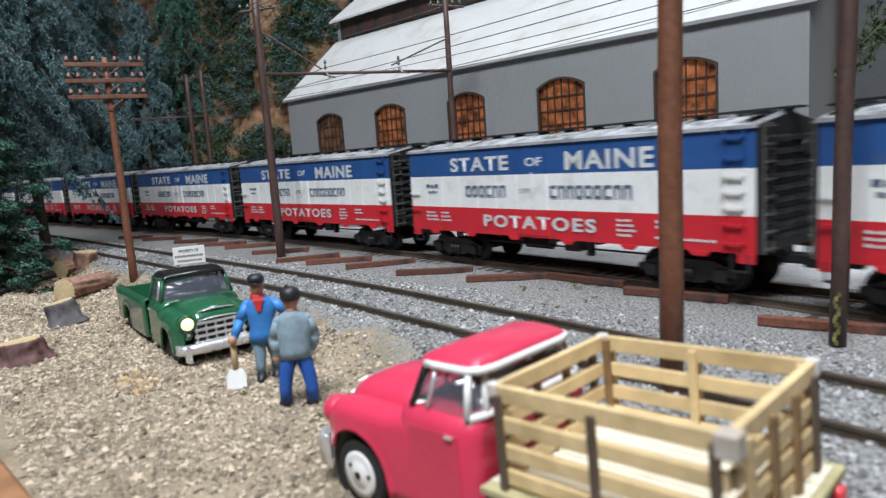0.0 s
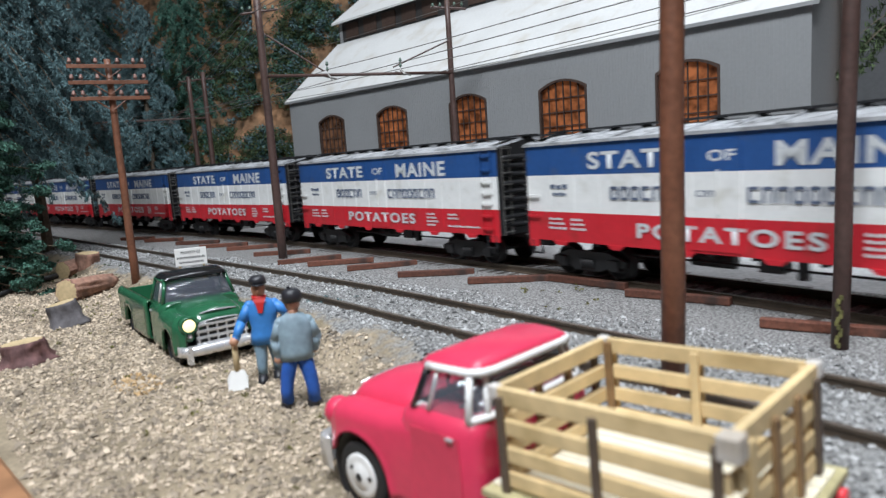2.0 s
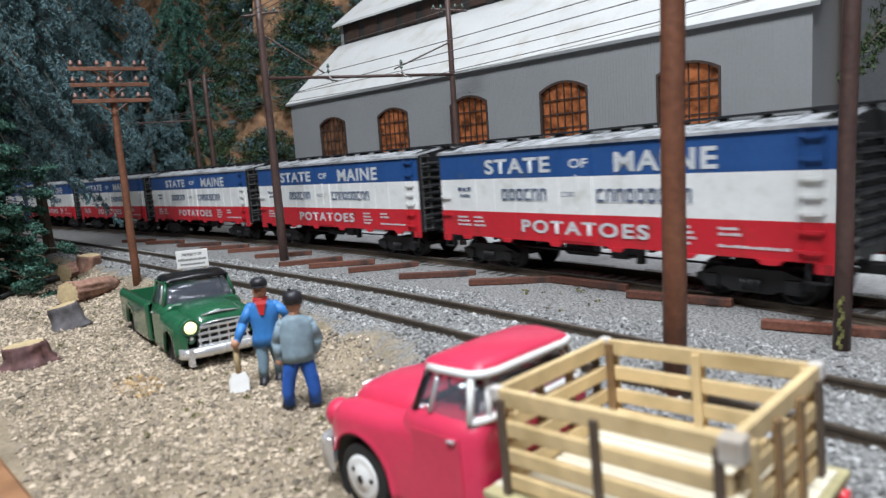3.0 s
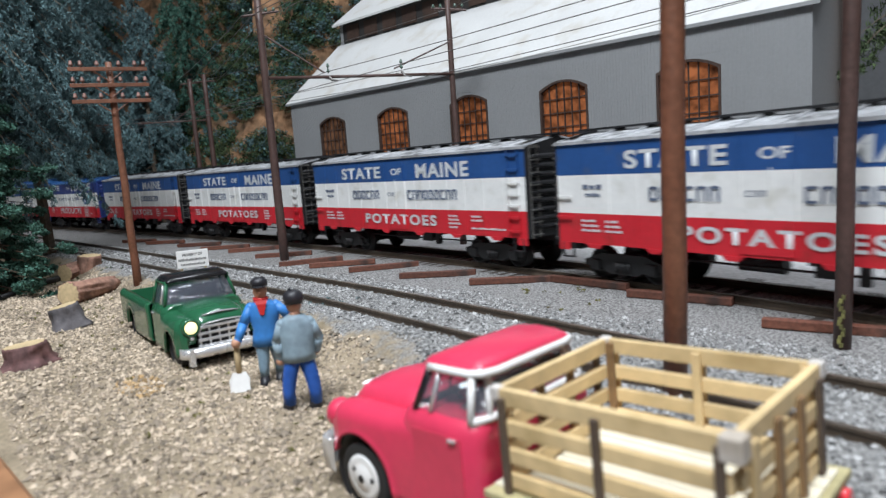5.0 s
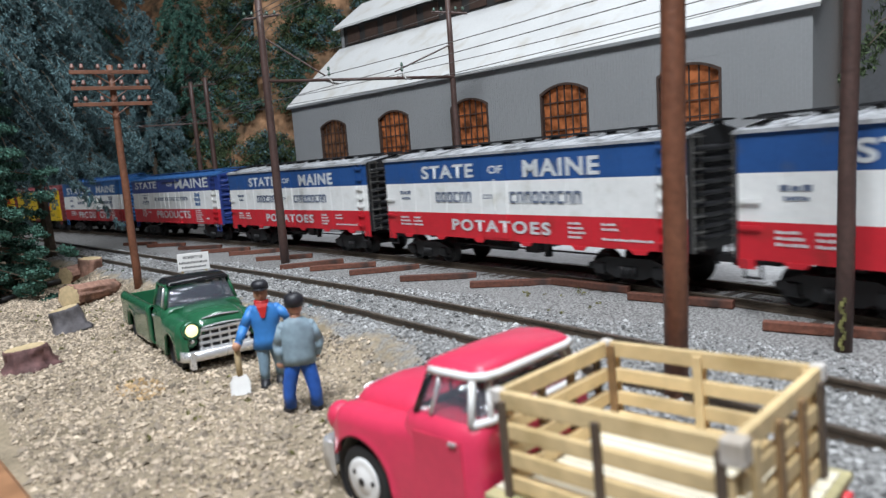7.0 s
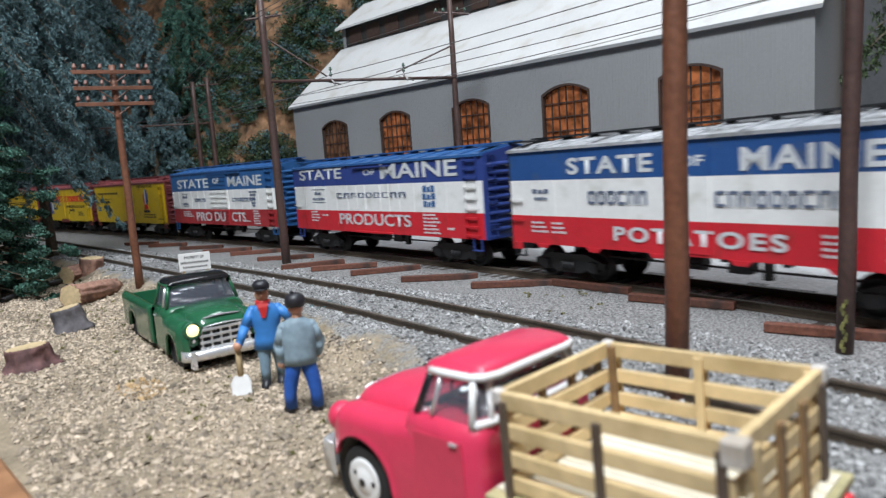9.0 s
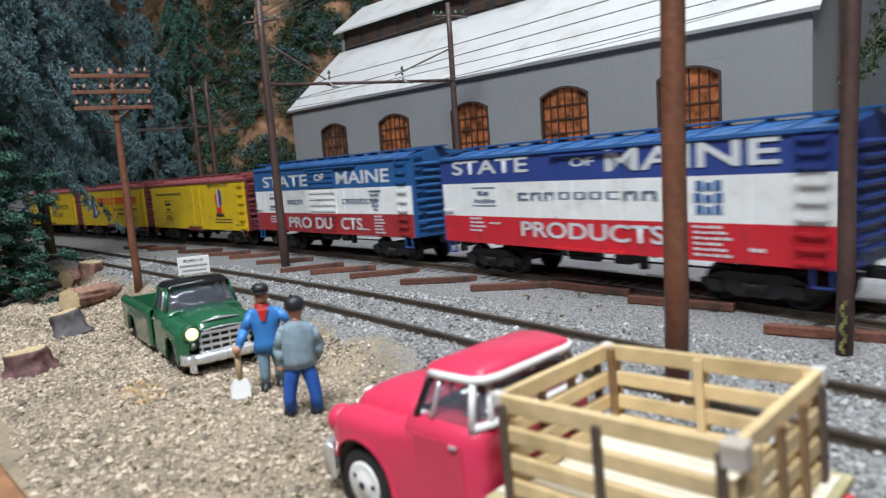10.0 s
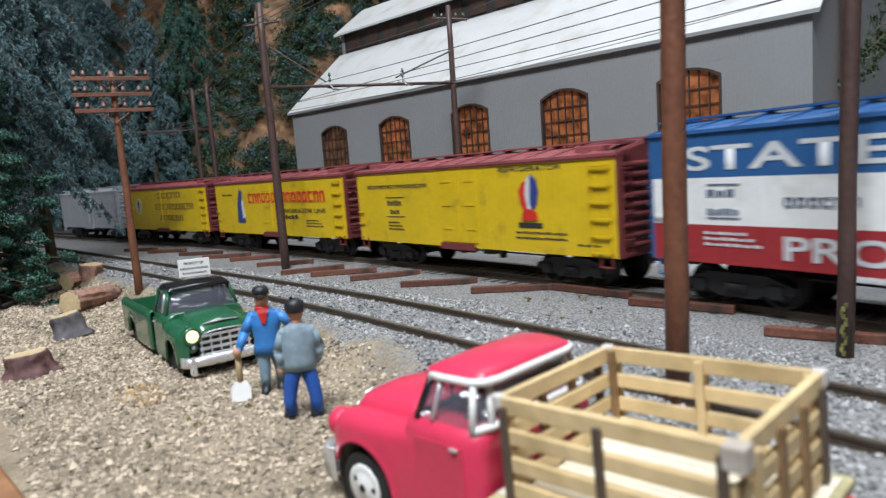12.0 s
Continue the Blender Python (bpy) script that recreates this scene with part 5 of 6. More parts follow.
def build_trees():
    bushy_tree(-140, -158, 150, 29, 11, LEAF_DARK, "dense dark green foam-leaved tree beside the yard", 760, 200, 0.82, 0.04)
    bushy_tree(-190, -172, 190, 44, 12, LEAF_DARK, "tall dark green foam-leaved tree at the layout's corner", 620, 90, 1.3)
    drooping_tree(-212, -144, 190, 52, 21, LEAF_BLUE, "blue-green conifer with long drooping sprays", 190, 1.5, 0.36, None, 20)
    drooping_tree(-245, -122, 215, 62, 22, LEAF_BLUE, "tall blue-green conifer with hanging branches", 190, 1.6, 0.44, None, 19)
    for x, y, h, r, s in ((-500, 10, 230, 34, 31), (-640, -20, 330, 60, 33), (-560, 70, 330, 44, 34), (-830, -30, 430, 100, 39), (-900, 40, 440, 100, 40), (-760, 20, 420, 90, 43)):
        drooping_tree(x, y, h, r, s, LEAF_BLUE if s % 2 else LEAF_DARK, "dark conifer at the foot of the cliff", 150, 2.6, 0.12, None, 13)
    drooping_tree(130, 48, 118, 34, 41, LEAF_MOSS, "dark green tree hanging over beside the annex", 14, 1.2, 0.66, (2.6, 3.9), 18)


def build_cliff_growth():
    """Moss and shrubs that cling to the cliff, with bare rock between."""
    rng = np.random.default_rng(8)
    groups = {0: ([], []), 1: ([], []), 2: ([], [])}
    for k in range(13000):
        u, h = rng.uniform(0.2, 0.68), 470 * rng.uniform(0, 1) ** 1.15
        p = cliff_point(u, h)
        bare = noise.noise((p.x * 0.024, p.y * 0.024, p.z * 0.026)) + 0.35 * noise.noise((p.x * 0.05, p.y * 0.05, p.z * 0.05))
        if bare > 0.13 or (h < 45 and bare > -0.2):
            continue
        g = 0 if rng.uniform() < 0.62 else (1 if rng.uniform() < 0.5 else 2)
        groups[g][0].append((p.x + rng.normal(0, 3) + 4, p.y + rng.normal(0, 3) - 4, p.z + rng.normal(0, 3)))
        groups[g][1].append(rng.uniform(4, 11))
    for g, m, label in ((0, LEAF_MOSS, "dark mossy green shrubs clinging to the cliff"), (1, LEAF_DARK, "moss green growth on the cliff"), (2, LEAF_BLUE, "blue-green shrubs on the cliff")):
        v, f = leaf_cloud(groups[g][0], groups[g][1], 60, 1.5, rng, 0.75)
        tagged(new("cliff_shrubs", raw_mesh("cliff_shrubs", v, f, m)), label, "shrubs", kind="stuff")


def build_weeds():
    rng = np.random.default_rng(18)
    for name, cx, cy, spread, n, m, label in (("weeds", 22, -91, 3.0, 14, LEAF_BLUE, "small blue-green weed growing at the rail"), ("weeds", -55, -140, 30, 60, LEAF_OLIVE, "sparse olive tufts over the gravel yard"),
                                        ("weeds", 60, -125, 45, 50, LEAF_OLIVE, "thin olive tufts among the gravel"), ("weeds", -150, -128, 30, 60, LEAF_MOSS, "low moss green growth under the trees"),
                                        ("weeds", 42, -30, 1.2, 4, LEAF_OLIVE, "tiny yellowish weed beside the loose ties"), ("weeds", 58, -24, 12, 14, LEAF_OLIVE, "thin weeds beside the main line")):
        c = []
        for k in range(n):
            x, y = cx + rng.normal(0, spread), cy + rng.normal(0, min(spread, 9))
            if y < edge_y(x) + 4:
                continue
            c.append((x, y, ground_z(x, y) + 0.3))
        v, f = leaf_cloud(c, [0.9] * len(c), 10, 0.45, rng, 0.6)
        tagged(new(name, raw_mesh(name, v, f, m)), label, "weeds", kind="stuff")


# ---- logs, stumps and the yard sign ----
CUT = mat("pale_cut_wood", (0.55, 0.42, 0.24), 0.8, vary=0.2, grain=900)
BARK_PINK = mat("pinkish_brown_bark", (0.36, 0.20, 0.145), 0.9, vary=0.45, grain=420, bump=1.0, bump_scale=380, dirt=(0.10, 0.06, 0.045), dirt_amount=0.5)
BARK_MAUVE = mat("mauve_brown_bark", (0.19, 0.095, 0.09), 0.9, vary=0.45, grain=420, bump=1.0, bump_scale=380, dirt=(0.06, 0.03, 0.03), dirt_amount=0.5)
BARK_GREY = mat("dark_grey_bark", (0.10, 0.092, 0.097), 0.9, vary=0.4, grain=420, bump=1.0, bump_scale=380)


def log(name, a, b, r0, r1, bark, label, category, seed, flare=0.0, ends=(True, True)):
    """A rough-barked round with deep furrows and pale sawn ends; flare spreads its foot into root lobes."""
    rng = random.Random(seed)
    a, b = Vector(a), Vector(b)
    q = (b - a).to_track_quat("Z", "Y")
    ob = thing(name, 0, 0, 0, 0, label, category)
    n, m = 40, 10
    lobes = rng.randint(4, 6)
    turn = rng.uniform(0, 6)

    def reach(k, t):
        ang = k * math.tau / n
        r = r0 + (r1 - r0) * t
        root = flare * max(0.0, 1 - t * 1.6) ** 2 * (0.35 + 0.65 * max(0.0, math.cos(lobes * ang + turn)))
        furrow = noise.noise((math.cos(ang) * 5.5 + seed, math.sin(ang) * 5.5, t * 1.6)) * 0.24 + noise.noise((math.cos(ang) * 2 + seed, math.sin(ang) * 2, t * 2.5 + 4)) * 0.13
        return r * (1 + root + furrow)

    def at(k, t, f=1.0, up=0.0):
        ang = k * math.tau / n
        return a.lerp(b, t) + q @ Vector((reach(k, t) * f * math.cos(ang), reach(k, t) * f * math.sin(ang), up))

    bm = bmesh.new()
    loft(bm, [[at(k, j / m) for k in range(n)] for j in range(m + 1)])
    part("bark", bm, bark, ob)
    for t, d, show in ((0.0, -1, ends[0]), (1.0, 1, ends[1])):
        if show:
            bm = bmesh.new()
            loft(bm, [[at(k, t, f, h * d) for k in range(n)] for f, h in ((0.97, -0.1), (0.95, 0.1), (0.5, 0.16 + 0.1 * (seed % 2)))], smooth=False)
            part("sawn_end", bm, CUT, ob, "pale sawn wood")
    return ob


def build_logs():
    g = GROUND_Z
    log("tree_stump", (-158, -117.5, g - 0.5), (-157, -117, g + 10.5), 5.0, 4.6, BARK_PINK, "short pinkish brown upright log with pale top", "log", 1, 0.3, (False, True))
    log("log", (-158, -128, g + 3.4), (-166, -117, g + 3.6), 4.2, 4.0, BARK_PINK, "small pinkish brown log lying beside another", "log", 2)
    log("log", (-87, -137.5, g + 3.9), (-103, -119, g + 2.7), 4.5, 3.4, BARK_PINK, "pinkish brown log lying on the gravel", "log", 3)
    log("tree_stump", (-44.5, -143.8, g - 0.6), (-45, -145.2, g + 6.9), 5.0, 3.9, BARK_GREY, "dark grey stump with pale sawn top", "tree stump", 4, 0.55, (False, True))
    log("tree_stump", (-6, -159.2, g - 0.6), (-6.4, -159.6, g + 5.0), 5.6, 4.6, BARK_MAUVE, "mauve brown stump with pale sawn top", "tree stump", 5, 0.4, (False, True))
    bm = bmesh.new()
    rod(bm, (-126, -156, g + 1.2), (-151, -140, g + 1.6), 1.0, 8, 1.3)
    rod(bm, (-151, -140, g + 1.6), (-172, -120, g + 0.9), 1.3, 8)
    ob = thing("fallen_branch", 0, 0, 0, 0, "dark fallen branch with a pale broken end", "branch")
    part("branch", bm, BLACK, ob)
    bm = bmesh.new()
    rod(bm, (-133.5, -148.6, g + 2.2), (-150, -140.2, g + 2.6), 0.9, 8, 0.5)
    part("broken_wood", bm, WHITE_PAINT, ob, "pale broken wood")


def build_sign():
    x, y = -52.5, -102.2
    z = ground_z(x, y)
    turn = 72
    sign = thing("yard_sign", x, y, z, turn, "small white property sign on two posts beside the siding", "sign")
    bm = bmesh.new()
    box(bm, -5.3, 5.3, -0.4, 0.4, 8.0 - z, 14.2 - z, 0.1)
    part("board", bm, WHITE_PAINT, sign)
    for s in (-4, 4):
        bm = bmesh.new()
        box(bm, s - 0.4, s + 0.4, 0.4, 1.1, -1.0, 13 - z)
        part("sign_post", bm, STAKE, sign)
    me = lettering("lettering", "PROPERTY OF", -3.3, 3.3, 12.2 - z, 13.2 - z, 0.2)
    me.materials.append(BLACK_LETTER)
    part("lettering", me, None, sign, at=pose(0, -0.45 * MM, 0))
    bm = bmesh.new()
    bars(bm, -4.7, 4.7, 10.5 - z, 11.3 - z, 19, -0.4, 0.6, 0.08)
    bars(bm, -4.0, 4.2, 8.9 - z, 9.6 - z, 16, -0.4, 0.6, 0.08)
    part("small_print", bm, BLACK_LETTER, sign)


# ---- figurines ----
SKIN = mat("painted_flesh", (0.52, 0.27, 0.17), 0.5)
COAT_BLUE = mat("bright_blue_figure_paint", (0.045, 0.22, 0.58), 0.5, vary=0.15)
TROUSER_PALE = mat("pale_denim_figure_paint", (0.20, 0.30, 0.38), 0.6, vary=0.2)
SHIRT_GREY = mat("grey_blue_figure_paint", (0.25, 0.34, 0.40), 0.6, vary=0.25)
JEANS = mat("deep_blue_figure_paint", (0.02, 0.10, 0.42), 0.55, vary=0.2)
SHOE = mat("black_figure_paint", (0.02, 0.02, 0.025), 0.45)
SCARF = mat("red_figure_paint", (0.6, 0.03, 0.03), 0.5)


def ball(bm, c, r, mi, squash=(1, 1, 1)):
    n, m = 12, 8
    rings = []
    for j in range(m + 1):
        a = math.pi * (0.04 + 0.92 * j / m)
        rings.append([(c[0] + r * squash[0] * math.sin(a) * math.cos(k * math.tau / n), c[1] + r * squash[1] * math.sin(a) * math.sin(k * math.tau / n), c[2] - r * squash[2] * math.cos(a)) for k in range(n)])
    loft(bm, rings, mi=mi)


def tube(bm, pts, mi, n=12):
    """Rings of (x, y, z, rx, ry) joined into a moulded limb."""
    loft(bm, [[(x + rx * math.cos(k * math.tau / n), y + ry * math.sin(k * math.tau / n), z) for k in range(n)] for x, y, z, rx, ry in pts], mi=mi)


def limb(bm, pts, radii, mi):
    for k in range(len(pts) - 1):
        rod(bm, pts[k], pts[k + 1], radii[k], 10, radii[k + 1], mi)
        ball(bm, pts[k + 1], radii[k + 1], mi)
    ball(bm, pts[0], radii[0], mi)


def build_figurines():
    # railwayman in a blue coat, facing the viewer, fist on a shovel
    bm = bmesh.new()
    for fx, fy, hx in ((-1.0, -0.6, -1.1), (1.9, 0.9, 1.2)):
        tube(bm, [(fx, fy, 1.3, 0.85, 0.95), (fx, fy, 3.2, 0.95, 1.0), (fx * 0.9, fy * 0.5, 5.2, 1.1, 1.15), (hx, 0, 7.8, 1.3, 1.4), (hx * 0.8, 0, 9.2, 1.1, 1.3)], 1)
        tube(bm, [(fx - 0.1, fy - 0.5, 0, 0.95, 1.75), (fx - 0.1, fy - 0.4, 0.7, 0.9, 1.6), (fx, fy, 1.7, 0.8, 0.9)], 4)
    tube(bm, [(0, 0, 7.4, 2.75, 1.9), (0, 0, 9.2, 2.5, 1.75), (0, 0, 10.6, 2.25, 1.6), (0, 0, 12.6, 2.75, 1.75), (0, 0, 14.6, 3.0, 1.7), (0, 0, 15.6, 2.3, 1.3), (0, 0, 16.2, 1.0, 0.9)], 0)
    limb(bm, [(-2.3, 0, 14.9), (-3.9, -0.4, 12.0), (-5.1, -2.0, 9.4)], [0.95, 0.95, 0.75], 0)
    limb(bm, [(2.3, 0, 14.9), (4.6, -0.2, 12.6), (5.9, -1.6, 10.4)], [0.95, 0.95, 0.75], 0)
    ball(bm, (-5.5, -2.3, 8.9), 0.85, 2)
    ball(bm, (5.8, -2.3, 10.1), 0.8, 2)
    ball(bm, (-0.3, -0.2, 17.9), 1.55, 2, (0.85, 0.95, 1.1))
    ball(bm, (-0.3, -1.7, 17.8), 0.35, 2)
    loft(bm, [[(-1.5, -1.6, 16.3), (0.9, -1.6, 16.3), (0.6, -1.9, 15.6), (-1.1, -1.9, 15.6)], [(-0.9, -1.9, 15.0), (0.4, -1.9, 15.0), (0.1, -2.0, 13.6), (-0.6, -2.0, 13.6)]], smooth=False, mi=3)
    tube(bm, [(-0.3, -0.1, 15.9, 1.4, 1.4), (-0.3, -0.2, 16.7, 1.35, 1.35)], 3)
    tube(bm, [(-0.3, 0.1, 18.8, 1.6, 1.65), (-0.3, 0.1, 19.8, 1.6, 1.6), (-0.3, 0.1, 20.4, 1.1, 1.1)], 4)
    tube(bm, [(-0.3, -1.2, 18.75, 1.2, 1.3), (-0.3, -1.2, 18.95, 1.2, 1.3)], 4)
    z = ground_z(57, -122)
    solid("worker_figurine", bm, [COAT_BLUE, TROUSER_PALE, SKIN, SCARF, SHOE], "painted toy figurine in blue coat and red neckerchief", "figurine", "toy workers", at=pose(57.1 * MM, -122.8 * MM, z * MM, 0, 0, 66) @ Matrix.Scale(1.09, 4))
    # second railwayman in a grey shirt, back to the viewer
    bm = bmesh.new()
    for fx, fy, hx in ((-2.3, 0.2, -1.25), (2.2, -0.5, 1.25)):
        tube(bm, [(fx, fy, 0.9, 1.05, 1.2), (fx, fy, 3.2, 1.1, 1.15), (fx * 0.85, fy * 0.6, 5.4, 1.25, 1.3), (hx, 0, 8.2, 1.4, 1.5), (hx * 0.8, 0, 9.6, 1.1, 1.3)], 1)
        tube(bm, [(fx - 0.2, fy + 0.3, 0, 1.15, 1.6), (fx - 0.2, fy + 0.3, 0.8, 1.1, 1.5), (fx, fy, 1.4, 1.0, 1.1)], 3)
    tube(bm, [(0, 0, 8.6, 2.9, 2.0), (0, 0, 10.0, 2.75, 1.95), (0, 0, 12.4, 3.0, 1.95), (0, 0, 14.8, 3.2, 1.8), (0, 0, 16.0, 2.6, 1.5), (0, 0, 16.8, 1.2, 1.1)], 0)
    limb(bm, [(-2.3, 0, 15.2), (-3.3, 0.4, 12.2), (-3.1, 0.8, 9.4)], [1.0, 1.0, 0.85], 0)
    limb(bm, [(2.3, 0, 15.2), (3.5, 0.5, 12.2), (3.1, 1.2, 10.0)], [1.0, 1.0, 0.85], 0)
    ball(bm, (-3.2, 0.9, 8.6), 0.8, 2)
    ball(bm, (3.0, 1.4, 9.6), 0.75, 2)
    tube(bm, [(0, 0, 16.4, 0.95, 0.95), (0, 0, 17.4, 0.9, 0.9)], 2)
    ball(bm, (0, 0.1, 18.6), 1.55, 2, (0.88, 0.95, 1.1))
    tube(bm, [(0, 0, 18.7, 1.62, 1.65), (0, 0, 19.6, 1.75, 1.8), (0, 0, 20.5, 1.6, 1.65), (0, 0, 21.0, 0.9, 0.9)], 3)
    ball(bm, (-0.4, 0.1, 21.2), 0.3, 3)
    z = ground_z(76, -126)
    solid("worker_figurine", bm, [SHIRT_GREY, JEANS, SKIN, SHOE], "painted toy figurine in grey shirt and dark cap", "figurine", "toy workers", at=pose(76.8 * MM, -125.1 * MM, z * MM, 0, 0, 66) @ Matrix.Scale(1.05, 4))
    # shovel
    g = ground_z(58, -129)
    shovel = thing("shovel", 57.3, -129.4, g, 64, "toy shovel with pale blade and wooden handle", "shovel")
    bm = bmesh.new()
    rod(bm, (0, 0.2, 3.6), (-0.2, 1.8, 11.0), 0.62, 10)
    part("handle", bm, CUT, shovel)
    bm = bmesh.new()
    loft(bm, [[(x, y - 0.25 * abs(x), z) for x, y, z in ((-1.9, -0.9, 0.1), (0, -1.0, -0.1), (1.9, -0.9, 0.1), (2.0, -0.3, 2.6), (1.3, 0.1, 3.8), (-1.3, 0.1, 3.8), (-2.0, -0.3, 2.6))], [(x, y + 0.35 - 0.25 * abs(x), z) for x, y, z in ((-1.9, -0.9, 0.1), (0, -1.0, -0.1), (1.9, -0.9, 0.1), (2.0, -0.3, 2.6), (1.3, 0.1, 3.8), (-1.3, 0.1, 3.8), (-2.0, -0.3, 2.6))]], smooth=False)
    part("blade", bm, WHITE_PAINT, shovel)
# ---- the two toy trucks ----
def ring(u, b, zb, zt, crown_h=0.8, shoulder=2.4, lip=0.0):
    """A car-body section across: lower corners, bulged sides, rounded shoulders and a crowned top."""
    return [(u, -b + lip, zb), (u, -b, zb + (zt - zb) * 0.25), (u, -b, zt - shoulder), (u, -b + shoulder * 0.35, zt - shoulder * 0.35), (u, -b + shoulder, zt), (u, 0, zt + crown_h),
            (u, b - shoulder, zt), (u, b - shoulder * 0.35, zt - shoulder * 0.35), (u, b, zt - shoulder), (u, b, zb + (zt - zb) * 0.25), (u, b - lip, zb)]


def wheel(parent, u, v, z, r, side, disc):
    """A tyre with a pressed disc; side is +1 on the left."""
    w = part("wheel", tyre_mesh(r), None, parent, at=pose(u * MM, v * MM, z * MM, 0, 0, 0 if side > 0 else 180))
    bm = bmesh.new()
    turned(bm, (0, 1.45, 0), (0, 1, 0), ((0, 0.1), (0, r * 0.66), (0.25, r * 0.66), (0.12, r * 0.5), (0.3, r * 0.34), (0.45, r * 0.3), (0.55, 0.1)), 24)
    rim = part("rim", bm, disc, w)
    for k in range(2):
        bm = bmesh.new()
        a = 0.5 + k * 2.6
        rod(bm, (r * 0.40 * math.cos(a), 1.6, r * 0.40 * math.sin(a)), (r * 0.40 * math.cos(a), 1.76, r * 0.40 * math.sin(a)), r * 0.075, 8)
        part("rim_hole", bm, BLACK, rim)
    bm = bmesh.new()
    rod(bm, (0, 1.9, 0), (0, 2.06, 0), r * 0.12, 10)
    part("hub", bm, BLACK, rim)
    return w


def tyre_mesh(r):
    bm = bmesh.new()
    turned(bm, (0, -1.5, 0), (0, 1, 0), ((0, r * 0.5), (0, r * 0.86), (0.4, r * 0.97), (1.0, r), (2.2, r), (2.8, r * 0.97), (3.1, r * 0.86), (2.95, r * 0.62), (2.9, 0.1)), 28)
    return finish("wheel", bm, RUBBER)


def sheet(bm, rows, thick=0.35, mi=0):
    """A curved skin with thickness from rows of points; each row runs across, rows follow one another along."""
    grid = [[Vector(p) for p in r] for r in rows]
    n, m = len(grid), len(grid[0])
    inner = []
    for i in range(n):
        line = []
        for j in range(m):
            a = grid[min(i + 1, n - 1)][j] - grid[max(i - 1, 0)][j]
            b = grid[i][min(j + 1, m - 1)] - grid[i][max(j - 1, 0)]
            k = a.cross(b)
            line.append(grid[i][j] - (k.normalized() if k.length else Vector((0, 0, 1))) * thick)
        inner.append(line)
    vo = [[bm.verts.new(p) for p in r] for r in grid]
    vi = [[bm.verts.new(p) for p in r] for r in inner]
    for i in range(n - 1):
        for j in range(m - 1):
            for v in (vo, vi):
                f = bm.faces.new((v[i][j], v[i + 1][j], v[i + 1][j + 1], v[i][j + 1]))
                f.smooth, f.material_index = True, mi
    rim = [(i, 0) for i in range(n)] + [(n - 1, j) for j in range(1, m)] + [(i, m - 1) for i in range(n - 2, -1, -1)] + [(0, j) for j in range(m - 2, 0, -1)]
    for (a, b), (c, d) in zip(rim, rim[1:] + rim[:1]):
        bm.faces.new((vo[a][b], vo[c][d], vi[c][d], vi[a][b])).material_index = mi


def glide(u, keys):
    """A smooth value at u between keyed stations (u, value)."""
    if u <= keys[0][0]:
        return keys[0][1]
    for (a, p), (b, q) in zip(keys, keys[1:]):
        if u <= b:
            t = (u - a) / (b - a)
            return p + (q - p) * t * t * (3 - 2 * t)
    return keys[-1][1]


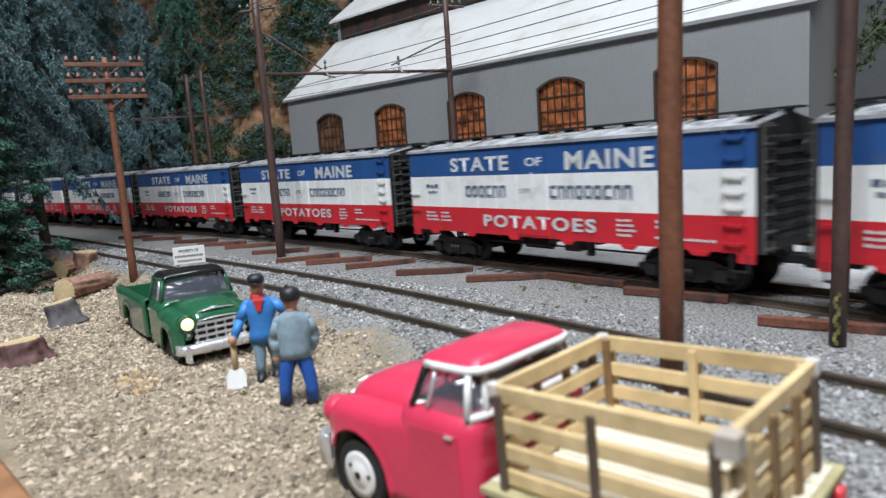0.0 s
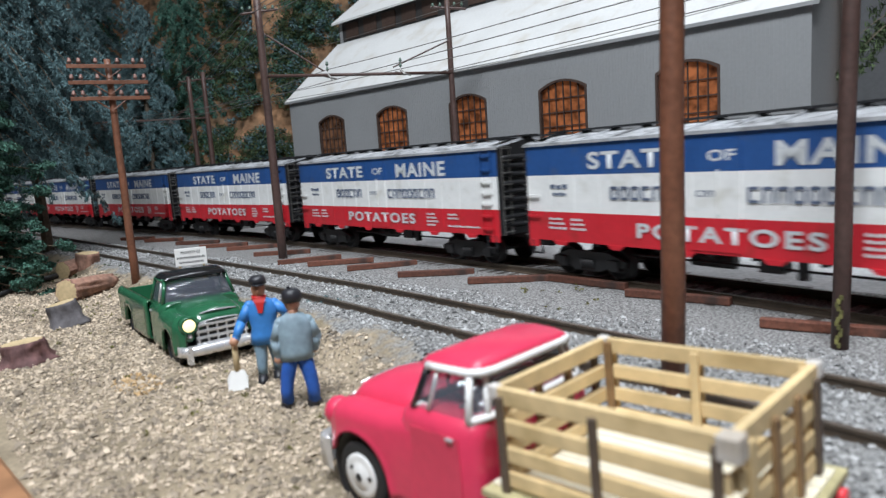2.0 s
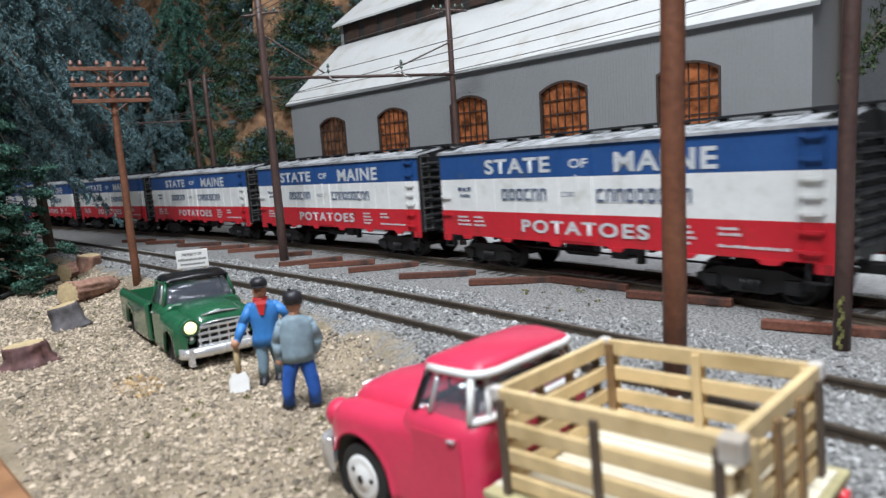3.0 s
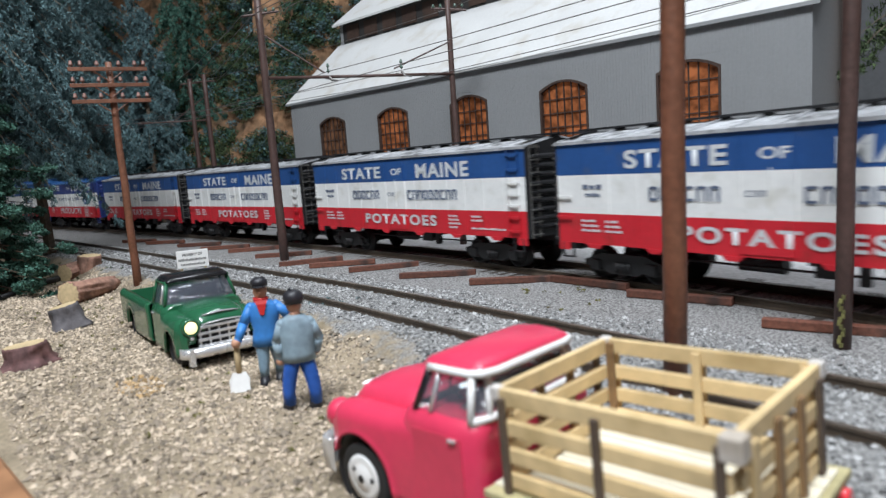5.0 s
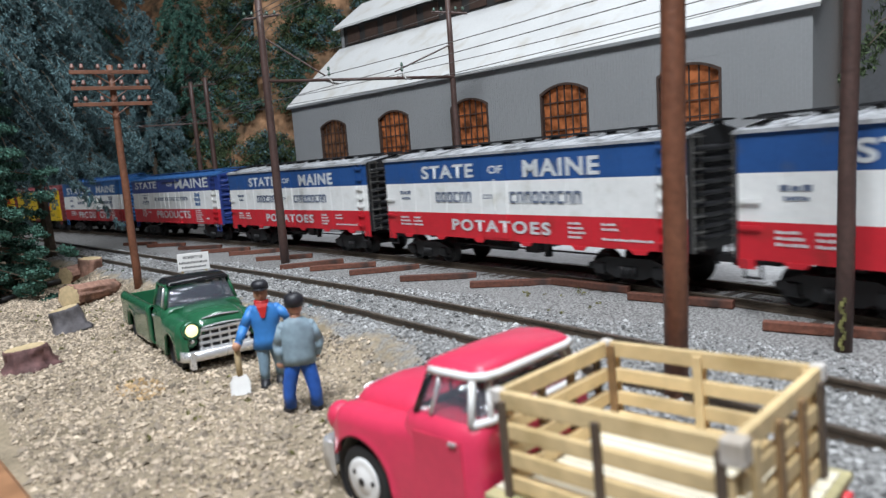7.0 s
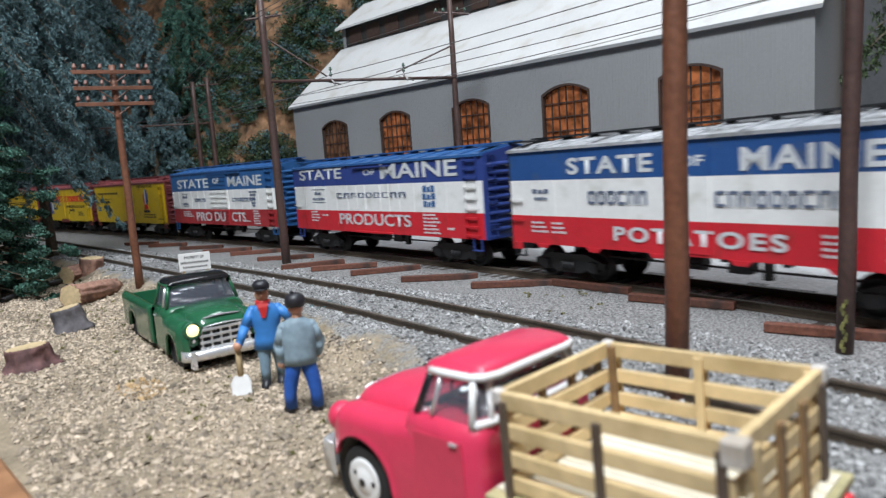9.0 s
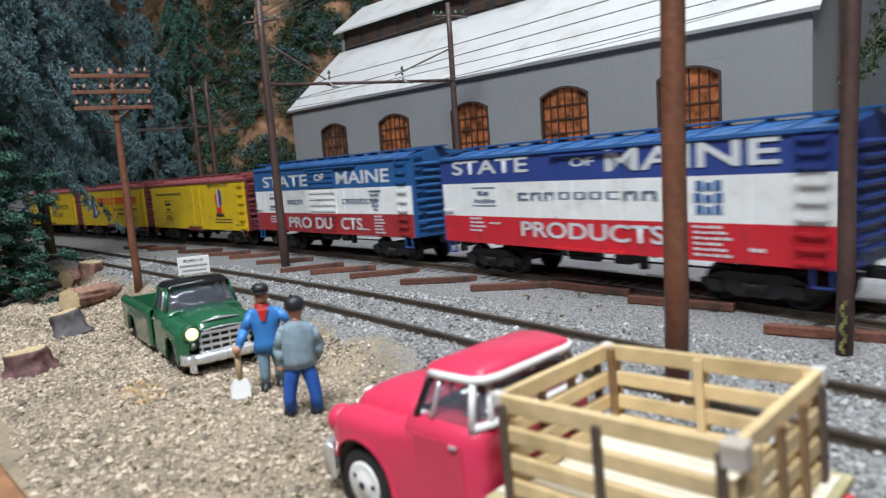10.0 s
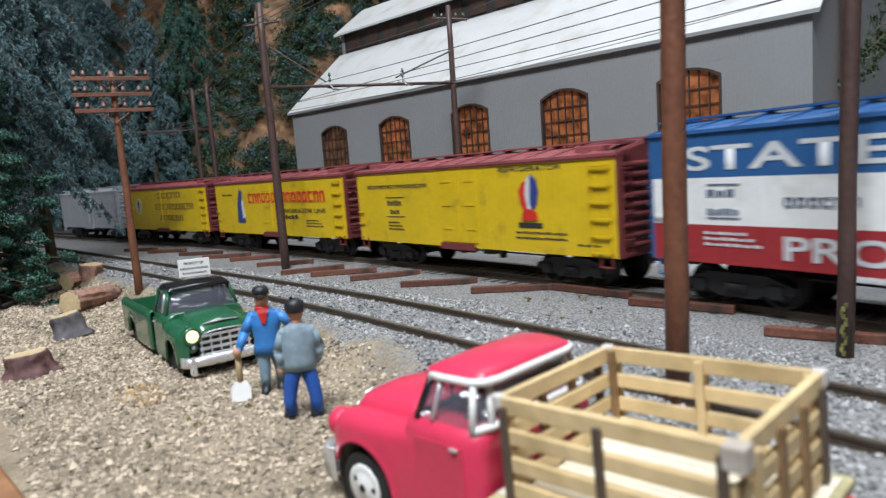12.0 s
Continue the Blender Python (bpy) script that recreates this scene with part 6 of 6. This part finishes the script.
def front_clip(tr, w, hood, half, paint, roof_paint, trim, two_tone, roof_z, belt, seat_mat, roof_in, low_z, wheel_u, wheel_z, arch_r, lamp_z, bump):
    """Cab, hood, pontoon fenders, grille and bumper of a fifties pickup; w is the windshield's base along the truck."""
    n0, front = w - 12.0, w + hood
    # cab lower body with doors
    bm = bmesh.new()
    loft(bm, [ring(n0, half - 1.6, low_z + 0.6, belt - 1.0, 0.2, 2.0), ring(n0 + 0.5, half - 0.6, low_z + 0.2, belt - 0.4, 0.2, 2.0), ring(n0 + 1.4, half - 0.1, low_z, belt - 0.1, 0.2, 2.0), ring(w - 6, half, low_z, belt, 0.2, 1.9), ring(w - 0.4, half - 0.1, low_z, belt, 0.2, 1.9), ring(w + 0.8, half - 0.7, low_z, belt - 0.3, 0.2, 2.0)])
    cab = part("cab", bm, paint, tr)
    for s in (-1, 1):
        bm = bmesh.new()
        loft(bm, [[(u, s * (half + d), z) for u, z in ((w - 9.6, low_z + 0.9), (w - 1.9, low_z + 0.9), (w - 1.3, low_z + 3.5), (w - 1.5, belt - 2.2), (w - 9.6, belt - 2.2))] for d in (-0.6, 0.07)], smooth=False)
        door = part("door", bm, paint, tr)
        bm = bmesh.new()
        box(bm, w - 9.0, w - 7.8, *sorted((s * half, s * (half + 0.45))), belt - 2.7, belt - 2.35, 0.1)
        part("door_handle", bm, CHROME, door)
    # fenders with open wheel arches and hooded headlights
    us = [w - 1.6 + (front + 0.6 - w + 1.6) * k / 44 for k in range(45)]
    for s in (-1, 1):
        rows = []
        for u in us:
            top = glide(u, ((w - 1.6, belt - 1.35), (w + hood * 0.3, belt - 1.9), (w + hood * 0.7, belt - 2.0), (front - 2.2, belt - 2.3), (front - 0.6, belt - 2.9), (front + 0.6, belt - 4.0)))
            out = glide(u, ((w - 1.6, half + 0.05), (w + hood * 0.45, half + 0.35), (front - 3.0, half + 0.2), (front - 0.9, half - 0.4), (front + 0.6, half - 1.5)))
            d = abs(u - wheel_u)
            low = low_z + (0.9 if u > wheel_u else 0.0)
            if d < arch_r:
                low = max(low, wheel_z + math.sqrt(arch_r ** 2 - d ** 2))
            if u > front - 1.6:
                low = max(low, 4.6)
            low = min(low, top - 1.5)
            inner = half * 0.5
            side = top - 2.3 - low
            flare = 0.35 if d < arch_r + 0.7 else 0.0
            rows.append([(u, s * v, z) for v, z in ((inner, top - 0.7), (out - 3.4, top - 0.12), (out - 2.1, top), (out - 1.0, top - 0.45), (out - 0.28, top - 1.35), (out, top - 2.3), (out, low + side * 0.45), (out + flare * 0.5, low + side * 0.15), (out + flare, low), (out - 0.7 + flare, low + 0.1))])
        bm = bmesh.new()
        sheet(bm, rows, 0.3)
        fender = part("fender", bm, paint, tr)
        bm = bmesh.new()
        turned(bm, (wheel_u, s * (half - 4.6), wheel_z), (0, s, 0), ((0, 0.1), (0, arch_r + 0.4), (4.0, arch_r + 0.4), (4.0, arch_r - 0.1), (0.4, arch_r - 0.1), (0.4, 0.1)), 28)
        part("wheel_well", bm, BLACK, fender)
        c = s * (half - 2.5)
        bm = bmesh.new()
        turned(bm, (front - 1.9, c, lamp_z), (1, 0, 0.02), ((0, 1.0), (0.4, 2.0), (2.2, 2.15), (2.75, 1.95), (2.75, 1.5), (2.4, 1.4), (2.4, 0.1)), 24)
        bez = part("headlight_bezel", bm, paint, tr)
        bm = bmesh.new()
        turned(bm, (front + 0.5, c, lamp_z), (1, 0, 0.03), ((0, 1.45), (0.35, 1.35), (0.6, 0.85), (0.7, 0.1)), 20)
        part("headlight", bm, LAMP_ON, bez, "glowing headlight")
        bm = bmesh.new()
        turned(bm, (front - 1.2, c, lamp_z - 2.7), (1, 0, 0), ((0, 1.5), (1.0, 1.4), (1.4, 0.9), (1.4, 0.1)), 14)
        apron = part("fender_nose", bm, paint, tr)
        bm = bmesh.new()
        ball(bm, (front + 0.35, c, lamp_z - 2.5), 0.5, 0)
        part("parking_light", bm, CHROME, apron)
    # broad hood that rolls down to the nose
    bm = bmesh.new()
    hb = half * 0.72
    loft(bm, [ring(w - 0.8, hb, belt - 4, belt + 0.05, 0.45, 2.4), ring(w + hood * 0.3, hb - 0.2, belt - 4, belt - 0.1, 0.5, 2.3), ring(w + hood * 0.6, hb - 0.5, belt - 4, belt - 0.35, 0.55, 2.2), ring(w + hood * 0.8, hb - 0.9, belt - 4, belt - 0.8, 0.55, 2.0),
              ring(w + hood * 0.9, hb - 1.3, belt - 4, belt - 1.4, 0.5, 1.7), ring(front - 0.7, hb - 1.6, belt - 4, belt - 2.3, 0.4, 1.3), ring(front + 0.1, hb - 1.9, belt - 4.4, belt - 3.1, 0.2, 0.8)])
    bonnet = part("hood", bm, paint, tr)
    for u, zz, v in ((front - 1.3, belt - 1.15, hb - 2.8), (front + 0.2, belt - 2.95, hb - 2.2)):
        bm = bmesh.new()
        loft(bm, [[(u + 0.25 * (1 - q * q), q * v, zz - 0.2 - 0.4 * q * q), (u + 0.75 - 0.5 * q * q, q * v, zz - 0.4 * q * q), (u + 0.1, q * v, zz + 0.22 - 0.4 * q * q)] for q in (-1, -0.6, 0, 0.6, 1)])
        part("hood_trim", bm, CHROME, bonnet)
    # egg-crate grille
    gw = half - 4.4
    bm = bmesh.new()
    box(bm, front - 1.5, front + 0.1, -gw - 0.6, gw + 0.6, 4.6, belt - 3.2)
    gr = part("grille", bm, BLACK, tr, "chrome egg-crate grille")
    for k in range(4):
        bm = bmesh.new()
        zz = 5.1 + k * (belt - 9.3) / 3
        box(bm, front, front + 0.75, -gw - 0.5, gw + 0.5, zz, zz + 0.62, 0.1)
        part("grille_bar", bm, CHROME, gr)
    for k in range(6):
        bm = bmesh.new()
        x = -gw + 2 * gw * k / 5
        box(bm, front, front + 0.55, x - 0.22, x + 0.22, 5.0, belt - 3.5)
        part("grille_bar", bm, CHROME, gr)
    bm = bmesh.new()
    loft(bm, [[(front + bump + d, v, z) for d, z in ((b2 + 0.5, 3.0 - bump), (b2 + 1.5, 3.2 - bump), (b2 + 1.9, 4.2), (b2 + 1.6, 5.2 + bump * 0.5), (b2 + 0.5, 5.5 + bump * 0.5))] for v, b2 in ((-half - 0.1, -3.0), (-half + 0.1, -1.2), (-half + 1.2, 0.0), (-half * 0.5, 0.6), (half * 0.5, 0.6), (half - 1.2, 0.0), (half - 0.1, -1.2), (half + 0.1, -3.0))])
    bumper = part("front_bumper", bm, CHROME, tr, "pale chrome bumper")
    for s in (-1, 1):
        bm = bmesh.new()
        loft(bm, [[(front + bump + d, s * half * 0.82 + e, z) for d, e in ((0.6, -0.6), (2.3, -0.5), (2.3, 0.5), (0.6, 0.6))] for z in (1.6, 5.4)], smooth=False)
        part("bumper_guard", bm, CHROME, bumper)
    bm = bmesh.new()
    box(bm, n0, front - 1.5, -half * 0.72, half * 0.72, 2.4, 5.0)
    part("chassis", bm, BLACK, tr)
    # roof
    rt = half - roof_in
    bm = bmesh.new()
    loft(bm, [ring(n0 + 0.7, rt - 0.6, roof_z - 1.5, roof_z - 1.0, 0.1, 0.6), ring(n0 + 1.2, rt - 0.2, roof_z - 1.55, roof_z - 0.55, 0.12, 0.9), ring(n0 + 2.4, rt, roof_z - 1.55, roof_z - 0.25, 0.2, 1.1), ring(w - 6.5, rt, roof_z - 1.55, roof_z, 0.22, 1.1), ring(w - 3.4, rt, roof_z - 1.55, roof_z - 0.25, 0.2, 1.1), ring(w - 2.2, rt - 0.15, roof_z - 1.55, roof_z - 0.55, 0.14, 0.9), ring(w - 1.5, rt - 0.5, roof_z - 1.5, roof_z - 1.0, 0.1, 0.6)])
    cab_roof = part("cab_roof", bm, roof_paint, tr)
    # rain gutter round the sides and back of the roof, a visor lip in front
    bm = bmesh.new()
    gutter_r = 0.5 if two_tone else 0.25
    path = [(w - 3.0, -rt - 0.1), (w - 5, -rt - 0.25), (n0 + 2.2, -rt - 0.25), (n0 + 0.9, -rt + 0.5), (n0 + 0.35, -rt + 2.4), (n0 + 0.3, rt - 2.4), (n0 + 0.9, rt - 0.5), (n0 + 2.2, rt + 0.25), (w - 5, rt + 0.25), (w - 3.0, rt + 0.1)]
    sections = []
    for k, (a, b) in enumerate(path):
        p, q = path[max(0, k - 1)], path[min(len(path) - 1, k + 1)]
        d = Vector((q[0] - p[0], q[1] - p[1], 0)).normalized()
        sections.append([Vector((a, b, roof_z - 1.5)) + Vector((-d.y, d.x, 0)) * (gutter_r * math.cos(j * math.tau / 8)) + Vector((0, 0, gutter_r * math.sin(j * math.tau / 8))) for j in range(8)])
    loft(bm, sections)
    part("drip_rail", bm, trim, cab_roof)
    bm = bmesh.new()
    loft(bm, [[(w - 1.5 - 0.9 * q * q, q * (rt - 0.3), roof_z - 1.555), (w - 1.0 - 0.9 * q * q, q * (rt - 0.3), roof_z - 1.45), (w - 1.6 - 0.9 * q * q, q * (rt - 0.3), roof_z - 1.55)] for q in (-1, -0.6, 0, 0.6, 1)])
    part("visor_lip", bm, paint if two_tone else CHROME, cab_roof)
    zb, zt = belt - 0.1, roof_z - 1.55
    top = {"a": (w - 2.9, rt - 0.5), "b": (n0 + 2.2, rt - 0.15), "d": (n0 + 1.7, rt - 2.2)}
    low = {"a": (w - 1.2, half - 1.2), "b": (n0 + 1.3, half - 0.9), "d": (n0 + 0.2, half - 3.0)}
    P = lambda d, key, s, z: (d[key][0], s * d[key][1], z)
    for key, thick, m in (("a", 0.5, BLACK_PAINT if two_tone else paint), ("b", 0.46 if two_tone else 0.42, trim if two_tone else paint), ("d", 0.45, trim if two_tone else paint)):
        for s in (-1, 1):
            bm = bmesh.new()
            rod(bm, (low[key][0], s * low[key][1], zb - 0.3), (top[key][0], s * top[key][1], zt + 0.3), thick, 8)
            part("pillar", bm, m, tr)
    # sill of the wrap-round rear window
    bm = bmesh.new()
    sill = [P(low, "b", -1, zb - 0.2), P(low, "d", -1, zb - 0.1), P(low, "d", 1, zb - 0.1), P(low, "b", 1, zb - 0.2)]
    loft(bm, [[Vector(p) + Vector((0.5 * math.cos(j * math.tau / 8), 0, 0.5 * math.sin(j * math.tau / 8))) for j in range(8)] for p in sill])
    part("window_sill", bm, trim if two_tone else paint, tr)
    for s in (-1, 1):  # slim vent posts
        bm = bmesh.new()
        rod(bm, (w - 4.0, s * (half - 1.1), zb - 0.2), (w - 4.6, s * (rt - 0.25), zt + 0.1), 0.34, 8)
        part("vent_post", bm, CHROME, tr)

    def pane(name, lower, upper):
        bm = bmesh.new()
        sheet(bm, [lower, [Vector(a).lerp(Vector(b), 0.5) for a, b in zip(lower, upper)], upper], 0.15)
        part(name, bm, PANE, tr).visible_shadow = False

    bow = [k / 8 for k in range(-8, 9)]
    pane("windshield", [(w + 0.9 - 2.0 * abs(q) ** 3, q * (half - 1.3), zb - 0.1) for q in bow], [(w - 1.9 - 1.0 * abs(q) ** 3, q * (rt - 0.55), zt + 0.1) for q in bow])
    for s in (-1, 1):
        pane("side_window", [P(low, "a", s, zb - 0.1), P(low, "b", s, zb - 0.1)], [P(top, "a", s, zt + 0.1), P(top, "b", s, zt + 0.1)])
        pane("corner_window", [P(low, "b", s, zb), P(low, "d", s, zb)], [P(top, "b", s, zt), P(top, "d", s, zt)])
    pane("rear_window", [P(low, "d", -1, zb), P(low, "d", 1, zb)], [P(top, "d", -1, zt), P(top, "d", 1, zt)])
    # interior
    bm = bmesh.new()
    box(bm, n0 + 1.7, n0 + 5.2, -half + 3, half - 3, belt - 3, belt + 0.4, 0.6)
    box(bm, n0 + 1.7, n0 + 3.2, -half + 3, half - 3, belt, belt + 2.6, 0.5)
    part("seat", bm, seat_mat, tr)
    bm = bmesh.new()
    box(bm, w - 2.8, w - 1.0, -half + 2.2, half - 2.2, belt - 1.5, belt + 0.5, 0.4)
    part("dashboard", bm, BLACK_PAINT, tr)
    bm = bmesh.new()
    c = Vector((w - 3.9, half * 0.4, belt + 1.2))
    q = Vector((-0.75, 0, 0.65)).to_track_quat("Z", "Y")
    hoop = []
    for k in range(15):
        a = k * math.tau / 14
        hoop.append([c + q @ Vector(((1.9 + 0.2 * math.cos(j * math.tau / 6)) * math.cos(a), (1.9 + 0.2 * math.cos(j * math.tau / 6)) * math.sin(a), 0.2 * math.sin(j * math.tau / 6))) for j in range(6)])
    loft(bm, hoop, caps=False)
    rod(bm, hoop[0][0], hoop[7][0], 0.16, 6)
    part("steering_wheel", bm, BLACK_PAINT, tr)


def build_green_truck():
    z = -4.1
    tr = thing("pickup_truck", 4.4, -123.2, z, -1.2, "dark green fifties toy pickup with black roof and lit headlights", "toy truck")
    half = 9.9
    front_clip(tr, 16.8, 13.4, half, GREEN_PAINT, BLACK_PAINT, GREEN_PAINT, False, 20.3, 13.7, BLACK_PAINT, 2.1, 2.6, 22.4, 4.2, 4.9, 10.2, 0.0)
    bm = bmesh.new()
    box(bm, -30, 3.2, -half + 1.8, half - 1.8, 5.6, 6.4)
    part("bed_floor", bm, GREEN_PAINT, tr)
    for s in (-1, 1):
        rows = []
        for k in range(50):
            u = -30.0 + 33.0 * k / 49
            d = abs(u + 17.5)
            low = max(3.0, 4.2 + math.sqrt(5.0 ** 2 - d ** 2)) if d < 5.0 else (3.0 if u > -17 else 3.9)
            e = glide(u, ((-30, -0.7), (-28.4, 0.0), (1.5, 0.0), (3.0, -0.5)))
            flare = 0.25 if d < 5.6 else 0.0
            rows.append([(u, s * v, zz) for v, zz in ((half - 1.5, 12.2), (half + e - 0.5, 12.45), (half + e, 12.0), (half + e + 0.1, 10.4), (half + e, 9.9), (half + e + flare * 0.4, low + 0.8), (half + e + flare, low), (half + e - 0.8, low + 0.05))])
        bm = bmesh.new()
        sheet(bm, rows, 0.4)
        side = part("bed_side", bm, GREEN_PAINT, tr)
        bm = bmesh.new()
        box(bm, -29, 3, *sorted((s * (half - 1.9), s * (half - 1.4))), 5.6, 12.0)
        part("inner_panel", bm, GREEN_PAINT, side)
        bm = bmesh.new()
        turned(bm, (-17.5, s * (half - 4.2), 4.2), (0, s, 0), ((0, 0.1), (0, 5.3), (3.6, 5.3), (3.6, 4.9), (0.4, 4.9), (0.4, 0.1)), 24)
        part("wheel_well", bm, BLACK, side)
        bm = bmesh.new()
        box(bm, -30.7, -30.0, *sorted((s * (half - 1.7), s * (half - 0.4))), 6.2, 8.2, 0.2)
        part("tail_lamp", bm, TAIL_LAMP, side)
    for u in (-30.0, 2.0):
        bm = bmesh.new()
        box(bm, u, u + 0.9, -half + 1.2, half - 1.2, 5.4, 11.8, 0.2)
        part("tailgate" if u < 0 else "bed_front", bm, GREEN_PAINT, tr)
    bm = bmesh.new()
    box(bm, -31.4, -30.5, -half, half, 3.2, 4.9, 0.25)
    part("rear_bumper", bm, CHROME, tr)
    for u in (22.6, -17.5):
        for s in (-1, 1):
            wheel(tr, u, s * (half - 2.4), 4.3, 4.3, s, RIM_SHADED)


def build_red_truck():
    z = -2.7
    tr = thing("stake_truck", 146.5, -117.7, z, 186.2, "bright pinkish red fifties toy stake-bed truck with cream rails", "toy truck")
    tr.matrix_basis = pose(146.5 * MM, -117.7 * MM, z * MM, 0, 2.4, 186.2)
    half = 11.7
    front_clip(tr, 27.2, 17.0, half, RED_PAINT, RED_PAINT, WHITE_PAINT, True, 20.4, 14.1, SEAT_GREY, 2.6, 0.9, 36.9, 2.3, 6.3, 9.3, 1.6)
    # deck on its frame
    bm = bmesh.new()
    box(bm, -15, 14.5, -2.8, 2.8, 4.0, 7.6)
    part("frame_rails", bm, BLACK, tr)
    bm = bmesh.new()
    box(bm, -15.0, 14.0, -12.4, 12.4, 6.5, 7.4, 0.15)
    deck = part("deck", bm, DECK_EDGE, tr, "olive cream flat deck")
    for k in range(9):
        bm = bmesh.new()
        y = -10.9 + k * 2.45
        box(bm, -14.2, 13.6, y, y + 2.2, 7.4, 7.7, 0.06)
        part("plank", bm, DECK, deck)
    bm = bmesh.new()
    box(bm, -14.6, 13.6, -12.0, 12.0, 5.4, 6.5)
    part("deck_frame", bm, BLACK, tr)
    # stake racks: rails, posts, corner caps
    X0, X1, Y, TOP = -12.6, 12.0, 10.8, 18.8
    zs = (16.9, 13.7, 10.7, 8.0)
    for s in (-1, 1):
        rack = part("side_rack", rack_rail(X0, X1, s * Y, zs[0], TOP, "x"), STAKE, tr)
        for k, zz in enumerate(zs[1:]):
            part("rail", rack_rail(X0 - 0.2 * k, X1, s * Y, zz, zz + 1.65, "x"), STAKE, rack)
        for u in (X0 + 0.9, (X0 + X1) / 2 + 0.1, X1 - 0.9):
            bm = bmesh.new()
            box(bm, u - 0.42, u + 0.42, *sorted((s * (Y + 0.4), s * (Y + 1.0))), 6.8, 17.9, 0.1)
            part("stake", bm, STAKE_DARK if s > 0 else STAKE, rack, "dark brown stake" if s > 0 else "")
            if s < 0:
                bm = bmesh.new()
                box(bm, u - 0.5, u + 0.5, -Y + 0.42, -Y + 0.95, 7.7, 18.4, 0.1)
                part("inner_stake", bm, STAKE_BROWN if u > 8 else STAKE, rack)
    for u in (X0, X1):
        rack = part("end_rack", rack_rail(-Y, Y, u, zs[0], TOP, "y"), STAKE, tr)
        for zz in zs[1:]:
            part("rail", rack_rail(-Y, Y, u, zz, zz + 1.65, "y"), STAKE, rack)
        for v, m in ((-9.2, STAKE_DARK), (-3.4, STAKE_BROWN), (2.6, STAKE_BROWN), (8.2, STAKE)):
            bm = bmesh.new()
            d = -0.9 if u < 0 else 0.4
            box(bm, u + d, u + d + 0.6, v - 0.6, v + 0.6, 7.5, 17.6, 0.1)
            part("stake", bm, m, rack)
    for u, v, grow in ((X0, Y, 0.45), (X0, -Y, 0.0), (X1, -Y, 0.0), (X1, Y, -0.1)):
        bm = bmesh.new()
        box(bm, u - 0.7 - grow, u + 0.7 + grow * 0.4, v - 0.7 - grow * 0.4, v + 0.7 + grow, 17.2 - grow, 19.0, 0.25)
        part("corner_cap", bm, CAP_GREY, tr, "chipped pale corner cap")
    for v in (-9.5, 9.5):
        bm = bmesh.new()
        rod(bm, (-14.4, v, 5.6), (-15.6, v, 5.6), 0.9, 12)
        part("tail_lamp", bm, TAIL_LAMP, tr)
    for s in (-1, 1):
        wheel(tr, 36.9, s * (half - 1.5), 2.3, 4.9, s, WHITE_PAINT)
        wheel(tr, -2.0, s * (half - 2.0), 4.4, 4.4, s, WHITE_PAINT)


DECK_EDGE = mat("olive_cream_deck_edge", (0.42, 0.37, 0.20), 0.7, vary=0.25, grain=500)
CAP_GREY = mat("chipped_pale_cap_paint", (0.60, 0.56, 0.52), 0.5, vary=0.2, grain=800, dirt=(0.35, 0.28, 0.2), dirt_amount=0.35)
# the green truck's rims carry the wheel arch's shade in their dark colour
RIM_SHADED = mat("shade_painted_rim", (0.12, 0.12, 0.12), 0.5, metal=0.4)
SEAT_GREY = mat("grey_seat_plastic", (0.12, 0.11, 0.11), 0.6)
STAKE_BROWN = mat("tan_stake_post", (0.22, 0.13, 0.06), 0.6, vary=0.2)


def rack_rail(a, b, c, z0, z1, axis):
    bm = bmesh.new()
    if axis == "x":
        box(bm, a, b, c - 0.45, c + 0.45, z0, z1, 0.12)
    else:
        box(bm, c - 0.45, c + 0.45, a + 0.5, b - 0.5, z0, z1, 0.12)
    return bm


build_room()
build_edge()
build_ground()
build_track("near_track", near_line, -1200, 1200, NEAR_RAIL, 6.0, "weathered siding with dark rails sunk in grey ballast")
build_track("far_track", on_line, -1990, 1990, FAR_RAIL, 5.2, "main line track under the freight train")
build_loose_ties()
build_shed()
build_annex()
build_cliff()
build_train()
build_poles()
build_green_truck()
build_red_truck()
build_figurines()
build_logs()
build_sign()
build_trees()
build_cliff_growth()
build_weeds()
stones("gravel", 46000, -150, 175, -168, -92, 0.44, GRAVEL, lambda x, y: y > edge_y(x) + 2 and not grey_side(x, y + 2), "tan gravel scattered over the yard")
stones("ochre_grit", 500, 26, 48, -150, -138, 0.42, OCHRE_GRIT, lambda x, y: ((x - 37) / 9) ** 2 + ((y + 144) / 4.5) ** 2 < 1, "ochre grit spilled on the gravel")
stones("ballast", 76000, -260, 230, -135, -16, 0.36, BALLAST, lambda x, y: grey_side(x, y - 3) and y < min(far_y(x) - 18, near_y(x) + 42) + 7 * noise.noise((x * 0.04, y * 0.04, 4)), "light grey track ballast")
motions()
